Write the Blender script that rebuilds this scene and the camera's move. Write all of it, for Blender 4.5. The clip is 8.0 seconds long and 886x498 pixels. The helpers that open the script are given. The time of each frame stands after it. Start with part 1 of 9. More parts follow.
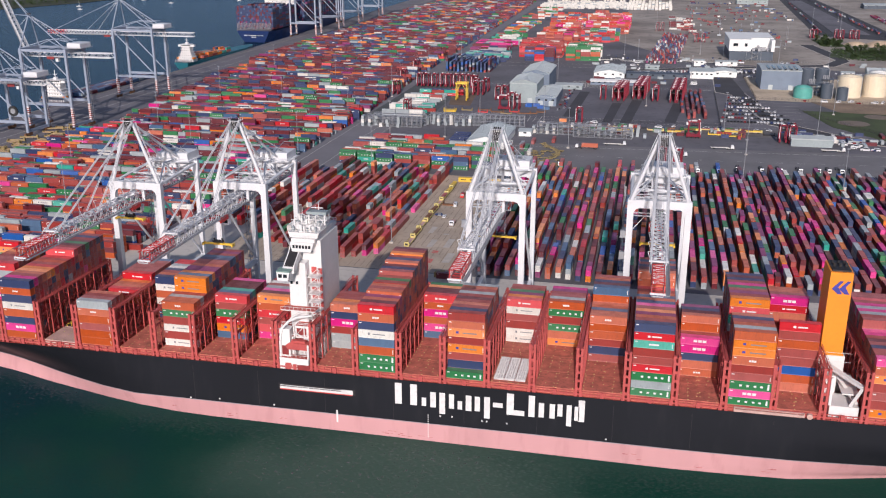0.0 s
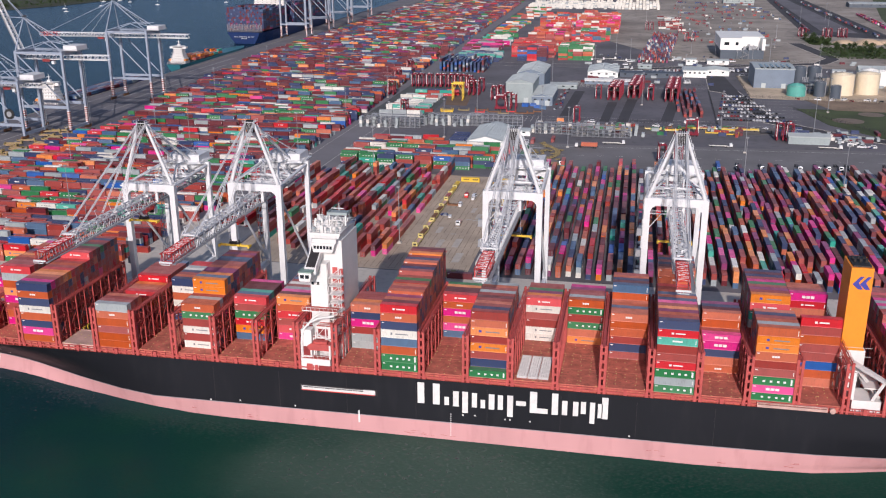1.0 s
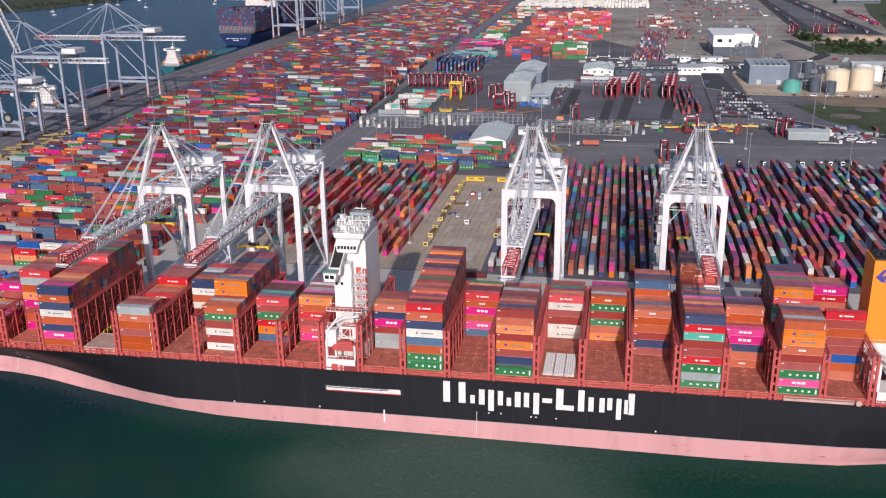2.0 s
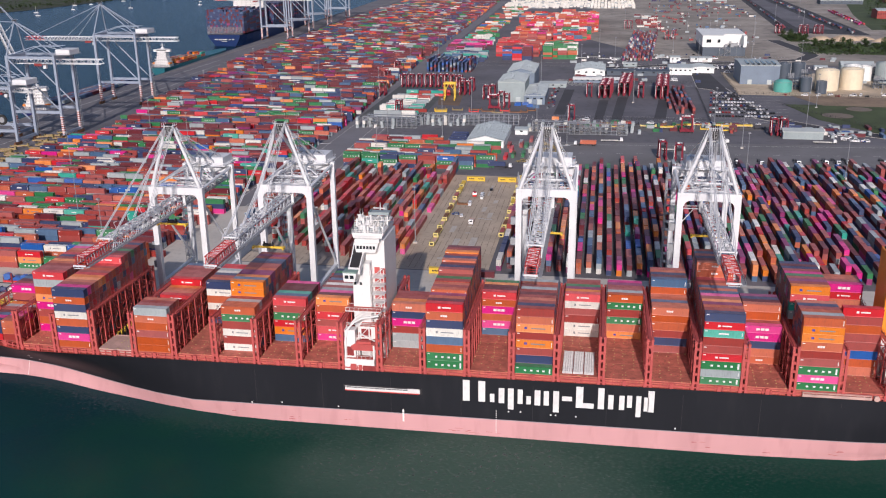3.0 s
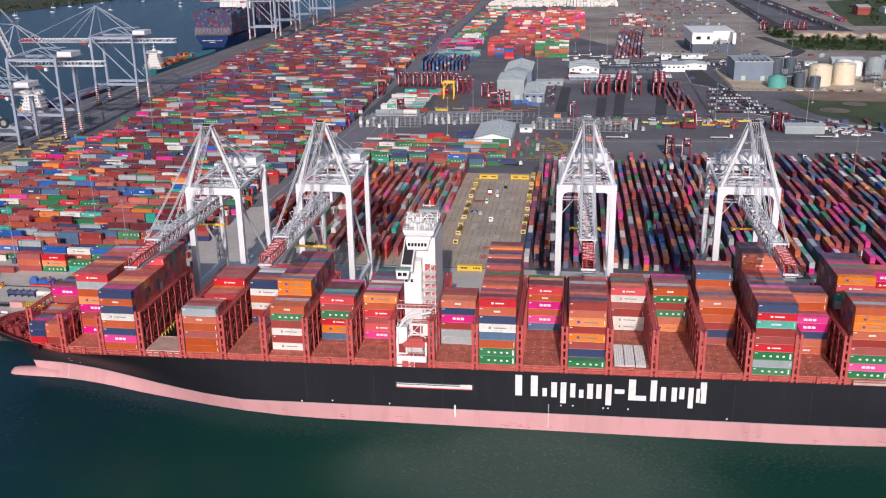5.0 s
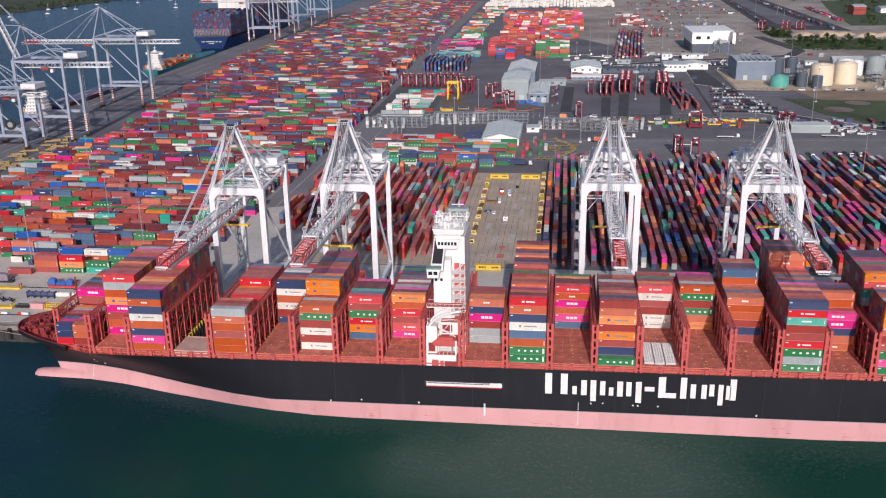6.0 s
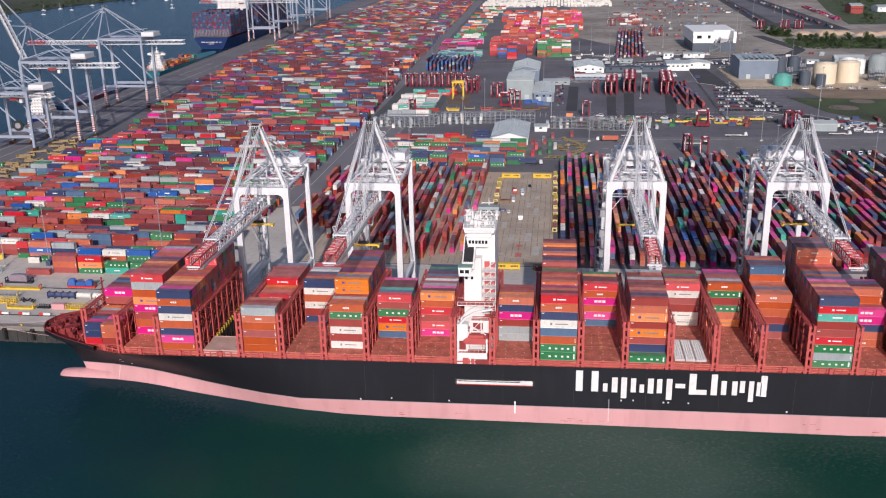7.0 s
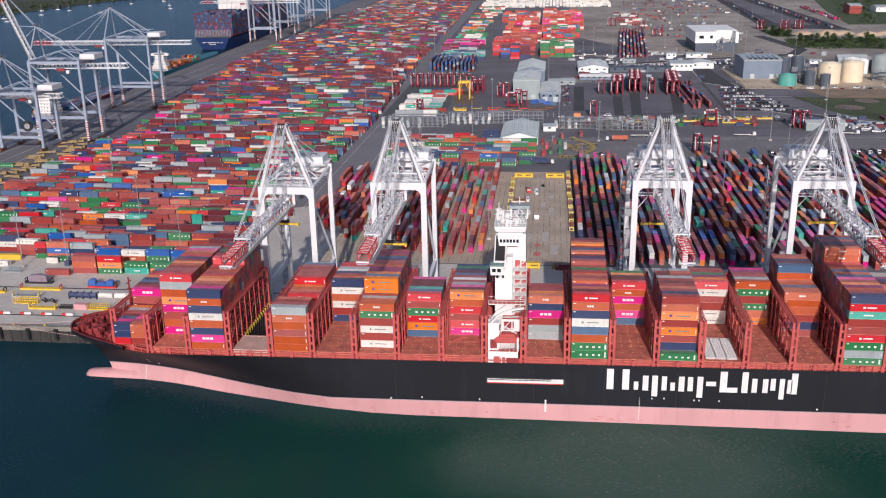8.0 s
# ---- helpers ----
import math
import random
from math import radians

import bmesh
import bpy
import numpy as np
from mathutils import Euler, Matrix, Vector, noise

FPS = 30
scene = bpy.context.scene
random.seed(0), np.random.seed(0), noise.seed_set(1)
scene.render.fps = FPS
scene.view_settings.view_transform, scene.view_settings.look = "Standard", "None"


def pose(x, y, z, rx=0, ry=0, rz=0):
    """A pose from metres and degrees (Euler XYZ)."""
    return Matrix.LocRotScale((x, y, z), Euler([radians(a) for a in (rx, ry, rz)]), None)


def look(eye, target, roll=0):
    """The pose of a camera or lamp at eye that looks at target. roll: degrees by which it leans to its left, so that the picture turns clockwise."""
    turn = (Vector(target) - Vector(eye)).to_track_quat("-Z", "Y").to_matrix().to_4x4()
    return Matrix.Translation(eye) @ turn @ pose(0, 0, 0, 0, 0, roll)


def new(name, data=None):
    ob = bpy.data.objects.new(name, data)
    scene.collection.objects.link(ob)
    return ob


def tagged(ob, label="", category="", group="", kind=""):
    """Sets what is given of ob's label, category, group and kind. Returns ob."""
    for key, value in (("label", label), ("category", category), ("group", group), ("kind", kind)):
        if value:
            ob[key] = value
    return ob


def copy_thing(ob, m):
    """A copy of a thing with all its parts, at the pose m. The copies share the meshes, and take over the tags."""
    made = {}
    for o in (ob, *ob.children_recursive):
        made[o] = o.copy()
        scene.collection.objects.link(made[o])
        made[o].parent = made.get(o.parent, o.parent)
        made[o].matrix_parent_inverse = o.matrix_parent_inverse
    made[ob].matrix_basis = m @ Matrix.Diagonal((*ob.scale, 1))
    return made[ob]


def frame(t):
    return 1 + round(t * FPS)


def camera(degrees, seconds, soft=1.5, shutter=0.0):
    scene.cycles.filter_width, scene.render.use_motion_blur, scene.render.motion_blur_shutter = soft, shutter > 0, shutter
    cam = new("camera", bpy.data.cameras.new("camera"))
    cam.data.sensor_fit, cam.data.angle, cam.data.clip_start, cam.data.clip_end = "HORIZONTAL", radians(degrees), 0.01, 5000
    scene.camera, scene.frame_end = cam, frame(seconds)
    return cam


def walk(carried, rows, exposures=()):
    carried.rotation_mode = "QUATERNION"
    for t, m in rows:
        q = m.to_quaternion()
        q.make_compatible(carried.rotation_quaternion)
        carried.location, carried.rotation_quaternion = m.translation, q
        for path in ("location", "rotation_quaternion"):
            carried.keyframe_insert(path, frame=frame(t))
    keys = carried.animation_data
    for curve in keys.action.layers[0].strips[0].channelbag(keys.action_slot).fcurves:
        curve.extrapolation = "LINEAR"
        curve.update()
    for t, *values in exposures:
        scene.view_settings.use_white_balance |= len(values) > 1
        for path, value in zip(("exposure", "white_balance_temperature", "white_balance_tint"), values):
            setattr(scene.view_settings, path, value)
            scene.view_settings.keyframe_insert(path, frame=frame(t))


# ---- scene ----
cam = camera(50.8, 8.0, 1.15)
PATH = [
    (0, (-1.354, 0.139, 153.47), (-1.766, 1.989, 152.832), 0.0),
    (0.5, (-7.098, -1.505, 153.433), (-7.492, 0.35, 152.795), -0.1),
    (1, (-12.893, -3.12, 153.364), (-13.274, -1.263, 152.727), -0.2),
    (1.5, (-18.763, -4.639, 153.309), (-19.133, -2.78, 152.672), -0.3),
    (2.8, (-34.007, -8.395, 153.184), (-34.332, -6.528, 152.547), -0.8),
    (3, (-36.381, -8.991, 153.178), (-36.699, -7.122, 152.542), -0.6),
    (3.5, (-42.403, -10.519, 153.162), (-42.703, -8.647, 152.526), -0.7),
    (4, (-48.545, -12.02, 153.141), (-48.831, -10.145, 152.505), -0.7),
    (4.5, (-54.733, -13.42, 153.104), (-55.009, -11.544, 152.467), -0.8),
    (5.8, (-70.793, -16.776, 152.859), (-71.046, -14.897, 152.222), -1.0),
    (6, (-73.28, -17.281, 152.846), (-73.53, -15.401, 152.21), -1.0),
    (6.5, (-79.524, -18.522, 152.799), (-79.766, -16.641, 152.163), -1.0),
    (7, (-85.76, -19.728, 152.763), (-85.995, -17.846, 152.127), -1.1),
    (7.5, (-91.959, -20.895, 152.741), (-92.186, -19.012, 152.106), -1.1),
    (8, (-98.146, -21.987, 152.747), (-98.368, -20.104, 152.112), -1.1),
]
walk(cam, [(t, look(eye, target, roll)) for t, eye, target, roll in PATH], [(0, -0.36, 6300, 20), (8, -0.36, 6300, 20)])

# ---- light ----
SUN_EL, SUN_AZ = 24.0, 174.0
world = bpy.data.worlds.new("world")
scene.world = world
world.use_nodes = True
wn = world.node_tree.nodes
sky = wn.new("ShaderNodeTexSky")
sky.sky_type = "NISHITA"
sky.sun_disc = False
sky.sun_elevation = radians(SUN_EL)
sky.sun_rotation = radians(SUN_AZ)
sky.air_density, sky.dust_density, sky.ozone_density = 0.9, 1.6, 2.0
wn["Background"].inputs[1].default_value = 0.125
world.node_tree.links.new(sky.outputs[0], wn["Background"].inputs[0])
sun_to = Vector((math.sin(radians(SUN_AZ)) * math.cos(radians(SUN_EL)), math.cos(radians(SUN_AZ)) * math.cos(radians(SUN_EL)), math.sin(radians(SUN_EL))))
sun = new("sun", bpy.data.lights.new("sun", "SUN"))
sun.data.energy, sun.data.angle, sun.data.color = 4.6, radians(0.6), (1.0, 0.95, 0.86)
sun.matrix_world = look(sun_to * 500, (0, 0, 0))


# ---- materials ----
def srgb(r, g, b):
    return tuple(((c / 255) / 12.92 if c / 255 < 0.04045 else ((c / 255 + 0.055) / 1.055) ** 2.4) for c in (r, g, b))


def material(name, colour, rough=0.6, metal=0.0, spread=0.12, scale=0.6, dirt=0.25, dirt_colour=(0.05, 0.04, 0.035), bump=0.0, bump_scale=6.0, per_object=0.0, streak=False, fine=9.0, roof_lift=0.0):
    """Paint or stone with variation at two scales; per_object varies each piece by its own random number."""
    m = bpy.data.materials.new(name)
    m.use_nodes = True
    t = m.node_tree
    n, l = t.nodes, t.links
    b = n["Principled BSDF"]
    b.inputs["Roughness"].default_value = rough
    b.inputs["Metallic"].default_value = metal
    co = n.new("ShaderNodeTexCoord")
    mp = n.new("ShaderNodeMapping")
    mp.inputs["Scale"].default_value = (1, 1, 0.25) if streak else (1, 1, 1)
    l.new(co.outputs["Object"], mp.inputs[0])
    n1 = n.new("ShaderNodeTexNoise")
    n1.inputs["Scale"].default_value, n1.inputs["Detail"].default_value = scale, 4
    l.new(mp.outputs[0], n1.inputs["Vector"])
    n2 = n.new("ShaderNodeTexNoise")
    n2.inputs["Scale"].default_value, n2.inputs["Detail"].default_value = scale * fine, 3
    l.new(mp.outputs[0], n2.inputs["Vector"])
    hsv = n.new("ShaderNodeHueSaturation")
    hsv.inputs["Color"].default_value = (*colour, 1)
    ma = n.new("ShaderNodeMapRange")
    ma.inputs[1].default_value, ma.inputs[2].default_value = 0.25, 0.75
    ma.inputs[3].default_value, ma.inputs[4].default_value = 1 - spread, 1 + spread
    l.new(n1.outputs[0], ma.inputs[0])
    val = ma.outputs[0]
    if per_object:
        oi, ge = n.new("ShaderNodeObjectInfo"), n.new("ShaderNodeNewGeometry")
        ad = n.new("ShaderNodeMath")
        ad.operation = "ADD"
        l.new(oi.outputs["Random"], ad.inputs[0])
        l.new(ge.outputs["Random Per Island"], ad.inputs[1])
        fr = n.new("ShaderNodeMath")
        fr.operation = "FRACT"
        l.new(ad.outputs[0], fr.inputs[0])
        mr = n.new("ShaderNodeMapRange")
        mr.inputs[3].default_value, mr.inputs[4].default_value = 1 - per_object, 1 + per_object
        l.new(fr.outputs[0], mr.inputs[0])
        mu = n.new("ShaderNodeMath")
        mu.operation = "MULTIPLY"
        l.new(val, mu.inputs[0]), l.new(mr.outputs[0], mu.inputs[1])
        val = mu.outputs[0]
        sa = n.new("ShaderNodeMapRange")
        sa.inputs[3].default_value, sa.inputs[4].default_value = 1.08, 0.88
        l.new(fr.outputs[0], sa.inputs[0])
        l.new(sa.outputs[0], hsv.inputs["Saturation"])
        sc = n.new("ShaderNodeMath")
        sc.operation = "MULTIPLY"
        sc.inputs[1].default_value = 90.0
        l.new(oi.outputs["Random"], sc.inputs[0])
        cx = n.new("ShaderNodeCombineXYZ")
        for k in range(3):
            l.new(sc.outputs[0], cx.inputs[k])
        l.new(cx.outputs[0], mp.inputs["Location"])
    l.new(val, hsv.inputs["Value"])
    mix = n.new("ShaderNodeMixRGB")
    mix.inputs[2].default_value = (*dirt_colour, 1)
    dr = n.new("ShaderNodeMapRange")
    dr.inputs[1].default_value, dr.inputs[2].default_value = 0.52, 0.8
    dr.inputs[4].default_value = dirt
    l.new(n2.outputs[0], dr.inputs[0])
    l.new(dr.outputs[0], mix.inputs[0]), l.new(hsv.outputs[0], mix.inputs[1])
    out = mix.outputs[0]
    if roof_lift:  # roofs painted brighter to stand for light from above, with a thin pale dusting
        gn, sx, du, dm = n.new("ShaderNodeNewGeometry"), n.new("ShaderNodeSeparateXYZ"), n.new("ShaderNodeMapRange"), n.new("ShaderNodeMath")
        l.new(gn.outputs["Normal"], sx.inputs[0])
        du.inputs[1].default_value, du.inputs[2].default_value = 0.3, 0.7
        du.inputs[3].default_value, du.inputs[4].default_value = roof_lift * 0.6, roof_lift * 1.4
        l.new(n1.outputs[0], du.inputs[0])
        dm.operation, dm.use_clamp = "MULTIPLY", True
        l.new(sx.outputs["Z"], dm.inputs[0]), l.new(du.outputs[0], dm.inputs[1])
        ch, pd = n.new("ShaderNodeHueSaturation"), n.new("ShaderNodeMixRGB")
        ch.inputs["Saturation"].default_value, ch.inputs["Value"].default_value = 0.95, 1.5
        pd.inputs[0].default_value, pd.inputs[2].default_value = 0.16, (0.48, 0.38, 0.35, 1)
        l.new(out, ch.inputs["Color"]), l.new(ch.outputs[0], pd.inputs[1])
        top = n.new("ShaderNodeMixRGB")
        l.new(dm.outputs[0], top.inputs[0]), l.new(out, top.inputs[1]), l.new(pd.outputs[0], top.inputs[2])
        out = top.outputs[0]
    l.new(out, b.inputs["Base Color"])
    if bump:
        n3 = n.new("ShaderNodeTexNoise")
        n3.inputs["Scale"].default_value = bump_scale
        l.new(co.outputs["Object"], n3.inputs["Vector"])
        bp = n.new("ShaderNodeBump")
        bp.inputs["Strength"].default_value = bump
        l.new(n3.outputs[0], bp.inputs["Height"]), l.new(bp.outputs[0], b.inputs["Normal"])
    return m


PAINT = {  # container paints
    "R": ("oxide_paint", srgb(150, 58, 52)), "T": ("rust_paint", srgb(180, 84, 48)), "O": ("orange_paint", srgb(214, 118, 32)),
    "M": ("magenta_paint", srgb(206, 26, 124)), "G": ("green_paint", srgb(36, 114, 66)), "N": ("navy_paint", srgb(42, 56, 94)),
    "B": ("steel_blue_paint", srgb(66, 96, 128)), "W": ("cream_paint", srgb(208, 204, 196)), "Y": ("grey_paint", srgb(152, 160, 162)),
    "C": ("teal_paint", srgb(48, 156, 138)), "K": ("red_paint", srgb(192, 26, 38)), "D": ("maroon_paint", srgb(98, 28, 38)),
    "U": ("blue_paint", srgb(22, 84, 160)), "P": ("purple_paint", srgb(128, 34, 92)),
}
CODES = list(PAINT)
# the last value raises roof colour in place of overhead light
CMAT = [material(PAINT[c][0], PAINT[c][1], 0.55, 0, 0.10, 0.35, 0.35, (0.06, 0.045, 0.04), 0, per_object=0.11, streak=True, roof_lift=0.75) for c in CODES]
white_mark = material("white_lettering_paint", srgb(218, 216, 214), 0.6, dirt=0.15)
blue_mark = material("blue_lettering_paint", srgb(60, 62, 150), 0.6, dirt=0.1)
grey_mark = material("grey_lettering_paint", srgb(120, 122, 128), 0.6, dirt=0.1)
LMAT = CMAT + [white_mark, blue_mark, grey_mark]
WHITE, BLUE, GREY = len(CODES), len(CODES) + 1, len(CODES) + 2

hull_black = material("black_hull_paint", srgb(31, 32, 37), 0.5, 0, 0.2, 0.03, 0.2, (0.05, 0.05, 0.055), 0.05, 0.3, streak=True, fine=7)
hull_black.node_tree.nodes["Principled BSDF"].inputs["Specular IOR Level"].default_value = 0.2
hull_pink = material("pink_boot_topping_paint", srgb(200, 148, 149), 0.6, 0, 0.12, 0.05, 0.4, (0.34, 0.13, 0.13), 0.05, 0.5, streak=True, fine=5)
hull_line = material("pale_waterline_paint", srgb(150, 146, 150), 0.6, dirt=0.4)
deck_red = material("red_deck_paint", srgb(184, 86, 76), 0.7, 0, 0.16, 0.15, 0.4, (0.12, 0.035, 0.03), 0.1, 2.0)
steel_red = material("red_steel_paint", srgb(182, 80, 76), 0.6, 0, 0.14, 0.4, 0.35, (0.10, 0.03, 0.03))
hatch_red = material("hatch_cover_paint", srgb(188, 104, 88), 0.8, 0, 0.34, 0.3, 0.85, (0.12, 0.05, 0.035), 0.1, 2.0, fine=4)
gear_red = material("mooring_deck_paint", srgb(138, 48, 48), 0.65, 0, 0.25, 0.5, 0.5, (0.05, 0.015, 0.015))
hatch_pale = material("worn_hatch_paint", srgb(196, 160, 150), 0.75, 0, 0.2, 0.25, 0.4, (0.16, 0.09, 0.08))
ship_white = material("white_ship_paint", srgb(222, 220, 218), 0.5, 0, 0.05, 0.3, 0.18, (0.3, 0.25, 0.2))
crane_white = material("white_crane_paint", srgb(214, 215, 217), 0.5, 0, 0.06, 0.2, 0.2, (0.25, 0.22, 0.2))
crane_grey = material("grey_crane_paint", srgb(150, 152, 156), 0.5, 0.2, 0.1, 0.3, 0.25)
far_crane_blue = material("pale_blue_crane_paint", srgb(142, 152, 168), 0.55, 0, 0.08, 0.2, 0.15)
rusty = material("rusty_brown_paint", srgb(126, 86, 58), 0.8, 0, 0.3, 0.6, 0.6)
worn_cream = material("weathered_cream_paint", srgb(146, 128, 84), 0.7, 0, 0.2, 0.5, 0.5)
trailer_cream = material("cream_yellow_paint", srgb(206, 188, 118), 0.6, 0, 0.1, 0.4, 0.3)
cable_grey = material("steel_cable", srgb(196, 197, 200), 0.5, 0.0)
signal_red = material("signal_red_paint", srgb(206, 56, 52), 0.55, 0, 0.1, 0.4, 0.2)
funnel_orange = material("orange_funnel_paint", srgb(238, 140, 32), 0.5, 0, 0.06, 0.1, 0.12)
yellow_paint = material("yellow_paint", srgb(222, 184, 60), 0.55, 0, 0.1, 0.4, 0.25)
dark_glass = material("dark_window_glass", (0.02, 0.025, 0.03), 0.12)
dark_steel = material("dark_steel", srgb(52, 50, 52), 0.6, 0.3, 0.15, 0.5)
rubber = material("black_rubber", (0.02, 0.02, 0.02), 0.85)
carrier_red = material("straddle_carrier_red", srgb(124, 0, 36), 0.6, 0, 0.1, 0.4, 0.2)
concrete = material("quay_concrete", srgb(192, 185, 175), 0.9, 0, 0.14, 0.03, 0.35, (0.16, 0.15, 0.14), 0.2, 1.5, fine=12)
asphalt = material("terminal_asphalt", srgb(102, 100, 105), 0.92, 0, 0.34, 0.014, 0.75, (0.07, 0.068, 0.068), 0.2, 1.2, fine=10)
dark_asphalt = material("dark_asphalt", srgb(64, 63, 67), 0.92, 0, 0.2, 0.03, 0.35, (0.05, 0.05, 0.05))
pale_ground = material("pale_hardcore", srgb(150, 141, 131), 0.95, 0, 0.45, 0.011, 0.9, (0.12, 0.115, 0.105), fine=6)
grass_green = material("grass", srgb(66, 78, 46), 0.95, 0, 0.4, 0.03, 0.8, (0.05, 0.055, 0.025), fine=7)
roof_grey = material("grey_sheet_roof", srgb(176, 184, 184), 0.5, 0.1, 0.1, 0.1, 0.3, (0.3, 0.3, 0.3))
wall_grey = material("green_grey_cladding", srgb(146, 157, 158), 0.6, 0, 0.1, 0.1, 0.2)
wall_white = material("white_cladding", srgb(232, 232, 228), 0.6, 0, 0.06, 0.1, 0.15)
wall_dark = material("dark_grey_cladding", srgb(74, 84, 96), 0.6, 0, 0.1, 0.1, 0.15)
wall_blue = material("blue_grey_cladding", srgb(112, 126, 142), 0.6, 0, 0.1, 0.1, 0.15)
tank_cream = material("cream_tank_paint", srgb(218, 204, 178), 0.5, 0, 0.06, 0.2, 0.15)
tank_teal = material("teal_dome_paint", srgb(84, 160, 150), 0.5, 0, 0.1, 0.2, 0.15)
car_paints = [material("car_paint_" + k, srgb(*v), 0.35, 0.2, 0.05) for k, v in (("white", (226, 226, 226)), ("silver", (160, 162, 166)), ("black", (34, 34, 38)), ("red", (150, 36, 40)), ("blue", (44, 66, 120)))]
wet_stone = material("wet_quay_wall", srgb(54, 52, 50), 0.8, 0, 0.35, 0.4, 0.6, (0.02, 0.022, 0.02), streak=True)
stone_edge = material("quay_wall_stone", srgb(136, 130, 122), 0.95, 0, 0.3, 0.3, 0.5)
line_white = material("road_marking", srgb(200, 198, 190), 0.85, dirt=0.4)
leaf_green = material("tree_leaves", srgb(66, 86, 44), 0.8, 0, 0.35, 0.1, 0.3, (0.01, 0.02, 0.01), per_object=0.25)
bark = material("tree_bark", srgb(88, 74, 60), 0.9)
mud = material("foreshore", srgb(58, 62, 46), 0.95, 0, 0.3, 0.02, 0.5, (0.02, 0.022, 0.015))


WATER = -7.0


def water_material():
    m = bpy.data.materials.new("harbour_water")
    m.use_nodes = True
    n, l = m.node_tree.nodes, m.node_tree.links
    b = n["Principled BSDF"]
    b.inputs["Roughness"].default_value = 0.5
    b.inputs["Specular IOR Level"].default_value = 0.0
    co = n.new("ShaderNodeTexCoord")
    n0 = n.new("ShaderNodeTexNoise")
    n0.inputs["Scale"].default_value, n0.inputs["Detail"].default_value = 0.006, 3
    l.new(co.outputs["Object"], n0.inputs["Vector"])
    r = n.new("ShaderNodeValToRGB")
    r.color_ramp.elements[0].position, r.color_ramp.elements[1].position = 0.35, 0.68
    r.color_ramp.elements[0].color = (0.008, 0.033, 0.045, 1)
    r.color_ramp.elements[1].color = (0.012, 0.045, 0.056, 1)
    l.new(n0.outputs[0], r.inputs[0])
    nb = n.new("ShaderNodeTexNoise")
    nb.inputs["Scale"].default_value, nb.inputs["Detail"].default_value = 0.035, 4
    l.new(co.outputs["Object"], nb.inputs["Vector"])

    def cloud(at, size, low, high):
        """A soft ragged patch, 0 outside and 1 in its middle."""
        mp0, gr, ad, mr = n.new("ShaderNodeMapping"), n.new("ShaderNodeTexGradient"), n.new("ShaderNodeMath"), n.new("ShaderNodeMapRange")
        mp0.vector_type = "TEXTURE"
        mp0.inputs["Location"].default_value, mp0.inputs["Scale"].default_value = (*at, WATER), (*size, 60)
        gr.gradient_type = "SPHERICAL"
        ad.operation = "MULTIPLY_ADD"
        ad.inputs[1].default_value = 0.5
        l.new(co.outputs["Object"], mp0.inputs[0]), l.new(mp0.outputs[0], gr.inputs[0])
        l.new(nb.outputs[0], ad.inputs[0]), l.new(gr.outputs["Fac"], ad.inputs[2])
        mr.interpolation_type = "SMOOTHSTEP"
        mr.inputs[1].default_value, mr.inputs[2].default_value = low, high
        l.new(ad.outputs[0], mr.inputs[0])
        return mr.outputs[0]

    colour, ruffled_sheen = r.outputs[0], cloud((-70, 240), (85, 46), 0.3, 0.95)
    for mask, tone in ((cloud((20, 225), (330, 150), 0.28, 0.8), (0.009, 0.054, 0.037, 1)), (ruffled_sheen, (0.065, 0.112, 0.085, 1))):  # wide green tint; a pale patch then paints bright sky reflected beside the hull
        patch_mix = n.new("ShaderNodeMixRGB")
        patch_mix.inputs[2].default_value = tone
        l.new(mask, patch_mix.inputs[0]), l.new(colour, patch_mix.inputs[1])
        colour = patch_mix.outputs[0]
    l.new(colour, b.inputs["Base Color"])
    n1, n2 = n.new("ShaderNodeTexNoise"), n.new("ShaderNodeTexNoise")
    n1.inputs["Scale"].default_value, n1.inputs["Detail"].default_value = 0.8, 3
    n2.inputs["Scale"].default_value, n2.inputs["Detail"].default_value = 0.03, 2
    mp = n.new("ShaderNodeMapping")
    mp.inputs["Scale"].default_value = (1.0, 1.8, 1)
    mp.inputs["Rotation"].default_value = (0, 0, 0.5)
    l.new(co.outputs["Object"], mp.inputs[0])
    l.new(mp.outputs[0], n1.inputs["Vector"]), l.new(co.outputs["Object"], n2.inputs["Vector"])
    # slopes of the wavelets, stronger where the wind touches the surface
    wind = n.new("ShaderNodeMapRange")
    wind.inputs[1].default_value, wind.inputs[2].default_value = 0.35, 0.65
    wind.inputs[3].default_value, wind.inputs[4].default_value = 0.4, 0.95
    l.new(n2.outputs[0], wind.inputs[0])
    gust = n.new("ShaderNodeMath")
    gust.operation = "MULTIPLY_ADD"
    gust.inputs[1].default_value = 1.5
    l.new(ruffled_sheen, gust.inputs[0]), l.new(wind.outputs[0], gust.inputs[2])
    half = n.new("ShaderNodeVectorMath")
    half.operation = "SUBTRACT"
    half.inputs[1].default_value = (0.5, 0.5, 0.5)
    l.new(n1.outputs["Color"], half.inputs[0])
    slope = n.new("ShaderNodeVectorMath")
    slope.operation = "SCALE"
    l.new(half.outputs[0], slope.inputs[0]), l.new(gust.outputs[0], slope.inputs["Scale"])
    up = n.new("ShaderNodeVectorMath")
    up.operation = "MULTIPLY_ADD"
    up.inputs[1].default_value, up.inputs[2].default_value = (1, 1, 0), (0, 0, 1)
    l.new(slope.outputs[0], up.inputs[0])
    nz = n.new("ShaderNodeVectorMath")
    nz.operation = "NORMALIZE"
    l.new(up.outputs[0], nz.inputs[0])
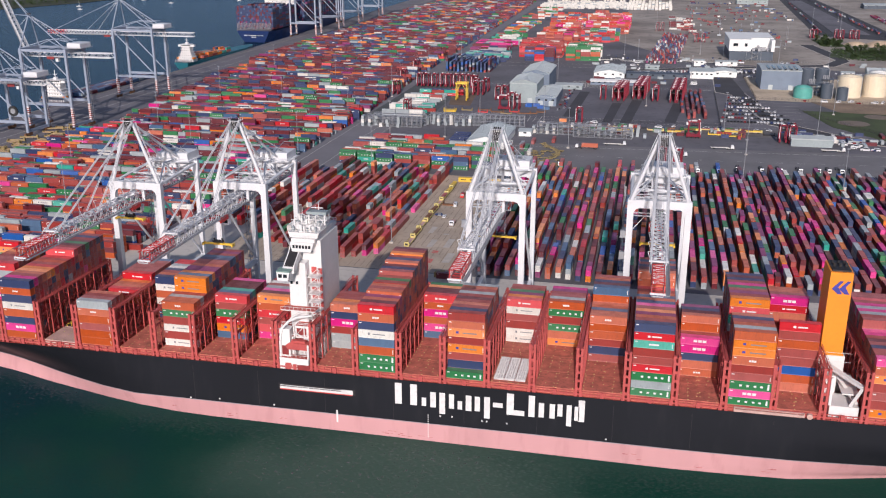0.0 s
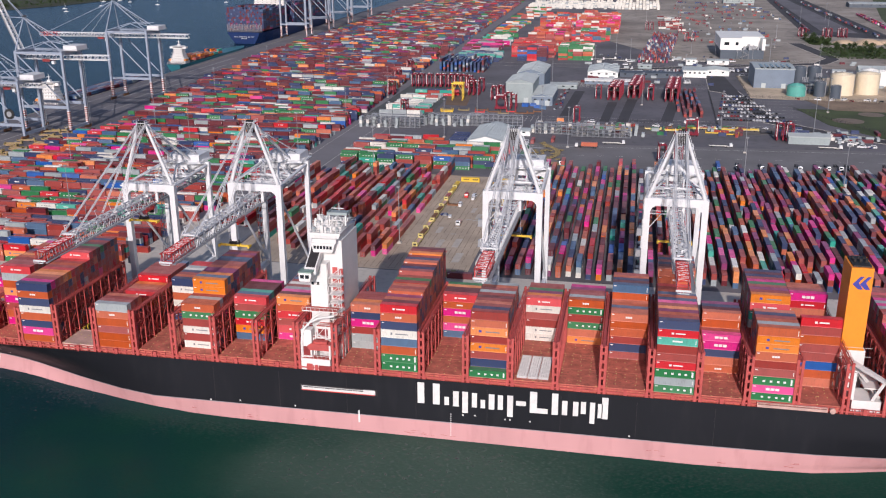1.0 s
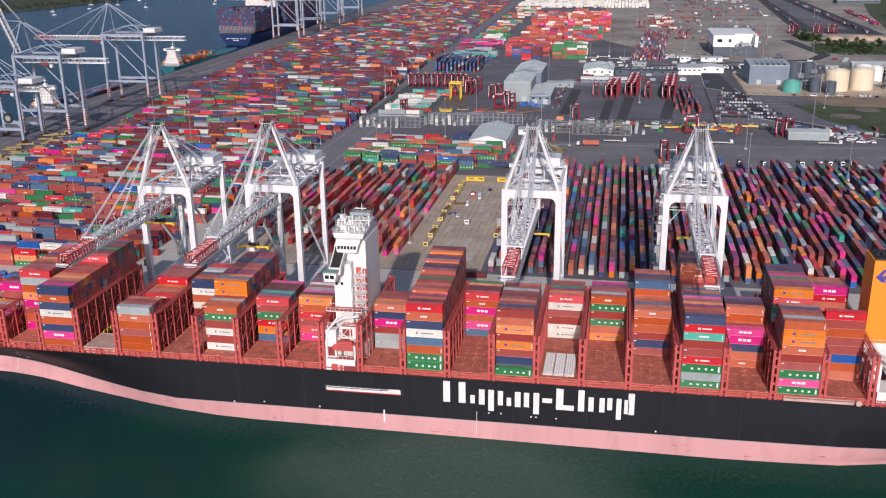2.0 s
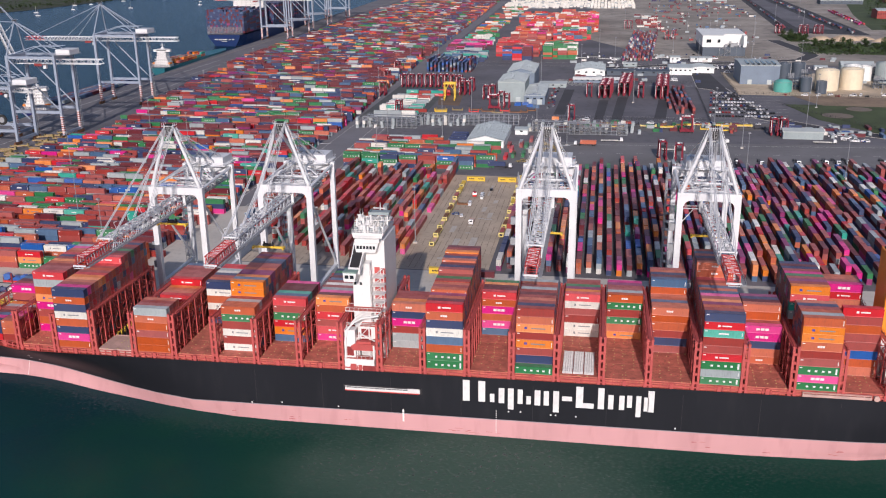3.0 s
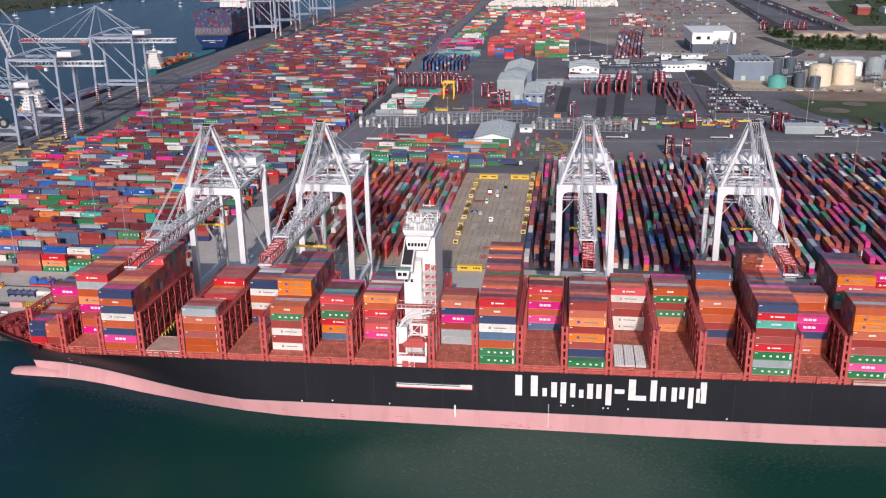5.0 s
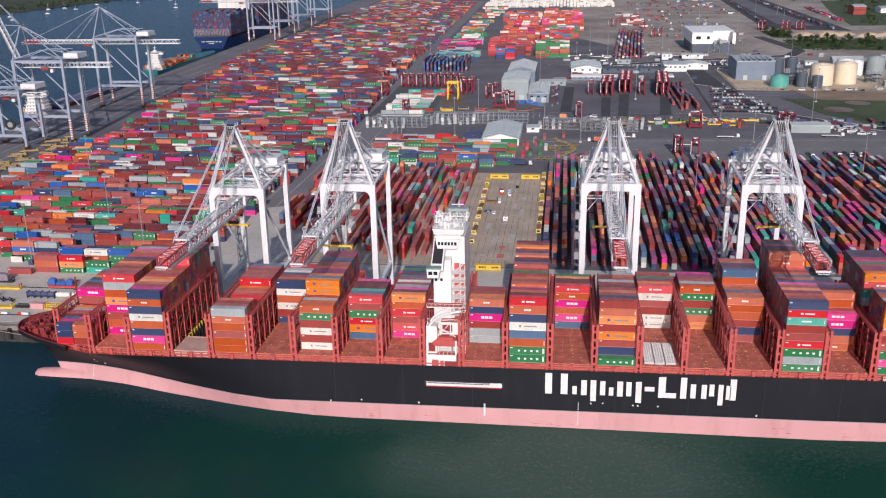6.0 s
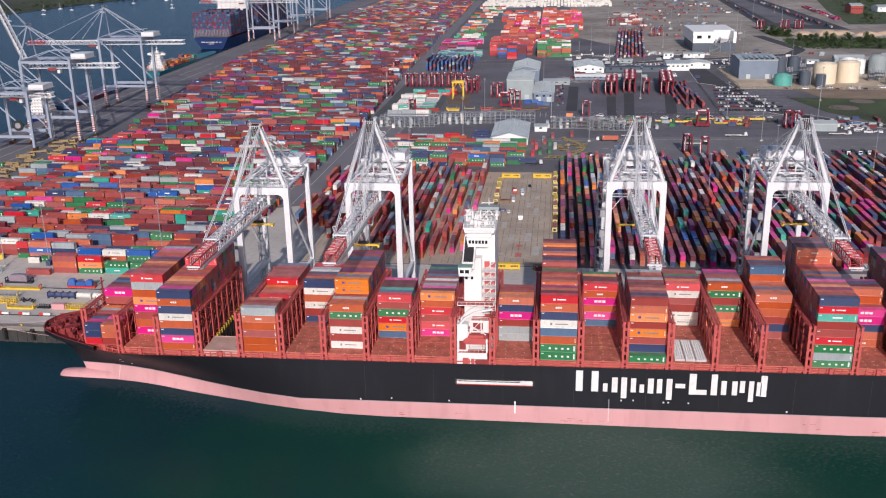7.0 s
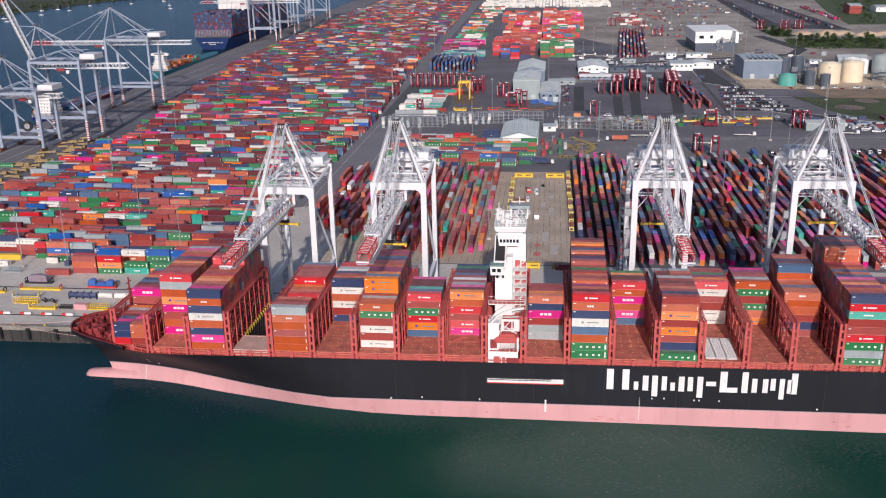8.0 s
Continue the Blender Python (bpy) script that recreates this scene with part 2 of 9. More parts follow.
    gloss, fres, both = n.new("ShaderNodeBsdfGlossy"), n.new("ShaderNodeFresnel"), n.new("ShaderNodeMixShader")
    gloss.inputs["Color"].default_value, gloss.inputs["Roughness"].default_value = (0.34, 0.42, 0.54, 1), 0.16
    fres.inputs["IOR"].default_value = 1.22
    l.new(nz.outputs[0], gloss.inputs["Normal"]), l.new(nz.outputs[0], fres.inputs["Normal"])
    l.new(fres.outputs[0], both.inputs[0]), l.new(b.outputs[0], both.inputs[1]), l.new(gloss.outputs[0], both.inputs[2])
    l.new(both.outputs[0], n["Material Output"].inputs["Surface"])
    return m


water_mat = water_material()


# ---- mesh tools ----
class Mesh:
    """Collects boxes, bars and tubes into one mesh."""

    def __init__(self):
        self.v, self.f, self.m, self.smooth = [], [], [], False

    def add(self, verts, faces, mat=0):
        o = len(self.v)
        self.v += [tuple(p) for p in verts]
        self.f += [tuple(o + i for i in f) for f in faces]
        self.m += [mat] * len(faces)

    def box(self, x0, x1, y0, y1, z0, z1, mat=0):
        self.add([(x0, y0, z0), (x1, y0, z0), (x1, y1, z0), (x0, y1, z0), (x0, y0, z1), (x1, y0, z1), (x1, y1, z1), (x0, y1, z1)],
                 [(3, 2, 1, 0), (4, 5, 6, 7), (0, 1, 5, 4), (1, 2, 6, 5), (2, 3, 7, 6), (3, 0, 4, 7)], mat)

    def bar(self, p, q, w, h=None, mat=0):
        """A square bar from p to q."""
        p, q, h = Vector(p), Vector(q), h or w
        d = (q - p).normalized()
        s = d.cross(Vector((0, 0, 1)))
        s = s.normalized() if s.length > 1e-4 else Vector((1, 0, 0))
        u = s.cross(d)
        s, u = s * w / 2, u * h / 2
        self.add([p - s - u, p + s - u, p + s + u, p - s + u, q - s - u, q + s - u, q + s + u, q - s + u],
                 [(0, 1, 2, 3), (7, 6, 5, 4), (4, 5, 1, 0), (5, 6, 2, 1), (6, 7, 3, 2), (7, 4, 0, 3)], mat)

    def tube(self, p, q, r, n=8, r2=None, mat=0):
        p, q = Vector(p), Vector(q)
        r2 = r if r2 is None else r2
        d = (q - p).normalized()
        s = d.cross(Vector((0, 0, 1)))
        s = s.normalized() if s.length > 1e-4 else Vector((1, 0, 0))
        u = s.cross(d)
        ring = [(math.cos(2 * math.pi * i / n), math.sin(2 * math.pi * i / n)) for i in range(n)]
        vs = [p + (s * c + u * k) * r for c, k in ring] + [q + (s * c + u * k) * r2 for c, k in ring]
        self.add(vs, [(i, n + i, n + (i + 1) % n, (i + 1) % n) for i in range(n)] + [tuple(range(n)), tuple(range(2 * n - 1, n - 1, -1))], mat)

    def prism(self, outline, axis, a, b, mat=0):
        """An outline of (u, v) pushed from a to b along axis x, y or z."""
        n = len(outline)
        put = {"x": lambda u, v, w: (w, u, v), "y": lambda u, v, w: (u, w, v), "z": lambda u, v, w: (u, v, w)}[axis]
        self.add([put(u, v, a) for u, v in outline] + [put(u, v, b) for u, v in outline],
                 [(i, (i + 1) % n, n + (i + 1) % n, n + i) for i in range(n)] + [tuple(range(n - 1, -1, -1)), tuple(range(n, 2 * n))], mat)

    def mesh(self, name, mats):
        me = bpy.data.meshes.new(name)
        me.from_pydata(self.v, [], self.f)
        for m in mats if isinstance(mats, (list, tuple)) else [mats]:
            me.materials.append(m)
        if len(me.materials) > 1:
            me.polygons.foreach_set("material_index", self.m)
        bm = bmesh.new()
        bm.from_mesh(me)
        bmesh.ops.recalc_face_normals(bm, faces=bm.faces)
        bm.to_mesh(me)
        bm.free()
        if self.smooth:
            me.polygons.foreach_set("use_smooth", [True] * len(me.polygons))
        me.update()
        return me


def part(name, m, mats, parent=None, label=""):
    ob = new(name, m.mesh(name, mats) if isinstance(m, Mesh) else m)
    ob.parent = parent
    return tagged(ob, label) if label else ob


def thing(name, label, category, at=(0, 0, 0), turn=0.0, group="", kind=""):
    ob = new(name)
    ob.matrix_basis = pose(*at, 0, 0, turn)
    ob.empty_display_size = 0.1
    return tagged(ob, label, category, group, kind)



# ---- setting ----
m = Mesh()
m.box(-6000, 6000, -2500, 9000, WATER - 12, WATER)
tagged(part("water", m, water_mat), "dark green harbour water with fine ripples", "water", kind="structure")
m = Mesh()
QX, QY = -552.0, 319.0
m.prism([(QX, QY), (4500, QY), (4500, 4600), (-620, 4600), (-606, 2400), (QX, 900)], "z", -9.5, 0.0)
tagged(part("ground", m, asphalt), "grey asphalt of the container terminal", "ground", kind="structure")

# ---- the container ship ----
YC, HB = 292.0, 24.0  # keel line and half beam


def trim(x):
    return 0.0065 * (x + 75)


DECK, BASE = 14.2, 16.75


def lerp_table(x, xs, ys):
    return float(np.interp(x, xs, ys))


def stem_x(z):
    return lerp_table(z, (-12, -7, -3, 0, 5, 10, 14.5, 19), (-262, -266, -266, -267, -270.5, -275, -278.5, -281.5))


def half_breadth(x, z):
    """Fine at the waterline, hollow above it, with a strong flare to a blunt deck line."""
    d = x - stem_x(z)
    low = lerp_table(d, (0, 2, 13, 25, 37, 50, 61, 73, 84, 95, 106, 117), (0, 1.2, 4.3, 5.8, 8.7, 12.4, 14.6, 17.3, 19.9, 21.6, 23.2, HB))
    mid = lerp_table(d, (0, 6, 13, 26, 39, 51, 63, 75, 86, 94), (0, 0.5, 1.2, 3.8, 7.7, 12.1, 16.2, 19.9, 22.9, HB))
    top = lerp_table(d, (0, 0.8, 3, 9.5, 15.5, 23.5, 28, 37, 44), (0, 3.4, 7.2, 11.4, 14.6, 18, 20.2, 23.2, HB))
    if z < -0.7:
        f = min(max((z + 7) / 6.3, 0), 1)
        b = low * (1 - f) + mid * f
    else:
        f = min((z + 0.7) / 15.2, 1.05) ** 1.5
        b = mid * (1 - f) + top * f
    s = min(max((z + 7) / 21.5, 0), 1.1)
    aft = lerp_table(x, (20, 50, 75, 92), (0, 2.0, 8.0, 14.0)) * (1 - min(1, s * 1.6) ** 0.6)
    return max(0.02, b - aft)


ship = thing("container_ship", "large black-hulled container ship with pink boot topping moored at the quay", "container ship", (0, YC, 0))


def on_ship(m):
    """Moves a mesh from the world to the ship's own frame, with its trim."""
    m.v = [(x, y - YC, z + trim(x)) for x, y, z in m.v]
    return m


stations = [0, .001, .003, .006, .01, .016, .024, .034, .046, .06, .08, .1, .13, .16, .19, .22, .26, .3, .34, .38, .42, .5, .6, .7, .78, .84, .88, .92, .96, 1]
levels = [-12, -9, -7, -5.5, -4, -2.4, -0.75, -0.5, 1, 3, 5, 7, 9, 11, 13, 14.6]


def hull_x(u, z):
    return stem_x(z) * (1 - u) + 92.0 * u


m = Mesh()
nl = len(levels)
for side in (-1, 1):
    o = len(m.v)
    for u in stations:
        for z in levels:
            x = hull_x(u, z)
            m.v.append((x, YC + side * half_breadth(x, z), z))
    for i in range(len(stations) - 1):
        for j in range(nl - 1):
            a = o + i * nl + j
            m.f.append((a, a + nl, a + nl + 1, a + 1))
            m.m.append(0 if levels[j] >= -0.5 else (2 if levels[j] >= -0.76 else 1))
last = (len(stations) - 1) * nl
for j in range(nl - 1):  # transom
    m.f.append((last + j, last + j + 1, len(m.v) // 2 + last + j + 1, len(m.v) // 2 + last + j))
    m.m.append(0)
m.smooth = True
hull = part("hull", on_ship(m), [hull_black, hull_pink, hull_line], ship, "black hull over pink boot topping")

m = Mesh()
n = 12
rings = [(-276.7, 1.0), (-276.4, 2.1), (-275.6, 3.0), (-274, 3.5), (-269, 3.8), (-262, 4.0), (-250, 4.4)]
for x, r in rings:
    for k in range(n):
        a = 2 * math.pi * k / n
        m.v.append((x, YC + r * 0.95 * math.cos(a), -7.2 + r * math.sin(a)))
for i in range(len(rings) - 1):
    for k in range(n):
        a, b = i * n + k, i * n + (k + 1) % n
        m.f.append((a, b, b + n, a + n)), m.m.append(0)
m.f.append(tuple(range(n))), m.m.append(0)
m.smooth = True
part("bulbous_bow", on_ship(m), hull_pink, hull)

# deck plate and bulwark
m = Mesh()
us = stations[1:]
top = [(hull_x(u, 14.2), half_breadth(hull_x(u, 14.2), 14.2) - 0.15) for u in us]
HOLD = (-207.7, -195.2, 281.7, 312.0)  # the one open hatchway: x0, x1, y0, y1
top = sorted(top + [(x, lerp_table(x, [p[0] for p in top], [p[1] for p in top])) for x in HOLD[:2]])
for (x0, b0), (x1, b1) in zip(top, top[1:]):
    spans = [((YC - b0, YC - b1), (YC + b0, YC + b1))]
    if HOLD[0] <= x0 < HOLD[1]:
        spans = [((YC - b0, YC - b1), (HOLD[2], HOLD[2])), ((HOLD[3], HOLD[3]), (YC + b0, YC + b1))]
    for (a0, a1), (e0, e1) in spans:
        m.add([(x0, a0, DECK), (x1, a1, DECK), (x1, e1, DECK), (x0, e0, DECK)], [(0, 1, 2, 3)])
part("deck", on_ship(m), deck_red, ship, "red-brown steel main deck")

POSTS = [-253.4, -238.8, -223.9, -209.0, -193.9, -179.0, -164.0, -149.0, -133.6, -118.9, -105.6, -90.9, -76.0, -61.3, -46.7, -32.1, -17.3, -2.5, 12.2, 26.9, 41.3, 55.4, 67.2, 81.4]


def side_y(x):
    return YC - half_breadth(x, 14.2)


# side girder with stanchions along both edges, one per bay
for x0, x1 in zip(POSTS, POSTS[1:]):
    for s in (-1, 1):
        m = Mesh()
        ya, yb = half_breadth(x0, 14.2) - 0.4, half_breadth(x1, 14.2) - 0.4
        m.bar((x0, YC + s * ya, 15.35), (x1, YC + s * yb, 15.35), 0.25, 0.5)
        m.bar((x0, YC + s * (ya - 0.1), 16.3), (x1, YC + s * (yb - 0.1), 16.3), 0.3, 0.18)
        for k in range(6):
            t = (k + 0.5) / 6
            x, y = x0 + (x1 - x0) * t, YC + s * (ya + (yb - ya) * t)
            m.box(x - 0.16, x + 0.16, y - 0.16, y + 0.16, DECK, 16.3)
        t = 0.5
        m.box((x0 + x1) / 2 - 0.6, (x0 + x1) / 2 + 0.6, YC + s * (ya + yb) / 2 - 0.35, YC + s * (ya + yb) / 2 + 0.35, DECK, 16.5)
        part("side_girder", on_ship(m), steel_red, ship)


def lashing_bridge(x, tall):
    """A transverse frame: columns, braces, three walkways with rails."""
    b = half_breadth(x, 14.2) - 0.5
    cols = np.linspace(-b + 0.9, b - 0.9, max(4, int(2 * b / 4.9)))
    m = Mesh()
    m.box(x - 0.45, x + 0.45, YC - b, YC + b, tall - 0.14, tall)
    for dx in (-0.9, 0.9):
        m.box(x + dx - 0.1, x + dx + 0.1, YC - b, YC + b, tall - 0.35, tall + 0.03)
    frame_ob = part("lashing_bridge", on_ship(m), steel_red, ship, "red steel lashing bridge across the deck")
    for c in cols[1:-1]:
        m = Mesh()
        for dx in (-0.9, 0.9):
            m.box(x + dx - 0.17, x + dx + 0.17, YC + c - 0.2, YC + c + 0.2, DECK, tall - 0.15)
        for z in (17.0, 22.4, 27.8):
            m.box(x - 0.74, x + 0.74, YC + c - 0.1, YC + c + 0.1, z, z + 0.25)
        part("column", on_ship(m), steel_red, frame_ob)
    for s in (-1, 1):
        m = Mesh()
        for dx in (-0.72, 0.72):  # pair of box posts
            m.box(x + dx - 0.38, x + dx + 0.38, YC + s * b - 0.4, YC + s * b + 0.4, DECK, tall + 0.7)
            m.box(x + dx - 0.44, x + dx + 0.44, YC + s * b - 0.46, YC + s * b + 0.46, tall + 0.4, tall + 0.75)
        for z in np.arange(DECK + 2.4, tall, 2.9):
            m.box(x - 0.5, x + 0.5, YC + s * b - 0.16, YC + s * b + 0.16, z, z + 0.9)
        part("end_post", on_ship(m), steel_red, frame_ob)
    m = Mesh()
    levels3 = (DECK, 19.6, 25.2, tall)
    for c0, c1 in zip(cols, cols[1:]):
        for j, (z0, z1) in enumerate(zip(levels3, levels3[1:])):
            for dx in (-0.9, 0.9):
                if j % 2:
                    m.bar((x + dx, YC + c0, z0), (x + dx, YC + c1, z1), 0.13)
                else:
                    m.bar((x + dx, YC + c1, z0), (x + dx, YC + c0, z1), 0.13)
        m.bar((x - 0.9, YC + c0, 22.0), (x + 0.9, YC + c0, 22.0), 0.12), m.bar((x - 0.9, YC + c0, 28.0), (x + 0.9, YC + c0, 28.0), 0.12)
    tagged(part("brace", on_ship(m), steel_red, frame_ob), kind="stuff")
    for z in (25.2,):
        m = Mesh()
        m.box(x - 0.55, x + 0.55, YC - b, YC + b, z - 0.12, z)
        part("walkway", on_ship(m), gear_red, frame_ob)
    for z in (25.2, tall):
        m = Mesh()
        for dx in (-0.9, 0.9):
            m.bar((x + dx, YC - b, z + 1.05), (x + dx, YC + b, z + 1.05), 0.07)
            m.bar((x + dx, YC - b, z + 0.55), (x + dx, YC + b, z + 0.55), 0.05)
            for c in np.linspace(-b, b, max(5, int(b))):
                m.box(x + dx - 0.05, x + dx + 0.05, YC + c - 0.05, YC + c + 0.05, z, z + 1.05)
        tagged(part("handrail", on_ship(m), steel_red, frame_ob), kind="stuff")


for i, x in enumerate(POSTS):
    if i not in (9, 10):
        lashing_bridge(x, 28.5 if i < 3 else 30.6)
    else:
        lashing_bridge(x, 31.0)


# ---- containers ----
def box_template(length, height):
    """A container along x with recessed side, end and roof panels; origin at the middle of its base."""
    a, b, h, r, e = length / 2, 1.219, height, 0.16, 0.07
    v = [(-a, -b, 0), (a, -b, 0), (a, b, 0), (-a, b, 0), (-a, -b, h), (a, -b, h), (a, b, h), (-a, b, h)]
    f = [(3, 2, 1, 0), (4, 5, 6, 7)]
    for (p, q, s, t), nrm in (((0, 1, 5, 4), (0, 1, 0)), ((2, 3, 7, 6), (0, -1, 0)), ((1, 2, 6, 5), (-1, 0, 0)), ((3, 0, 4, 7), (1, 0, 0))):
        o = len(v)
        mid = [sum(v[i][k] for i in (p, q, s, t)) / 4 for k in range(3)]
        for i in (p, q, s, t):
            w = []
            for k in range(3):
                d = v[i][k] - mid[k]
                w.append(v[i][k] - (r if d > 0.01 else -r if d < -0.01 else 0) + nrm[k] * e)
            v.append(tuple(w))
        idx = (p, q, s, t)
        for k in range(4):
            f.append((idx[k], idx[(k + 1) % 4], o + (k + 1) % 4, o + k))
        f.append((o, o + 1, o + 2, o + 3))
    return v, f


LONG, SHORT, HIGH, LOW = 12.19, 6.06, 2.896, 2.591
TEMPLATES = {(ln, h): box_template(ln, h) for ln in (LONG, SHORT) for h in (HIGH, LOW)}


def marks(code, length, height, rng):
    """Plain bars that stand for lettering on a container's long side: (x0, x1, z0, z1, material)."""
    h, out = height, []
    a = length / 2
    if rng.random() < 0.7:
        out.append((-a + 0.4, -a + 1.2, h - 0.7, h - 0.42, WHITE))
    if rng.random() < 0.4:
        out.append((a - 0.7, a - 0.5, 0.6, h - 0.7, WHITE))
    if length < 8:
        return out
    if code == "M":
        for x in (-2.0, -0.6, 0.8):
            out.append((x, x + 1.15, h * 0.36, h * 0.66, WHITE))
    elif code == "G":
        for k, x in enumerate((-3.2, -1.1, 1.0, 2.9)):
            out.append((x, x + 0.75, h * 0.36, h * 0.58, WHITE))
        out.append((a - 1.1, a - 0.6, 0.5, h - 0.5, WHITE))
    elif code == "O":
        out.append((-3.4, -2.5, h * 0.38, h * 0.66, BLUE))
        out.append((-1.2, 3.4, h * 0.42, h * 0.56, GREY))
    elif code == "K":
        out.append((-2.0, -1.2, h * 0.38, h * 0.62, WHITE)), out.append((-0.7, 2.2, h * 0.42, h * 0.58, WHITE))
    elif code == "W":
        out.append((-2.8, -2.2, h * 0.36, h * 0.66, GREY))
        out.append((-1.2, 3.0, h * 0.44, h * 0.56, GREY))
    elif code == "T" and rng.random() < 0.3:
        for x in (-1.2, -0.45, 0.3):
            out.append((x, x + 0.65, h * 0.4, h * 0.62, WHITE))
    elif code in "UN" and rng.random() < 0.5:
        out.append((-1.7, 1.5, h * 0.4, h * 0.65, WHITE))
    elif code == "C":
        out.append((-1.5, 1.5, h * 0.4, h * 0.6, WHITE))
    return out


class Stack:
    """Many containers joined into one mesh."""

    def __init__(self):
        self.v, self.f, self.m, self.n = [], [], [], 0

    def put(self, x, y, z, code, length=LONG, height=HIGH, along="x", rng=None, side=-1, doors=False):
        v, f = TEMPLATES[(length, height)]
        v = np.array(v)
        c = CODES.index(code)
        self._add(v, f, [c] * len(f), x, y, z, along)
        if doors:
            for e in (-1, 1):
                for c in (-1.17, -0.72, -0.3, 0.3, 0.72, 1.17):
                    q = [(e * (length / 2 + 0.02), c - 0.045, 0.1), (e * (length / 2 + 0.02), c + 0.045, 0.1), (e * (length / 2 + 0.02), c + 0.045, height - 0.1), (e * (length / 2 + 0.02), c - 0.045, height - 0.1)]
                    self._add(np.array(q), [(0, 1, 2, 3)], [GREY], x, y, z, along)
        if rng is not None:
            for x0, x1, z0, z1, mt in marks(code, length, height, rng):
                yy = side * 1.165
                q = [(x0, yy, z0), (x1, yy, z0), (x1, yy, z1), (x0, yy, z1)]
                self._add(np.array(q), [(0, 1, 2, 3)], [mt], x, y, z, along)

    def _add(self, v, f, mi, x, y, z, along):
        if along == "y":
            v = np.stack([-v[:, 1], v[:, 0], v[:, 2]], 1)
        self.v.append(v + (x, y, z))
        self.f += [tuple(self.n + i for i in q) for q in f]
        self.m += mi
        self.n += len(v)

    def make(self, name, label, group=""):
        me = bpy.data.meshes.new(name)
        me.from_pydata(np.concatenate(self.v).tolist(), [], self.f)
        for mt in LMAT:
            me.materials.append(mt)
        me.polygons.foreach_set("material_index", self.m)
        me.update()
        return tagged(new(name, me), label, "containers", group, "stuff")


COLOUR = {"R": "brown-red", "T": "rust-coloured", "O": "orange", "M": "magenta", "G": "green", "N": "navy blue", "B": "steel blue", "W": "cream white", "Y": "light grey", "C": "teal", "K": "bright red", "D": "maroon", "U": "blue", "P": "purple"}
body_cache, mark_cache, rod_cache = {}, {}, {}


def container(x, y, z, code, length=LONG, height=HIGH, along="x", where="stacked on the ship", group="containers on the ship", rng=random, side=-1):
    """One container as a thing of its own, with its lettering bars as a part."""
    key = (code, length, height)
    if key not in body_cache:
        v, f = TEMPLATES[(length, height)]
        me = bpy.data.meshes.new("shipping_container")
        me.from_pydata(v, [], f)
        me.materials.append(CMAT[CODES.index(code)])
        body_cache[key] = me
    ob = new("shipping_container", body_cache[key])
    ob.matrix_basis = pose(x, y, z, 0, 0, 0 if along == "x" else 90)
    size = "forty-foot" if length > 8 else "twenty-foot"
    tagged(ob, f"{COLOUR[code]} steel {size} container {where}", "container", group)
    if along == "y":
        if length not in rod_cache:
            m = Mesh()
            for c in (-0.85, -0.35, 0.35, 0.85):
                m.box(-length / 2 - 0.05, -length / 2 + 0.06, c - 0.05, c + 0.05, 0.15, height - 0.15)
            rod_cache[length] = m.mesh("locking_bar_set", grey_mark)
        rd = new("locking_bar_set", rod_cache[length])
        rd.parent = ob
        tagged(rd, kind="stuff")
    if along == "x":
        k = rng.randrange(3)
        for j, (x0, x1, z0, z1, mt) in enumerate(marks(code, length, height, random.Random(k * 7 + CODES.index(code)))):
            if (key, k, j) not in mark_cache:
                m = Mesh()
                m.box(x0, x1, side * 1.16 - 0.012, side * 1.16 + 0.012, z0, z1)
                mark_cache[(key, k, j)] = m.mesh("lettering", LMAT[mt])
            lt = new("lettering", mark_cache[(key, k, j)])
            lt.parent = ob
    return ob


ROW = 2.5


def row_y(r):
    return 268.45 + 1.22 + ROW * r


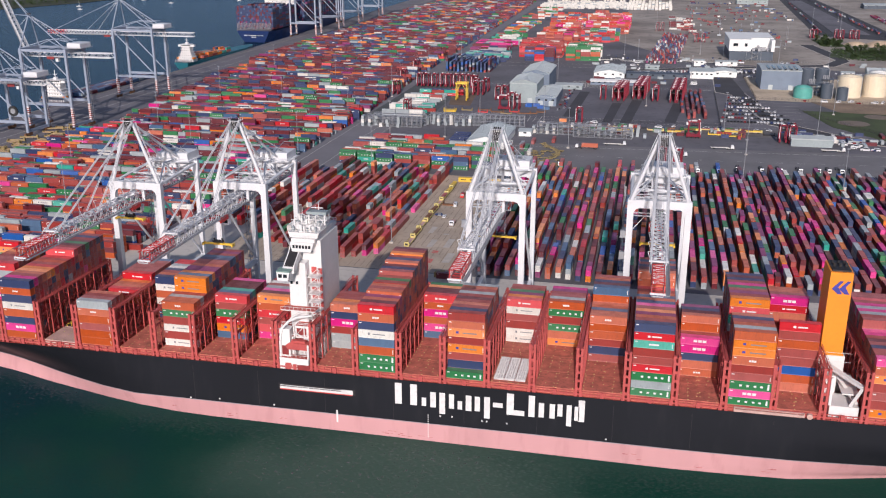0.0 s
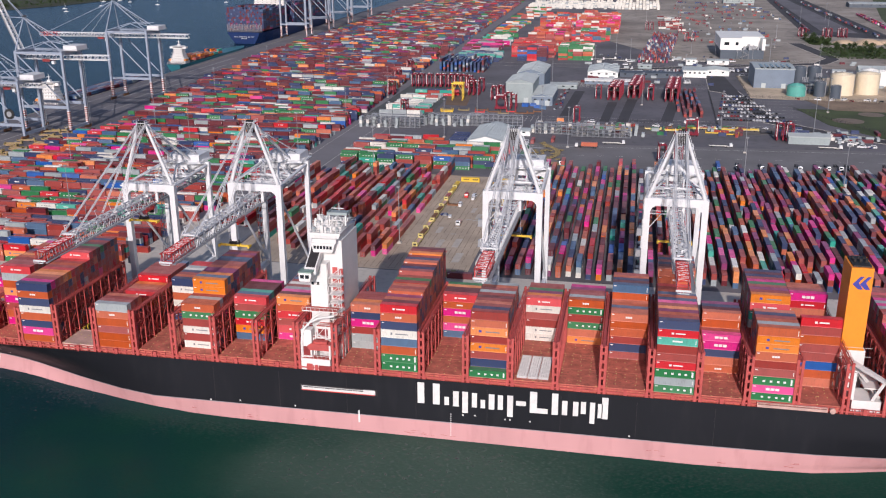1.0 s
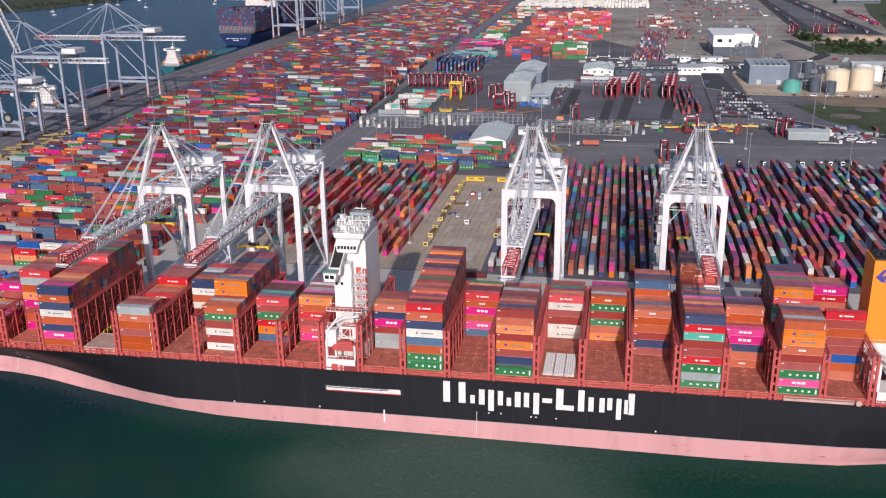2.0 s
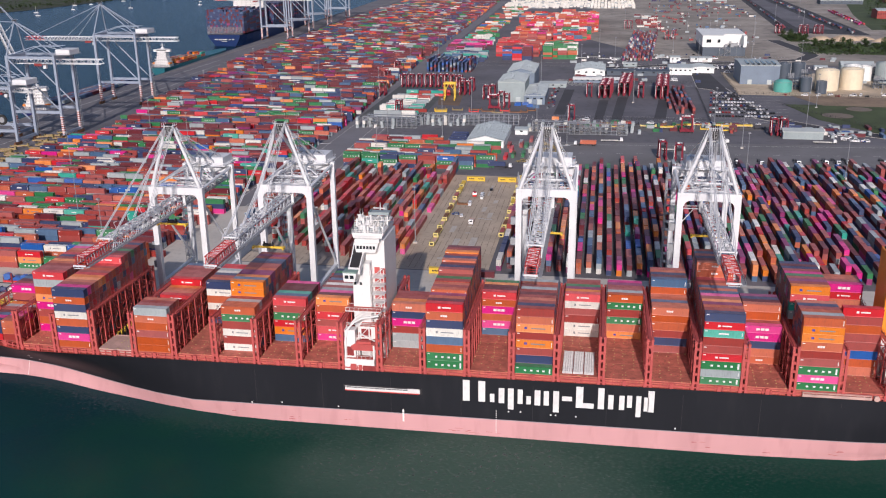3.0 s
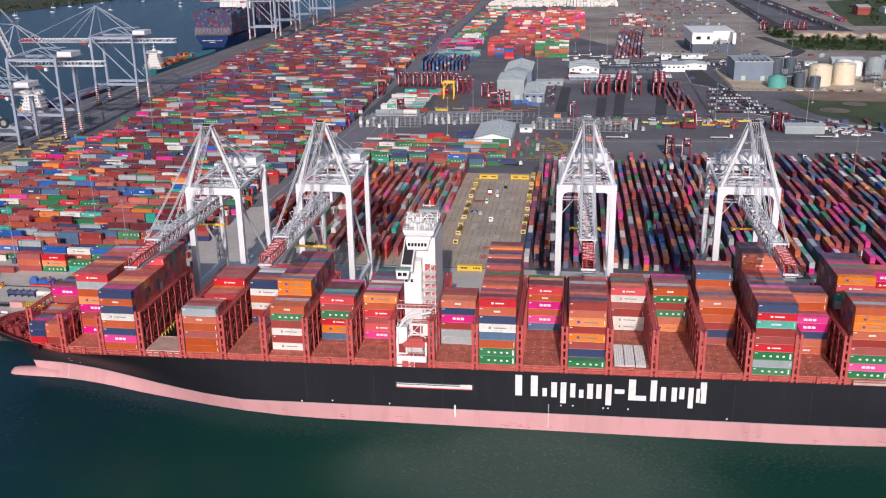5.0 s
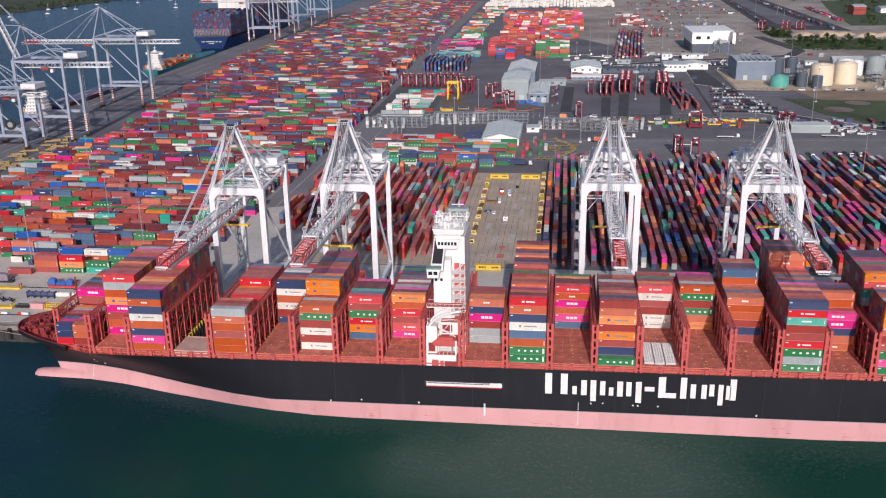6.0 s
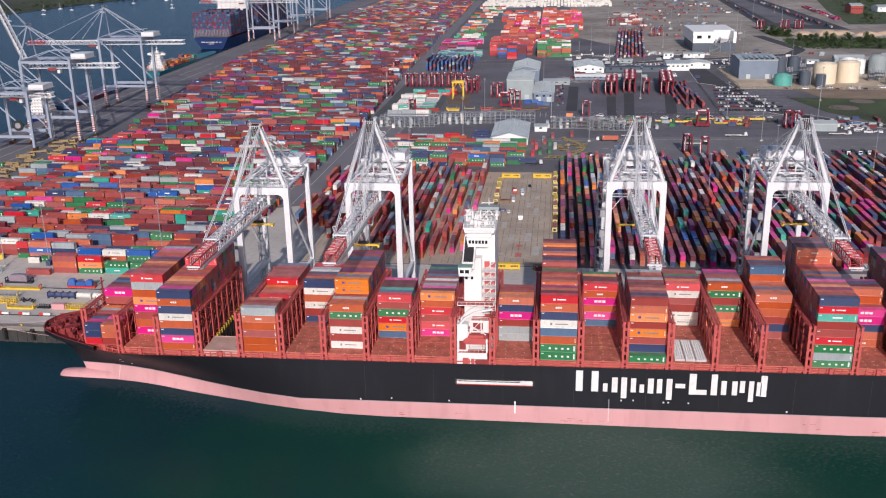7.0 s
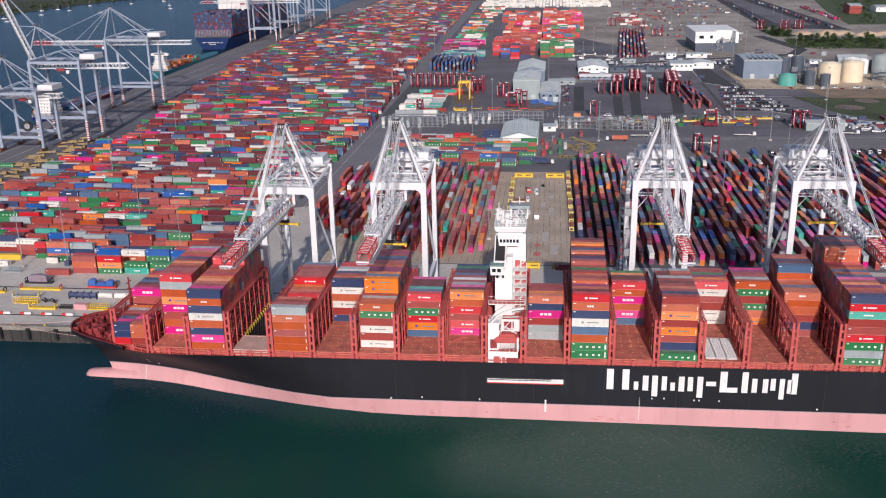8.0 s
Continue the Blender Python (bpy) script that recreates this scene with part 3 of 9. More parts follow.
# bay: (left post index, [(first row, last row, colours of the near face from the base up, box heights)])
STYLE = {"H": (HIGH,), "A": (LOW, HIGH), "L": (LOW, LOW, HIGH)}
BAYS = [
    (0, [(5, 7, "RRR", "A"), (8, 18, "RTDRM", "H")]),
    (1, [(5, 9, "MTRMOTYK", "H"), (10, 18, "RTRDRTRO", "H")]),
    (2, [(0, 4, "TMNTWNTN", "A"), (5, 10, "RTDRTRNO", "A"), (11, 18, "RTDRTRNRK", "A")]),
    (4, [(0, 3, "TTRTTY", "A"), (8, 11, "RDRTK", "A"), (12, 18, "TRDRRK", "L")]),
    (5, [(11, 14, "NRWTWN", "A"), (15, 18, "RTRDNW", "A")]),
    (6, [(2, 5, "WRWRGT", "A"), (6, 18, "RTRTDROO", "A")]),
    (7, [(6, 7, "BOKGRK", "A"), (8, 9, "BRKGRC", "A"), (10, 12, "RTRDRD", "A")]),
    (8, [(7, 11, "MKRKTO", "A"), (12, 18, "RTDRNW", "A")]),
    (10, [(6, 10, "YYRMNT", "A")]),
    (11, [(0, 3, "GGTBWNTK", "H"), (4, 6, "RTRDTRRRT", "L"), (7, 9, "TRTRTRTRR", "A"), (10, 12, "RTRTRTRTR", "H"), (13, 15, "RRTRTRTRRT", "L"), (16, 18, "RTRTRTRTRO", "A")]),
    (12, [(12, 16, "BMTMTK", "A")]),
    (13, [(0, 0, "G", "A"), (1, 7, "TNROROTR", "A"), (8, 11, "RTRTDRRY", "A")]),
    (14, [(13, 18, "WWRRWK", "L")]),
    (15, [(13, 18, "OTGRGT", "A")]),
    (16, [(9, 13, "RNRTTT", "A"), (14, 18, "TRTRTRTB", "A")]),
    (17, [(0, 12, "GYGKRRCKN", "L"), (13, 18, "TRTRTDRKRTT", "L")]),
    (18, [(7, 8, "TTNMM", "A"), (9, 12, "TRTDRTT", "A")]),
    (19, [(0, 5, "GMGRRTOOT", "L"), (9, 18, "TRTRRYCKO", "H")]),
    (20, [(5, 5, "TTURRTRK", "H"), (15, 18, "RTRDRTKM", "A")]),
    (22, [(0, 8, "ORRROTM", "A"), (9, 18, "RTRDRTRR", "A")]),
]
rng = random.Random(11)
tops = "RRRRRRTTTDDMKNNBOGYRRP"  # the roofs that show
deep = "RRRRRRRRRRRTTTTDDNNBYRRRTRKRRDNKM"
for left, groups in BAYS:
    xc = (POSTS[left] + POSTS[left + 1]) / 2
    st = Stack()
    for first, end, col, style in groups:
        near = True
        tiers = STYLE[style]
        for r in range(first, end + 1):
            y = row_y(r)
            if abs(y - YC) + 1.25 > half_breadth(xc - 5, 14.4) + 0.3:
                continue
            z = BASE + trim(xc)
            for k in range(len(col)):
                hh = tiers[k % len(tiers)]
                code = col[k] if near else rng.choice(deep if k < len(col) - 1 else tops)
                if near and first == groups[0][0]:
                    container(xc, y, z, code, LONG, hh, rng=rng)
                else:
                    st.put(xc, y, z, code, LONG, hh, "x", rng if near else None, doors=True)
                z += hh + 0.02
            near = False
    if st.n:
        st.make("container_stack", "dense stack of mostly brown-red containers behind the near row", "containers on the ship")
# twenty-foot boxes on the foremost bay
for dx, cols in ((-3.1, "KNB"), (3.1, "RTT")):
    for r in range(0, 5):
        xc = (POSTS[0] + POSTS[1]) / 2
        if r * ROW + 270.8 < side_y(xc) + 1.0:
            continue
        z = BASE + trim(xc)
        for k in range(3):
            container(xc + dx, row_y(r), z, cols[k] if k < 2 else rng.choice("NTRDMYB" if r > 1 else cols[1]), SHORT, LOW, rng=rng)
            z += LOW + 0.02

hrng = random.Random(17)
# hatch covers, four to a bay
for i in range(len(POSTS) - 1):
    if i in (9, 21):
        continue
    x0, x1 = POSTS[i] + 1.05, POSTS[i + 1] - 1.05
    b = min(half_breadth(x0, 14.2), half_breadth(x1, 14.2)) - 0.9
    edges = np.linspace(-b, b, 5 if b > 16 else 3)
    for c0, c1 in zip(edges, edges[1:]):
        if i == 3 and YC + c1 > HOLD[2] + 3:
            continue
        m = Mesh()
        m.box(x0, x1, YC + c0 + 0.08, YC + c1 - 0.08, 15.2, BASE - 0.12)
        m.box(x0 + 0.6, x1 - 0.6, YC + c0 + 0.5, YC + c1 - 0.5, DECK, 15.2)
        cover = part("hatch_cover", on_ship(m), hatch_pale if i == 3 else hatch_red, ship)
        m = Mesh()
        for y in np.arange(c0 + 0.4, c1, 2.5):
            for x in (x0 + 0.5, (x0 + x1) / 2 - 0.4, (x0 + x1) / 2 + 0.4, x1 - 0.5, x0 + 3.2, x1 - 3.2):
                if hrng.random() < 0.62:
                    dx, dy = hrng.uniform(-0.3, 0.3), hrng.uniform(-0.3, 0.3)
                    m.box(x + dx - 0.17, x + dx + 0.17, YC + y + dy - 0.12, YC + y + dy + 0.12, BASE - 0.12, BASE - 0.02)
        tagged(part("twistlock_socket", on_ship(m), trailer_cream, cover), kind="stuff")

# the open hold: plated walls, striped coaming and dark cell guides
x0, x1, y0, y1 = HOLD
m = Mesh()
m.box(x0 - 0.3, x0, y0, y1, -4, 16.5), m.box(x1, x1 + 0.3, y0, y1, -4, 16.5)
m.box(x0 - 0.3, x1 + 0.3, y0 - 0.3, y0, -4, 16.5), m.box(x0 - 0.3, x1 + 0.3, y1, y1 + 0.3, -4, 16.5)
m.box(x0, x1, y0, y1, -4.3, -4)
hold = part("open_hold", on_ship(m), hatch_pale, ship, "open cargo hold with worn walls")
for k in range(26):
    m = Mesh()
    y = y0 + (y1 - y0) * k / 26
    m.box(x0 - 0.45, x0 + 0.15, y, y + (y1 - y0) / 26, 16.5, 16.85)
    part("striped_coaming", on_ship(m), yellow_paint if k % 2 else rubber, hold)
for k in range(13):
    y = y0 + 0.4 + 2.5 * k
    for x, q in ((x0, 1), (x1, -1)):
        m = Mesh()
        m.box(min(x, x + 0.35 * q), max(x, x + 0.35 * q), y - 0.55, y + 0.55, -4, 16.3)
        part("cell_guide", on_ship(m), dark_steel, hold)
        m = Mesh()
        m.prism([(y - 0.25, 15.4), (y + 0.25, 15.4), (y + 0.1, 16.9), (y - 0.1, 16.9)], "x", min(x, x + 0.5 * q), max(x, x + 0.5 * q))
        part("guide_head", on_ship(m), yellow_paint, hold)

# ---- superstructure, funnel and hull fittings ----
def shp(name, m, mats, parent=None, label=""):
    return part(name, on_ship(m), mats, parent or ship, label)


m = Mesh()
m.box(-109.6, -105.4, 279.5, 297, DECK, 57.2)
m.box(-115.6, -109.6, 279.5, 297, DECK, 57.2)
house = shp("superstructure", m, ship_white, None, "white deckhouse tower with a navigation bridge")
m = Mesh()
m.box(-114.6, -106.4, 276.6, 299, 57.2, 58.4)
m.prism([(-114.2, 54.0), (-107.6, 54.0), (-106.6, 57.2), (-114.8, 57.2)], "y", 276.0, 279.5)
bridge = shp("navigation_bridge", m, ship_white, house)
m = Mesh()
for k in range(6):
    x = -114.0 + k * 1.1
    m.box(x, x + 0.8, 275.93, 276.1, 55.2, 56.3)
shp("bridge_window", m, dark_glass, bridge)
m = Mesh()  # arched wing reaching from the bridge out over the side
arch = [(270.4, 48.2), (270.4, 49.6), (272.0, 50.6), (276.0, 53.2), (279.5, 56.4), (279.5, 54.4), (276.0, 51.2), (272.0, 48.8)]
m.prism(arch, "x", -115.8, -111.6)
m.prism([(270.4, 49.6), (272.0, 50.6), (276.0, 53.2), (279.5, 56.4), (279.5, 57.5), (276.0, 54.3), (272.0, 51.7), (270.4, 50.8)], "x", -111.9, -111.6)
wing = shp("bridge_wing", m, ship_white, house)
m = Mesh()
m.prism([(-116.6, 46.4), (-112.9, 46.4), (-112.3, 49.4), (-116.8, 49.4)], "y", 267.9, 271.6)
cabin = shp("wing_cabin", m, ship_white, wing)
m = Mesh()
m.box(-116.9, -112.2, 267.8, 272.0, 49.4, 49.8)
shp("wing_roof", m, material("grey_green_roof_paint", srgb(126, 152, 142), 0.6), cabin, "grey-green cabin roof")
m = Mesh()
m.prism([(271.4, 50.26), (272.0, 50.66), (276.0, 53.26), (279.4, 56.46), (279.4, 56.6), (276.0, 53.4), (272.0, 50.8), (271.4, 50.4)], "x", -115.4, -112.2)
shp("awning", m, dark_steel, wing, "dark canvas over the wing")
for k in range(2):
    m = Mesh()
    m.box(-116.2 + 1.7 * k, -114.9 + 1.7 * k, 267.82, 268.0, 47.5, 48.7)
    shp("wing_window", m, dark_glass, cabin)
    m = Mesh()
    m.box(-115.2 + 1.9 * k, -114.4 + 1.9 * k, 275.48, 275.6, 42.6, 43.6)
    shp("porthole", m, dark_glass, house)
for k in range(8):  # outside stair landings
    z = 24.2 + 3.0 * k
    m = Mesh()
    m.box(-109.5, -105.0, 275.8, 279.4, z - 0.15, z)
    for y in (275.8, 277.6):
        m.bar((-109.5, y, z + 1.05), (-105.0, y, z + 1.05), 0.1)
    for x in (-109.4, -108, -106.5, -105.1):
        m.box(x - 0.05, x + 0.05, 275.75, 275.85, z, z + 1.05)
    m.bar((-109.2, 277.0, z), (-105.6, 277.0, z + 3.0), 0.8, 0.15)
    m.box(-109.55, -109.35, 275.75, 275.95, z, z + 3)
    m.box(-105.15, -104.95, 275.75, 275.95, z, z + 3)
    land = tagged(shp("stair_landing", m, ship_white, house), kind="stuff")
    for x0, x1, za, zb in ((-109.0, -107.2, 0.1, 2.6), (-106.8, -105.2, 0.1, 2.2)):
        m = Mesh()
        m.box(x0, x1, 279.38, 279.5, z + za, z + zb)
        shp("red_panel", m, steel_red, land, "red-painted doorway panel")
m = Mesh()  # deck above the bridge with its solid bulwark
m.prism([(-115.4, 58.4), (-105.8, 58.4), (-105.2, 60.2), (-116.0, 60.2)], "y", 277.6, 292)
m.box(-115.2, -106.0, 281.5, 290.0, 60.2, 61.4)
shp("upper_deck", m, ship_white, house)
m = Mesh()
for y in (277.7, 281.6):
    for z in (60.8, 61.4):
        m.bar((-115.9, y, z + (1.2 if y > 280 else 0)), (-105.3, y, z + (1.2 if y > 280 else 0)), 0.09)
    for k in range(9):
        x = -115.8 + k * 1.3
        m.box(x - 0.05, x + 0.05, y - 0.05, y + 0.05, 60.2, 61.4 if y < 280 else 62.6)
for x in (-115.9, -105.3):
    m.bar((x, 277.7, 61.4), (x, 292, 61.4), 0.09)
tagged(shp("deck_rail", m, ship_white, house), kind="stuff")
m = Mesh()  # searchlights, lockers and aerials
for x, y, z, w, d, h in ((-114.6, 279.2, 60.2, 0.8, 0.8, 1.6), (-112.4, 278.8, 60.2, 0.6, 0.6, 0.9), (-109.3, 279.4, 60.2, 1.4, 0.9, 1.1), (-106.6, 278.9, 60.2, 0.7, 0.7, 1.8), (-114.3, 283.0, 61.4, 1.2, 1.2, 1.3), (-107.0, 282.6, 61.4, 0.8, 0.8, 1.5)):
    m.box(x - w / 2, x + w / 2, y - d / 2, y + d / 2, z, z + h)
for x, y, h in ((-115.5, 280, 5.5), (-113.0, 284, 4.0), (-105.7, 281, 5.0), (-105.9, 286, 6.0)):
    m.tube((x, y, 60.2), (x, y, 60.2 + h), 0.09, 6, 0.04)
tagged(shp("deck_gear", m, LMAT[CODES.index("Y")], house), kind="stuff")
m = Mesh()  # mast legs and yards
for x in (-110.6, -105.0):
    for y in (283.6, 287.6):
        m.box(x - 0.22, x + 0.22, y - 0.22, y + 0.22, 61.4, 65.0)
        m.bar((x, y, 61.5), (-107.8, y, 65.0), 0.18)
m.box(-112.0, -104.2, 283.2, 288.0, 63.0, 63.2)
for k in range(7):
    m.box(-112.0 + k * 1.3 - 0.05, -112.0 + k * 1.3 + 0.05, 283.15, 283.25, 63.2, 64.3)
m.bar((-112.0, 283.2, 64.3), (-104.2, 283.2, 64.3), 0.09)
m.tube((-107.8, 285.6, 66.0), (-107.8, 285.6, 68.6), 0.2, 8, 0.08)
m.bar((-110.2, 285.0, 66.9), (-106.0, 285.0, 66.9), 0.28)
m.bar((-112.8, 284.0, 62.2), (-110.6, 284.0, 62.2), 0.3)
mast = tagged(shp("radar_mast", m, ship_white, house), kind="stuff")
m = Mesh()
m.smooth = True
for cx, cy, cz, r in ((-113.2, 280.4, 61.4, 1.05), (-108.2, 280.6, 61.0, 0.8), (-115.0, 286, 62.2, 0.8)):
    for i in range(5):
        a0, a1 = math.pi * i / 5 - math.pi / 2, math.pi * (i + 1) / 5 - math.pi / 2
        m.tube((cx, cy, cz + r * math.sin(a0)), (cx, cy, cz + r * math.sin(a1)), max(0.02, r * math.cos(a0)), 10, max(0.02, r * math.cos(a1)))
shp("radome", m, ship_white, mast)
m = Mesh()
m.box(-111.2, -104.4, 283.0, 288.2, 65.0, 65.35)
m.box(-111.3, -104.3, 282.9, 283.05, 65.0, 66.0), m.box(-111.3, -111.15, 283.0, 288.2, 65.0, 66.0), m.box(-104.45, -104.3, 283.0, 288.2, 65.0, 66.0)
shp("mast_platform", m, wall_grey, mast, "grey-green platform on the mast")
m = Mesh()
for y in (268.4, 271.0):
    m.bar((-117.6, y, 19.7), (-107.4, y, 19.7), 0.1)
    for k in range(8):
        m.box(-117.6 + k * 1.45, -117.5 + k * 1.45, y - 0.05, y + 0.05, 18.6, 19.7)
for y in (269.2, 274.0):  # bowed arms over the lifeboat
    arm = [(-117.2, 18.6), (-117.2, 26.0), (-116.4, 29.0), (-114.4, 31.4), (-111.4, 33.2), (-105.6, 34.4)]
    for p, q in zip(arm, arm[1:]):
        m.bar((p[0], y, p[1]), (q[0], y, q[1]), 0.65, 0.6)
m.bar((-112.0, 269.4, 27.4), (-108.2, 273.0, 23.4), 0.5)
m.box(-117.6, -105.4, 271.6, 275.6, 34.4, 34.7)
for y in (271.6, 275.5):
    m.bar((-117.6, y, 35.8), (-105.4, y, 35.8), 0.1)
for k in range(9):
    m.box(-117.6 + k * 1.52, -117.5 + k * 1.52, 271.55, 271.65, 34.7, 35.8)
m.box(-117.6, -117.0, 268.6, 269.4, 18.6, 24.6), m.box(-107.8, -107.2, 268.6, 269.4, 18.6, 23.6)
shp("boat_davit", m, ship_white, house)
m = Mesh()
m.prism([(-114.8, 21.5), (-107.6, 21.5), (-106.6, 22.6), (-107.4, 23.8), (-114.4, 23.8), (-115.6, 22.8)], "y", 268.9, 271.4)
m.box(-113.6, -108.6, 269.3, 271.0, 23.8, 24.6)
shp("lifeboat", m, steel_red, house, "enclosed orange-red lifeboat under its davit")
m = Mesh()
m.box(-115.6, -113.6, 268.22, 268.34, 13.6, 16.8)
shp("door", m, steel_red, house)

for name, x0, x1, y0, y1, z0, z1 in (("stair_block", -115.6, -109.7, 275.6, 279.5, DECK, 50.2), ("boarding_platform", -117.6, -107.4, 268.3, 271.2, 13.2, 18.6), ("deck_locker", -117.4, -113.6, 271.2, 275.5, DECK, 25.2), ("davit_house", -113.0, -106.2, 272.0, 276.0, 24.6, 29.0), ("lower_store", -117.6, -114.0, 269.4, 272.6, 18.6, 28.6)):
    m = Mesh()
    m.box(x0, x1, y0, y1, z0, z1)
    m.box(x0 - 0.1, x1 + 0.1, y0 - 0.1, y1, z1 - 0.25, z1 - 0.05)
    shp(name, m, ship_white, house)
# red-painted decks and openings round the lifeboat
for x0, x1, y0, y1, z in ((-117.5, -107.5, 268.4, 271.15, 18.63), (-112.9, -106.3, 272.1, 275.9, 29.03), (-117.5, -105.5, 271.7, 275.5, 34.74), (-117.3, -113.7, 271.3, 275.4, 25.24)):
    m = Mesh()
    m.box(x0, x1, y0, y1, z - 0.02, z + 0.05)
    shp("painted_deck", m, deck_red, house, "red-painted deck")
for x0, x1, y, z0, z1 in ((-113.4, -106.4, 275.5, 18.8, 24.4), (-117.0, -114.6, 269.3, 19.2, 22.6), (-112.4, -109.0, 271.9, 25.2, 28.2), (-111.4, -107.0, 268.2, 14.4, 16.4)):
    m = Mesh()
    m.box(x0, x1, y - 0.08, y + 0.04, z0, z1)
    shp("opening", m, gear_red, house, "dark red recess in the white side")
m = Mesh()  # frames and rails over the boat deck
for x in (-117.4, -113.2, -109.6, -106.4):
    m.box(x - 0.16, x + 0.16, 271.3, 271.6, 18.6, 29.4)
for z in (25.9, 29.9, 30.4):
    m.bar((-117.4, 271.4, z), (-106.4, 271.4, z), 0.12)
m.bar((-113.2, 271.4, 25.0), (-109.6, 271.4, 29.2), 0.18), m.bar((-109.6, 271.4, 25.0), (-106.4, 271.4, 29.2), 0.18)
tagged(shp("boat_deck_frame", m, ship_white, house), kind="stuff")
trng = random.Random(12)
m = Mesh()  # crowded aerials, lamps and lockers over the bridge
for k in range(26):
    x, y = trng.uniform(-115.4, -105.8), trng.uniform(278.2, 291.0)
    z = 61.4 if y > 281.6 else 60.2
    w, h = trng.uniform(0.15, 0.6), trng.uniform(0.6, 2.6)
    m.box(x - w, x + w, y - w, y + w, z, z + h)
    if k % 3 == 0:
        m.bar((x - 1.1, y, z + h), (x + 1.1, y, z + h + 0.1), 0.16)
    if k % 4 == 0:
        m.tube((x, y, z), (x, y, z + h + 2.2), 0.08, 6, 0.04)
for k in range(4):
    m.bar((-115.6 + k * 3.2, 281.6, 61.4), (-114.2 + k * 3.2, 284.0, 65.0), 0.12)
tagged(shp("bridge_top_gear", m, ship_white, house), kind="stuff")
m = Mesh()
for y in (276.7, 298.9):
    m.bar((-114.6, y, 59.5), (-106.4, y, 59.5), 0.12), m.bar((-114.6, y, 58.9), (-106.4, y, 58.9), 0.1)
    for k in range(8):
        m.box(-114.6 + k * 1.17, -114.5 + k * 1.17, y - 0.05, y + 0.05, 58.4, 59.5)
shp("roof_rail", m, ship_white, bridge)

# funnel and engine casing
m = Mesh()
m.prism([(56.0, 286.5), (62.6, 286.5), (62.6, 298), (56.0, 298)], "z", 28.0, 55.3)
m.box(55.8, 62.9, 286.2, 298.3, 28.0, 28.5)
funnel = shp("funnel", m, funnel_orange, None, "tall orange funnel with a blue emblem")
m = Mesh()
m.box(56.6, 62.0, 287.5, 297, 55.3, 55.8)
for x in (57.6, 59.3, 61.0):
    m.tube((x, 291, 55.5), (x, 291, 57.0), 0.5, 8)
    m.tube((x, 294.5, 55.5), (x, 294.5, 56.6), 0.4, 8)
shp("exhaust_pipe", m, dark_steel, funnel)
m = Mesh()
for k in range(2):
    o = 2.1 * k - 1.6
    m.prism([(58.4 + o, 50.0), (60.6 + o, 52.6), (62.2 + o - 0.6, 52.6), (60.2 + o, 50.6), (61.6 + o, 48.4), (60.2 + o, 48.4)], "y", 286.38, 286.5)
shp("emblem", m, blue_mark, funnel, "plain blue emblem")
m = Mesh()
m.box(55.8, 63.4, 286, 299, DECK, 28.0)
casing = shp("engine_casing", m, ship_white, None, "white engine casing below the funnel")
for name, q in (("deckhouse_block", (57.6, 66.0, 270.4, 279.5, DECK, 18.4)), ("vent_house", (57.0, 60.4, 279.5, 286, DECK, 24.0)), ("platform", (61.0, 65.8, 272, 286, 21.6, 22.0)), ("crane_post", (57.2, 58.0, 270.6, 271.4, 18.4, 27.4))):
    m = Mesh()
    m.box(*q)
    shp(name, m, ship_white, casing)
m = Mesh()
m.bar((57.4, 279.8, 27.4), (66.2, 269.6, 25.4), 1.5, 0.9)
m.bar((66.0, 269.8, 25.2), (63.6, 271.2, 18.4), 0.9)
m.bar((58.2, 284, 26.8), (65.4, 271.5, 19.0), 1.2, 0.3)
shp("store_crane", m, ship_white, casing)
m = Mesh()
for z in (21.6, 25.2, 28.2):
    m.bar((56.4, 285.6, z + 1), (65.2, 285.6, z + 1), 0.1)
tagged(shp("casing_rail", m, ship_white, casing), kind="stuff")

# accommodation ladder recess, loading marks and pipes on the side
m = Mesh()
m.box(-118.4, -91.2, 267.86, 268.02, 6.9, 9.1)
slot = shp("ladder_recess", m, dark_steel, hull, "recess for the accommodation ladder")
m = Mesh()
m.box(-117.8, -92.0, 267.72, 267.94, 7.3, 8.1)
m.box(-117.8, -92.0, 267.68, 267.78, 8.5, 8.7)
for k in range(14):
    m.box(-117.5 + k * 1.96, -117.35 + k * 1.96, 267.68, 267.78, 7.3, 8.6)
m.box(-96.0, -92.0, 267.6, 267.9, 7.4, 8.9)
shp("gangway", m, white_mark, slot, "stowed white gangway")
m = Mesh()
m.box(-117.8, -92.0, 267.74, 267.9, 6.95, 7.25)
shp("gangway_sill", m, signal_red, slot)
m = Mesh()
m.box(-98.1, -97.5, 267.92, 268.0, -3.6, -0.2)
m.box(-98.1, -97.5, 267.9, 267.98, -0.1, 1.0)
shp("draught_mark", m, white_mark, hull)
m = Mesh()
for k in range(11):
    m.box(-66.2, -65.9, 267.93, 268.0, -5.6 + k * 0.8, -5.2 + k * 0.8)
for x, z in ((-62.2, 2.4), (-58.2, 2.6), (-48.2, 2.2), (-46.6, 2.2), (-40, 2.2), (-152, -0.3), (-141, 0.4), (-120.8, 0.2), (-8, 0.2)):
    m.box(x, x + 0.5, 267.92, 268.0, z, z + 0.5)
shp("hull_mark", m, white_mark, hull)
m = Mesh()
m.box(30.0, 50.5, 267.5, 268.1, 14.9, 15.7)
m.box(30.0, 50.5, 267.6, 268.2, 16.1, 16.3)
for k in range(11):
    m.box(30.0 + k * 2.02, 30.2 + k * 2.02, 267.55, 267.75, 15.0, 16.2)
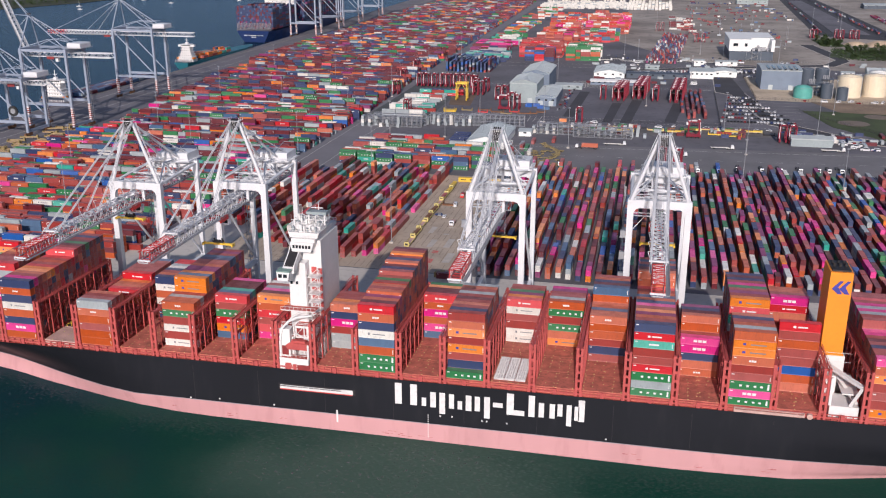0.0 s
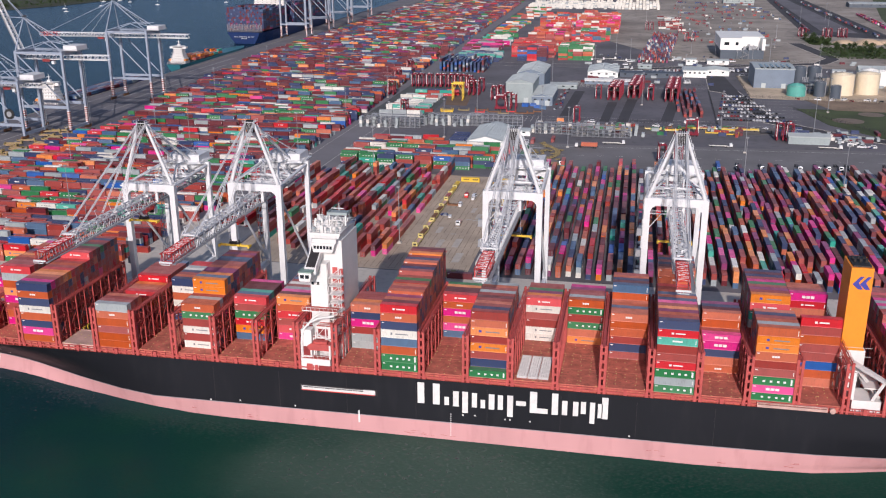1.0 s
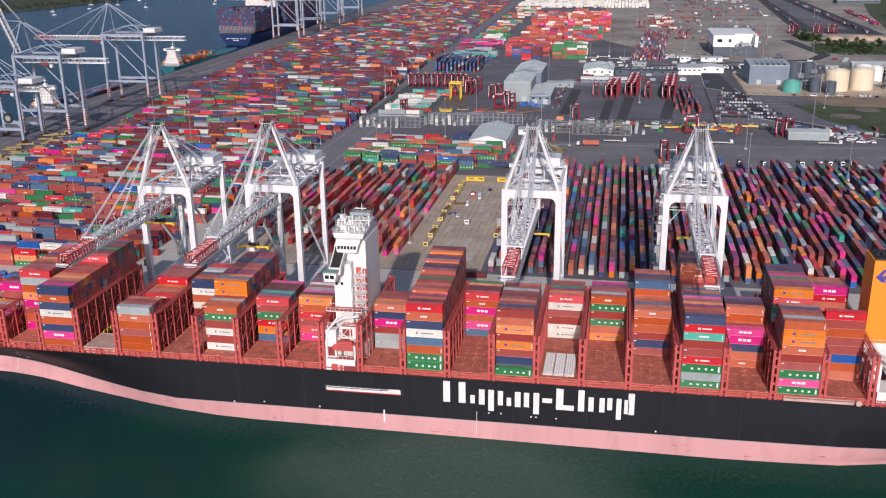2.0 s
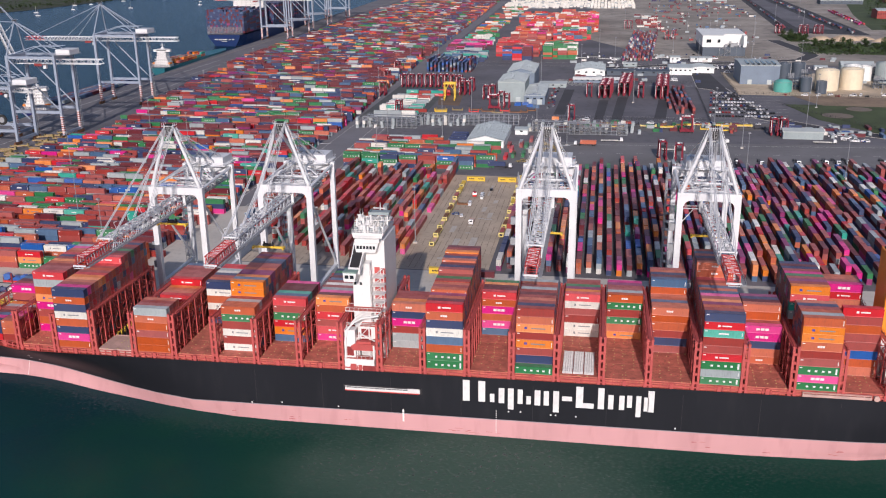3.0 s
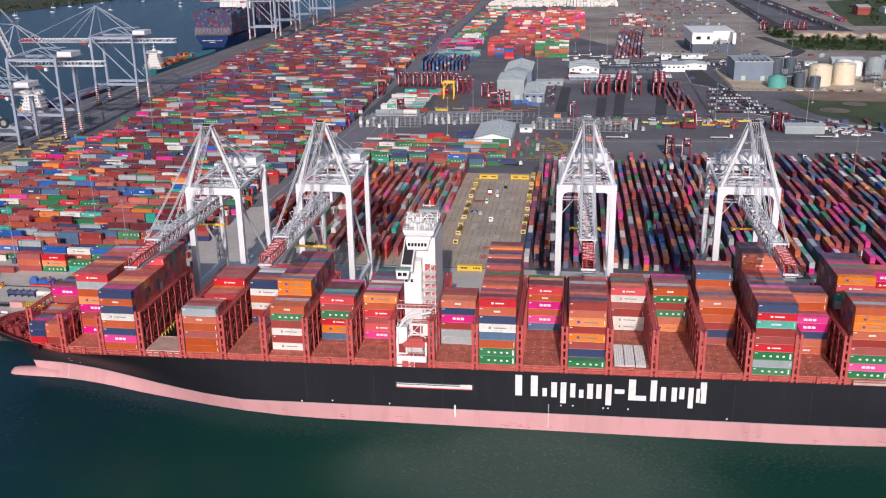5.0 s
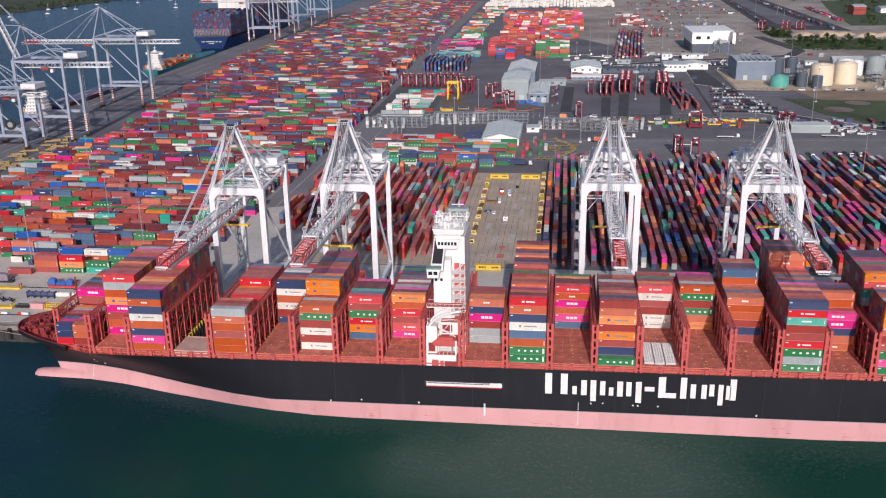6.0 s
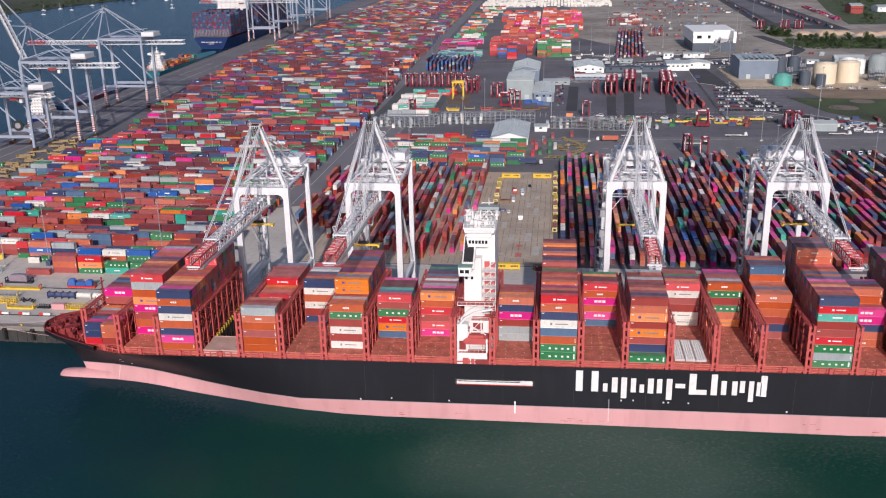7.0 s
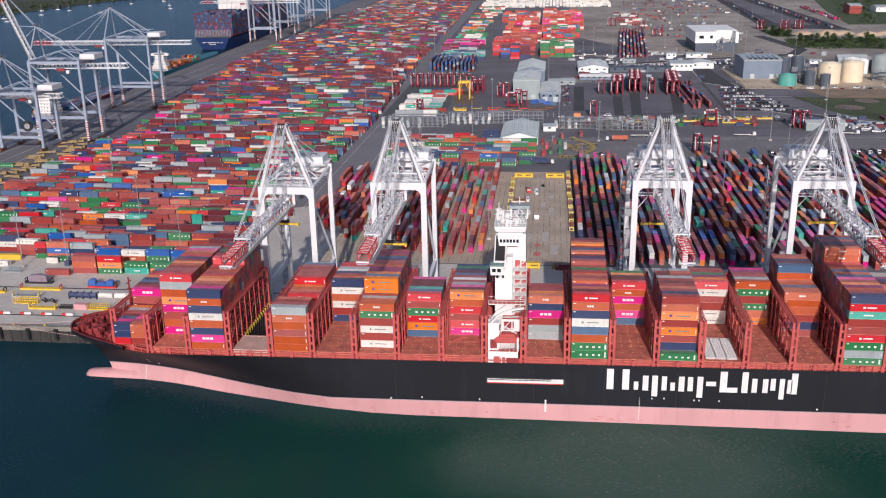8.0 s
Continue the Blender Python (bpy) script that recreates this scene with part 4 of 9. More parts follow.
m.tube((52, 267.5, 15.4), (52, 268.6, 15.4), 0.9, 10)
shp("side_ladder", m, hatch_pale, None, "long pale boarding ladder stowed at the rail")

def on_side(m, x, z, w, h):
    """A thin plate lying on the near side of the hull."""
    n = max(1, int(w / 3))
    for k in range(n):
        xa, xb = x + w * k / n, x + w * (k + 1) / n
        q = [(xx, YC - half_breadth(xx, zz) - 0.05, zz) for xx, zz in ((xa, z), (xb, z), (xb, z + h), (xa, z + h))]
        m.add(q + [(p[0], p[1] + 0.12, p[2]) for p in q], [(0, 1, 2, 3), (4, 5, 6, 7), (0, 1, 5, 4), (1, 2, 6, 5), (2, 3, 7, 6), (3, 0, 4, 7)])


for x, z in ((-250.4, 1.4), (-245.5, 0.6)):
    m = Mesh()
    on_side(m, x, z, 2.0, 0.8), on_side(m, x + 0.5, z + 0.8, 1.0, 0.5)
    shp("bow_mark", m, white_mark, hull, "white mark on the bow")
m = Mesh()
for k in range(9):
    on_side(m, -251.0, -5.6 + 0.6 * k, 0.22, 0.3)
shp("bow_draught_mark", m, white_mark, hull)
srng = random.Random(8)
scuff_red = material("scraped_red_primer", srgb(172, 92, 92), 0.8, 0, 0.3, 1.0, 0.5, (0.12, 0.04, 0.04))
for k in range(14):
    m = Mesh()
    x, z = srng.uniform(-225, 70), srng.uniform(-6.4, -4.2)
    for j in range(srng.choice((2, 3, 4))):
        on_side(m, x + srng.uniform(-2, 2), z + 0.1 * j, srng.uniform(0.4, 2.0), 0.1)
    tagged(shp("scrape", m, scuff_red, hull), kind="stuff")
m = Mesh()  # plate seams of the side
for x in range(-150, 66, 24):
    on_side(m, x, -0.3, 0.12, 13.0)
tagged(shp("plate_seam", m, dark_steel, hull), kind="stuff")

# the wordmark stands as plain white bars, one for each upright stroke
strokes = [(-77.3, 2.3, 5.8, 13.4), (-72.1, 2.3, 5.8, 13.4), (-68.2, 1.5, 5.9, 8.9), (-65.3, 1.9, 5.7, 11.2), (-62.2, 1.9, 3.6, 11.3), (-59.0, 1.7, 5.9, 11.1), (-56.1, 1.5, 5.9, 8.9), (-53.4, 1.9, 5.7, 11.2),
           (-50.4, 1.7, 5.9, 11.1), (-47.3, 1.9, 3.6, 11.3), (-39.9, 2.3, 5.8, 13.4), (-32.8, 2.0, 5.8, 13.4), (-29.5, 1.7, 6.0, 11.1), (-26.0, 1.7, 6.0, 11.1), (-23.5, 1.6, 7.0, 11.3), (-20.6, 1.6, 3.8, 11.3), (-18.1, 1.5, 6.0, 11.0), (-16.9, 2.0, 5.8, 13.4)]
for x0, w, z0, z1 in strokes:
    m = Mesh()
    m.box(x0, x0 + w, 267.9, 268.0, z0, z1)
    shp("white_bar", m, white_mark, hull)
for x0, x1, z0, z1 in ((-44.4, -41.2, 8.0, 9.6), (-37.6, -34.1, 5.8, 7.6)):
    m = Mesh()
    m.box(x0, x1, 267.9, 268.0, z0, z1)
    shp("white_bar", m, white_mark, hull)

# bow: mooring deck gear, bulwark, foremast
m = Mesh()
pts = [(hull_x(u, 15.4), half_breadth(hull_x(u, 15.4), 15.4)) for u in stations[:13]]
for s in (-1, 1):
    for (x0, b0), (x1, b1) in zip(pts, pts[1:]):
        if x0 > -250:
            continue
        m.bar((x0, YC + s * b0, 15.3), (x1, YC + s * b1, 15.3), 0.16, 1.6, 0)
        m.bar((x0, YC + s * (b0 - 0.2), 15.3), (x1, YC + s * (b1 - 0.2), 15.3), 0.16, 1.6, 1)
        m.bar((x0, YC + s * (b0 - 0.15), 16.2), (x1, YC + s * (b1 - 0.15), 16.2), 0.5, 0.12, 1)
shp("bow_bulwark", m, [hull_black, gear_red], None, "black bulwark with red inner side round the bow")
m = Mesh()
for (x0, b0), (x1, b1) in zip(pts, pts[1:]):
    if x1 < -249:
        m.add([(x0, YC - b0 + 0.3, DECK + 0.05), (x1, YC - b1 + 0.3, DECK + 0.05), (x1, YC + b1 - 0.3, DECK + 0.05), (x0, YC + b0 - 0.3, DECK + 0.05)], [(0, 1, 2, 3)])
        for s in (-1, 1):
            m.bar((x0, YC + s * (b0 - 0.3), 15.9), (x0, YC + s * (b0 - 1.3), DECK), 0.3)
shp("mooring_deck", m, gear_red, None, "dark red mooring deck at the bow")
brng = random.Random(5)
for k in range(58):
    x = brng.uniform(-275, -257.5)
    b = max(0.5, half_breadth(x, 14.2) - 2.2)
    y = YC + brng.uniform(-b, b)
    m = Mesh()
    if k % 3 == 0:
        m.tube((x, y - 1.6, DECK + 1.3), (x, y + 1.6, DECK + 1.3), 0.9, 10)
        m.box(x - 0.9, x + 0.9, y - 1.9, y - 1.6, DECK, DECK + 2.2)
        m.box(x - 0.9, x + 0.9, y + 1.6, y + 1.9, DECK, DECK + 2.2)
        shp("mooring_winch", m, gear_red)
    elif k % 3 == 1:
        m.tube((x, y, DECK), (x, y, DECK + 1.3), 0.35, 8)
        m.tube((x + 1.3, y, DECK), (x + 1.3, y, DECK + 1.3), 0.35, 8)
        shp("bollard", m, gear_red)
    else:
        m.tube((x, y, DECK), (x, y, DECK + 1.6), 0.6, 8)
        m.tube((x, y, DECK + 1.6), (x, y, DECK + 2.0), 0.9, 8)
        shp("ventilator", m, gear_red)
m = Mesh()
m.tube((-256.2, YC + 3, DECK), (-256.2, YC + 3, 33.5), 0.5, 8, 0.3)
m.bar((-256.2, YC + 1, 31.5), (-256.2, YC + 5, 31.5), 0.3)
m.box(-257.2, -255.2, YC + 2, YC + 4, 28.5, 28.7)
shp("foremast", m, gear_red)
m = Mesh()
m.prism([(-256.6, DECK), (-255.8, DECK), (-255.8, 19.0), (-256.6, 19.0)], "y", 277.5, 306.5)
for y in np.arange(278, 306.5, 3):
    m.bar((-256.2, y, 19), (-259.5, y, DECK), 0.25)
shp("breakwater", m, steel_red, None, "red breakwater plate behind the mooring deck")

# a rack of stowed lashing cages on an empty hatch
cage0 = None
for i in range(3):
    for j in range(5):
        m = Mesh()
        x, y, z = -44.7 + i * 3.5, 270.4 + j * 3.3, BASE + trim(-39)
        if cage0 is None:
            m.box(0, 3.2, 0, 3.1, 0, 0.15)
            for a in np.linspace(0, 3.05, 6):
                m.box(a, a + 0.12, 0, 0.12, 0, 0.5), m.box(a, a + 0.12, 2.98, 3.1, 0, 0.5)
            for a in np.linspace(0, 2.9, 6):
                m.box(0, 3.2, a, a + 0.24, 0.45, 0.58)
            for a in np.linspace(0, 2.95, 5):
                m.box(a, a + 0.24, 0, 3.1, 0.58, 0.7)
            cage0 = part("lashing_cage", m, white_mark)
            tagged(cage0, "white steel cage of lashing gear on a hatch cover", "cage", "lashing cages")
            cage0.matrix_basis = pose(x, y, z)
        else:
            copy_thing(cage0, pose(x, y, z))

# mooring lines
def line(p, q, sag):
    m = Mesh()
    p, q = Vector(p), Vector(q)
    last = p
    for k in range(1, 13):
        t = k / 12
        c = p.lerp(q, t) - Vector((0, 0, sag * 4 * t * (1 - t)))
        m.bar(last, c, 0.14)
        last = c
    tagged(part("mooring_line", m, hatch_pale), "pale mooring rope from the bow to the quay", "rope", "mooring lines")


line((-262, 282.5, 12.6), (-322, 319.6, 0.5), 1.2)
line((-268, 300, 13.4), (-345, 320.0, 0.5), 1.5)


# ---- ship-to-shore cranes ----
def lattice(m, p, q, w, h, bays, chord=0.52, web=0.3):
    """A four-chord lattice girder from p to q, w wide and h high, hung below its top chords."""
    p, q = Vector(p), Vector(q)
    d = (q - p).normalized()
    s = d.cross(Vector((0, 0, 1))).normalized() * w / 2
    u = Vector((0, 0, 1)) * h
    for a in (-s, s):
        for b in (Vector((0, 0, 0)), -u):
            m.bar(p + a + b, q + a + b, chord)
    for k in range(bays):
        a, b = p.lerp(q, k / bays), p.lerp(q, (k + 1) / bays)
        for e in (-s, s):
            m.bar(a + e - u, (a + b) / 2 + e, web), m.bar((a + b) / 2 + e, b + e - u, web)
        m.bar(a - s, b + s, web), m.bar(a - s - u, a + s - u, web), m.bar(a - s, a + s, web)
        m.bar(b - s - u, a + s - u, web)


def quay_crane(at, turn, paint, gauge=31.0, wide=20.0, top=59.5, apex=85.0, boom=61.0, back=16.0, boom_z=49.5, raised=0.0, striped=False, portal=16.0, label="", lift=32.0, trolley=20.0, reel=False):
    c = thing("quay_crane", label, "crane", at, turn, "quay cranes")
    h = wide / 2
    for x in (-h, h):
        for y in (0.0, gauge):
            m = Mesh()
            s = 1.15 if y == 0 else 0.95
            m.prism([(x - s, y - s), (x + s, y - s), (x + s, y + s), (x - s, y + s)], "z", 2.6, top - 1)
            leg = part("leg", m, paint, c)
            if striped:
                mm = Mesh()
                mm.box(x - s - 0.02, x + s + 0.02, y - s - 0.02, y + s + 0.02, 3.6, 18.4)
                part("white_band", mm, ship_white, leg)
                for k in range(8):
                    mm = Mesh()
                    mm.box(x - s - 0.05, x + s + 0.05, y - s - 0.05, y + s + 0.05, 4 + k * 1.8, 4.9 + k * 1.8)
                    part("red_band", mm, gear_red, leg)
            mm = Mesh()
            mm.box(x - 4.6, x + 4.6, y - 0.6, y + 0.6, 1.5, 2.6)
            for k in range(8):
                mm.tube((x - 4.2 + k * 1.2, y - 0.35, 0.45), (x - 4.2 + k * 1.2, y + 0.35, 0.45), 0.45, 8)
            mm.box(x - 4.6, x - 0.4, y - 0.8, y + 0.8, 0.6, 1.5), mm.box(x + 0.4, x + 4.6, y - 0.8, y + 0.8, 0.6, 1.5)
            part("bogie", mm, rusty, leg)
    for y, deepb in ((0.0, 3.0), (gauge, 2.8)):
        m = Mesh()
        m.box(-h - 1.1, h + 1.1, y - 1.0, y + 1.0, top - deepb, top)
        for s in (-1, 1):
            m.prism([(s * (h - 1.0), top - deepb), (s * (h - 1.9), top - deepb), (s * (h - 1.0), top - deepb - 0.9)], "y", y - 0.9, y + 0.9)
        part("portal_beam", m, paint, c)
    for y in (0.0, gauge):
        m = Mesh()
        m.box(-h, h, y - 0.7, y + 0.7, 2.8, 5.0)
        part("sill_beam", m, paint, c)
    for x in (-h, h):
        m = Mesh()
        m.box(x - 0.75, x + 0.75, 0, gauge, portal, portal + 2.2)
        part("cross_beam", m, paint, c)
        m = Mesh()
        m.tube((x, 0.8, top - 3), (x, gauge - 0.8, portal + 3), 0.55, 8)
        part("diagonal_brace", m, paint, c)
        m = Mesh()
        m.box(x - 0.7, x + 0.7, 0, gauge, top - 2.4, top - 0.6)
        part("top_beam", m, paint, c)
        # A-frame
        s = math.copysign(1.2, x)
        m = Mesh()
        m.tube((x, 0, top), (s, 3.5, apex), 0.6, 8, 0.48)
        part("a_frame_leg", m, paint, c)
        m = Mesh()
        m.tube((s, 3.5, apex), (x * 0.9, gauge, top), 0.45, 8)
        part("backstay", m, paint, c)
        m = Mesh()
        m.bar((x, 0, top), (x * 0.35, gauge * 0.5, top + 6.5), 0.5), m.bar((x, gauge, top), (x * 0.35, gauge * 0.5, top + 6.5), 0.5)
        m.bar((x * 0.35, gauge * 0.5, top + 6.5), (x * 0.35, gauge + 1, top + 6.5), 0.4)
        part("roof_brace", m, paint, c)
    m = Mesh()
    m.bar((-1.6, 3.5, apex), (1.6, 3.5, apex), 1.0, 1.0)
    m.box(-1.8, 1.8, 2.0, 5.4, apex + 0.6, apex + 0.8)
    for x in (-1.8, 1.8):
        m.bar((x, 2.0, apex + 2), (x, 5.4, apex + 2), 0.12), m.bar((x, 2.0, apex + 0.7), (x, 2.0, apex + 2), 0.1), m.bar((x, 5.4, apex + 0.7), (x, 5.4, apex + 2), 0.1)
    part("apex_platform", m, paint, c)
    for x in (-1.3, 1.3):
        m = Mesh()
        m.tube((x - 0.3, 3.5, apex + 1.3), (x + 0.3, 3.5, apex + 1.3), 1.0, 12)
        part("sheave", m, dark_steel, c)
    if reel:
        m = Mesh()
        m.tube((h + 0.8, gauge - 10, 20), (h + 1.7, gauge - 10, 20), 4.2, 22)
        drum = part("cable_reel", m, rubber, c, "black cable reel")
        m = Mesh()
        m.tube((h + 1.7, gauge - 10, 20), (h + 1.85, gauge - 10, 20), 2.2, 18)
        part("reel_hub", m, crane_grey, drum)
    # girder over the quay and the boom over the water
    m = Mesh()
    lattice(m, (0, gauge + back, boom_z + 1.2), (0, 0, boom_z + 1.2), 5.6, 3.6, 12)
    part("girder", m, crane_white, c)
    for x in (-2.2, 2.2):
        for y in (0, gauge):
            mm = Mesh()
            mm.bar((x, y, boom_z + 1), (x, y, top - 1), 0.7)
            part("hanger", mm, paint, c)
    a = radians(raised)
    tip = Vector((0, -boom * math.cos(a), boom_z + 1.2 + boom * math.sin(a)))
    root = Vector((0, -1.0, boom_z + 1.2))
    red_from = root.lerp(tip, 0.76)
    m = Mesh()
    lattice(m, root, red_from, 5.6, 3.6, 16)
    part("boom", m, crane_white, c)
    m = Mesh()
    lattice(m, red_from, tip, 5.4, 3.4, 5, 0.42, 0.22)
    tip_ob = part("boom_tip", m, signal_red, c, "red and white lattice tip of the boom")
    for k in range(1, 6):
        mm = Mesh()
        a0, a1 = red_from.lerp(tip, (k - 0.75) / 5), red_from.lerp(tip, (k - 0.3) / 5)
        for sx in (-2.7, 2.7):
            for dz in (0.0, -3.4):
                mm.bar(a0 + Vector((sx, 0, dz)), a1 + Vector((sx, 0, dz)), 0.48)
        tagged(part("white_band", mm, crane_white, tip_ob), kind="stuff")
    m = Mesh()
    m.box(-3.4, 3.4, tip.y - 1.2, tip.y + 0.2, tip.z - 3.9, tip.z - 3.6)
    m.box(-2.2, 2.2, tip.y - 2.4, tip.y - 1.2, tip.z - 2.6, tip.z - 1.4)
    for x in (-3.4, 3.4):
        m.bar((x, tip.y - 1.2, tip.z - 2.7), (x, tip.y + 0.2, tip.z - 2.7), 0.1)
    part("tip_platform", m, paint, c)
    m = Mesh()  # walkway beside the boom
    m.bar(root + Vector((3.6, 0, -3.4)), tip + Vector((3.6, 0, -3.4)), 1.0, 0.12)
    m.bar(root + Vector((4.1, 0, -2.4)), tip + Vector((4.1, 0, -2.4)), 0.1)
    m.bar(root + Vector((4.1, 0, -2.9)), tip + Vector((4.1, 0, -2.9)), 0.08)
    part("boom_walkway", m, crane_grey, c)
    for x in (-2.9, 2.9):
        for f in (0.45, 0.92):
            mm = Mesh()
            mm.tube((x * 0.4, 3.5, apex), root.lerp(tip, f) + Vector((x * 0.9 - x, 0, 0.2)) + Vector((x, 0, 0)) * 0, 0.24, 6)
            part("forestay", mm, cable_grey if not striped else paint, c)
    m = Mesh()
    for x in (-0.9, 0.0, 0.9):
        m.bar((x, 3.5, apex), root.lerp(tip, 0.3) + Vector((x, 0, 0)), 0.07)
        m.bar((x, 3.5, apex), (x, gauge - 4, top + 4), 0.07)
    part("hoist_rope", m, cable_grey, c)
    # machinery house
    m = Mesh()
    y0, y1, z0 = gauge - 1, gauge + 11, top + 0.6
    m.prism([(y0, z0), (y1, z0), (y1, z0 + 3.4), (y1 - 0.4, z0 + 3.8), (y0 + 0.4, z0 + 3.8), (y0, z0 + 3.4)], "x", -7.5, 7.5)
    house_ob = part("machinery_house", m, crane_white, c, "white machinery house")
    mm = Mesh()
    mm.box(-8.6, 8.6, y0 - 1.2, y1 + 1.0, z0 - 0.4, z0)
    for x in (-8.6, 8.6):
        mm.bar((x, y0 - 1.2, z0 + 1.0), (x, y1 + 1, z0 + 1.0), 0.1)
    part("house_deck", mm, crane_grey, house_ob)
    m = Mesh()  # stiffening truss over the gantry
    for y in np.linspace(0, gauge, 5):
        m.bar((-h, y, top - 1.4), (h, y, top - 1.4), 0.4)
    for k in range(4):
        ya, yb = gauge * k / 4, gauge * (k + 1) / 4
        m.bar((-h, ya, top - 1.4), (0, yb, top - 1.4), 0.3), m.bar((h, ya, top - 1.4), (0, yb, top - 1.4), 0.3)
        m.bar((-3.4, ya, top + 1.0), (-3.4, yb, top + 1.0), 0.12), m.bar((3.4, ya, top + 1.0), (3.4, yb, top + 1.0), 0.12)
    tagged(part("gantry_truss", m, paint, c), kind="stuff")
    # trolley, cab and spreader
    ty = -trolley if raised < 5 else gauge * 0.5
    m = Mesh()
    m.box(-3.4, 3.4, ty - 3, ty + 3, boom_z - 3.6, boom_z - 2.6)
    m.box(-3.6, -3.0, ty - 3.2, ty + 3.2, boom_z - 4.4, boom_z - 2.2), m.box(3.0, 3.6, ty - 3.2, ty + 3.2, boom_z - 4.4, boom_z - 2.2)
    trol = part("trolley", m, gear_red, c)
    mm = Mesh()
    mm.prism([(ty + 3.2, boom_z - 6.6), (ty + 5.6, boom_z - 6.6), (ty + 5.8, boom_z - 4), (ty + 3.2, boom_z - 4)], "x", -1.4, 1.4)
    part("cab", mm, crane_white, trol)
    if lift:
        mm = Mesh()
        mm.box(-6.0, 6.0, ty - 0.9, ty + 0.9, lift, lift + 0.8)
        mm.box(-6.1, -5.6, ty - 1.2, ty + 1.2, lift - 0.4, lift + 0.6), mm.box(5.6, 6.1, ty - 1.2, ty + 1.2, lift - 0.4, lift + 0.6)
        mm.box(-2.4, 2.4, ty - 1.1, ty + 1.1, lift + 0.8, lift + 2.0)
        sp = part("spreader", mm, yellow_paint, c, "yellow container spreader")
        mm = Mesh()
        for x in (-2, 2):
            for yy in (-0.9, 0.9):
                mm.bar((x, ty + yy, lift + 2), (x, ty + yy, boom_z - 3), 0.07)
        part("hoist_rope", mm, cable_grey, sp)
    # stair tower on a landside leg
    m = Mesh()
    x, y = -h - 2.2, gauge
    for k in range(int((top - 6) / 3.4)):
        z = 5 + k * 3.4
        m.box(x - 1.1, x + 1.1, y - 1.3, y + 1.3, z, z + 0.12)
        m.bar((x - 0.6, y - 1.2, z), (x - 0.6, y + 1.2, z + 3.4), 0.5, 0.1)
        m.bar((x - 1.1, y - 1.3, z + 1), (x + 1.1, y - 1.3, z + 1), 0.08)
    for dx in (-1.1, 1.1):
        for dy in (-1.3, 1.3):
            m.box(x + dx - 0.08, x + dx + 0.08, y + dy - 0.08, y + dy + 0.08, 4, top - 2)
    part("stair_tower", m, crane_grey, c)
    m = Mesh()  # walkway under the portal beam
    m.box(-h + 1, h - 1, 1.2, 2.4, top - 6.6, top - 6.45)
    m.bar((-h + 1, 2.4, top - 5.5), (h - 1, 2.4, top - 5.5), 0.1)
    m.bar((-h + 1, 1.2, top - 5.5), (h - 1, 1.2, top - 5.5), 0.1)
    part("portal_walkway", m, crane_grey, c)
    return c



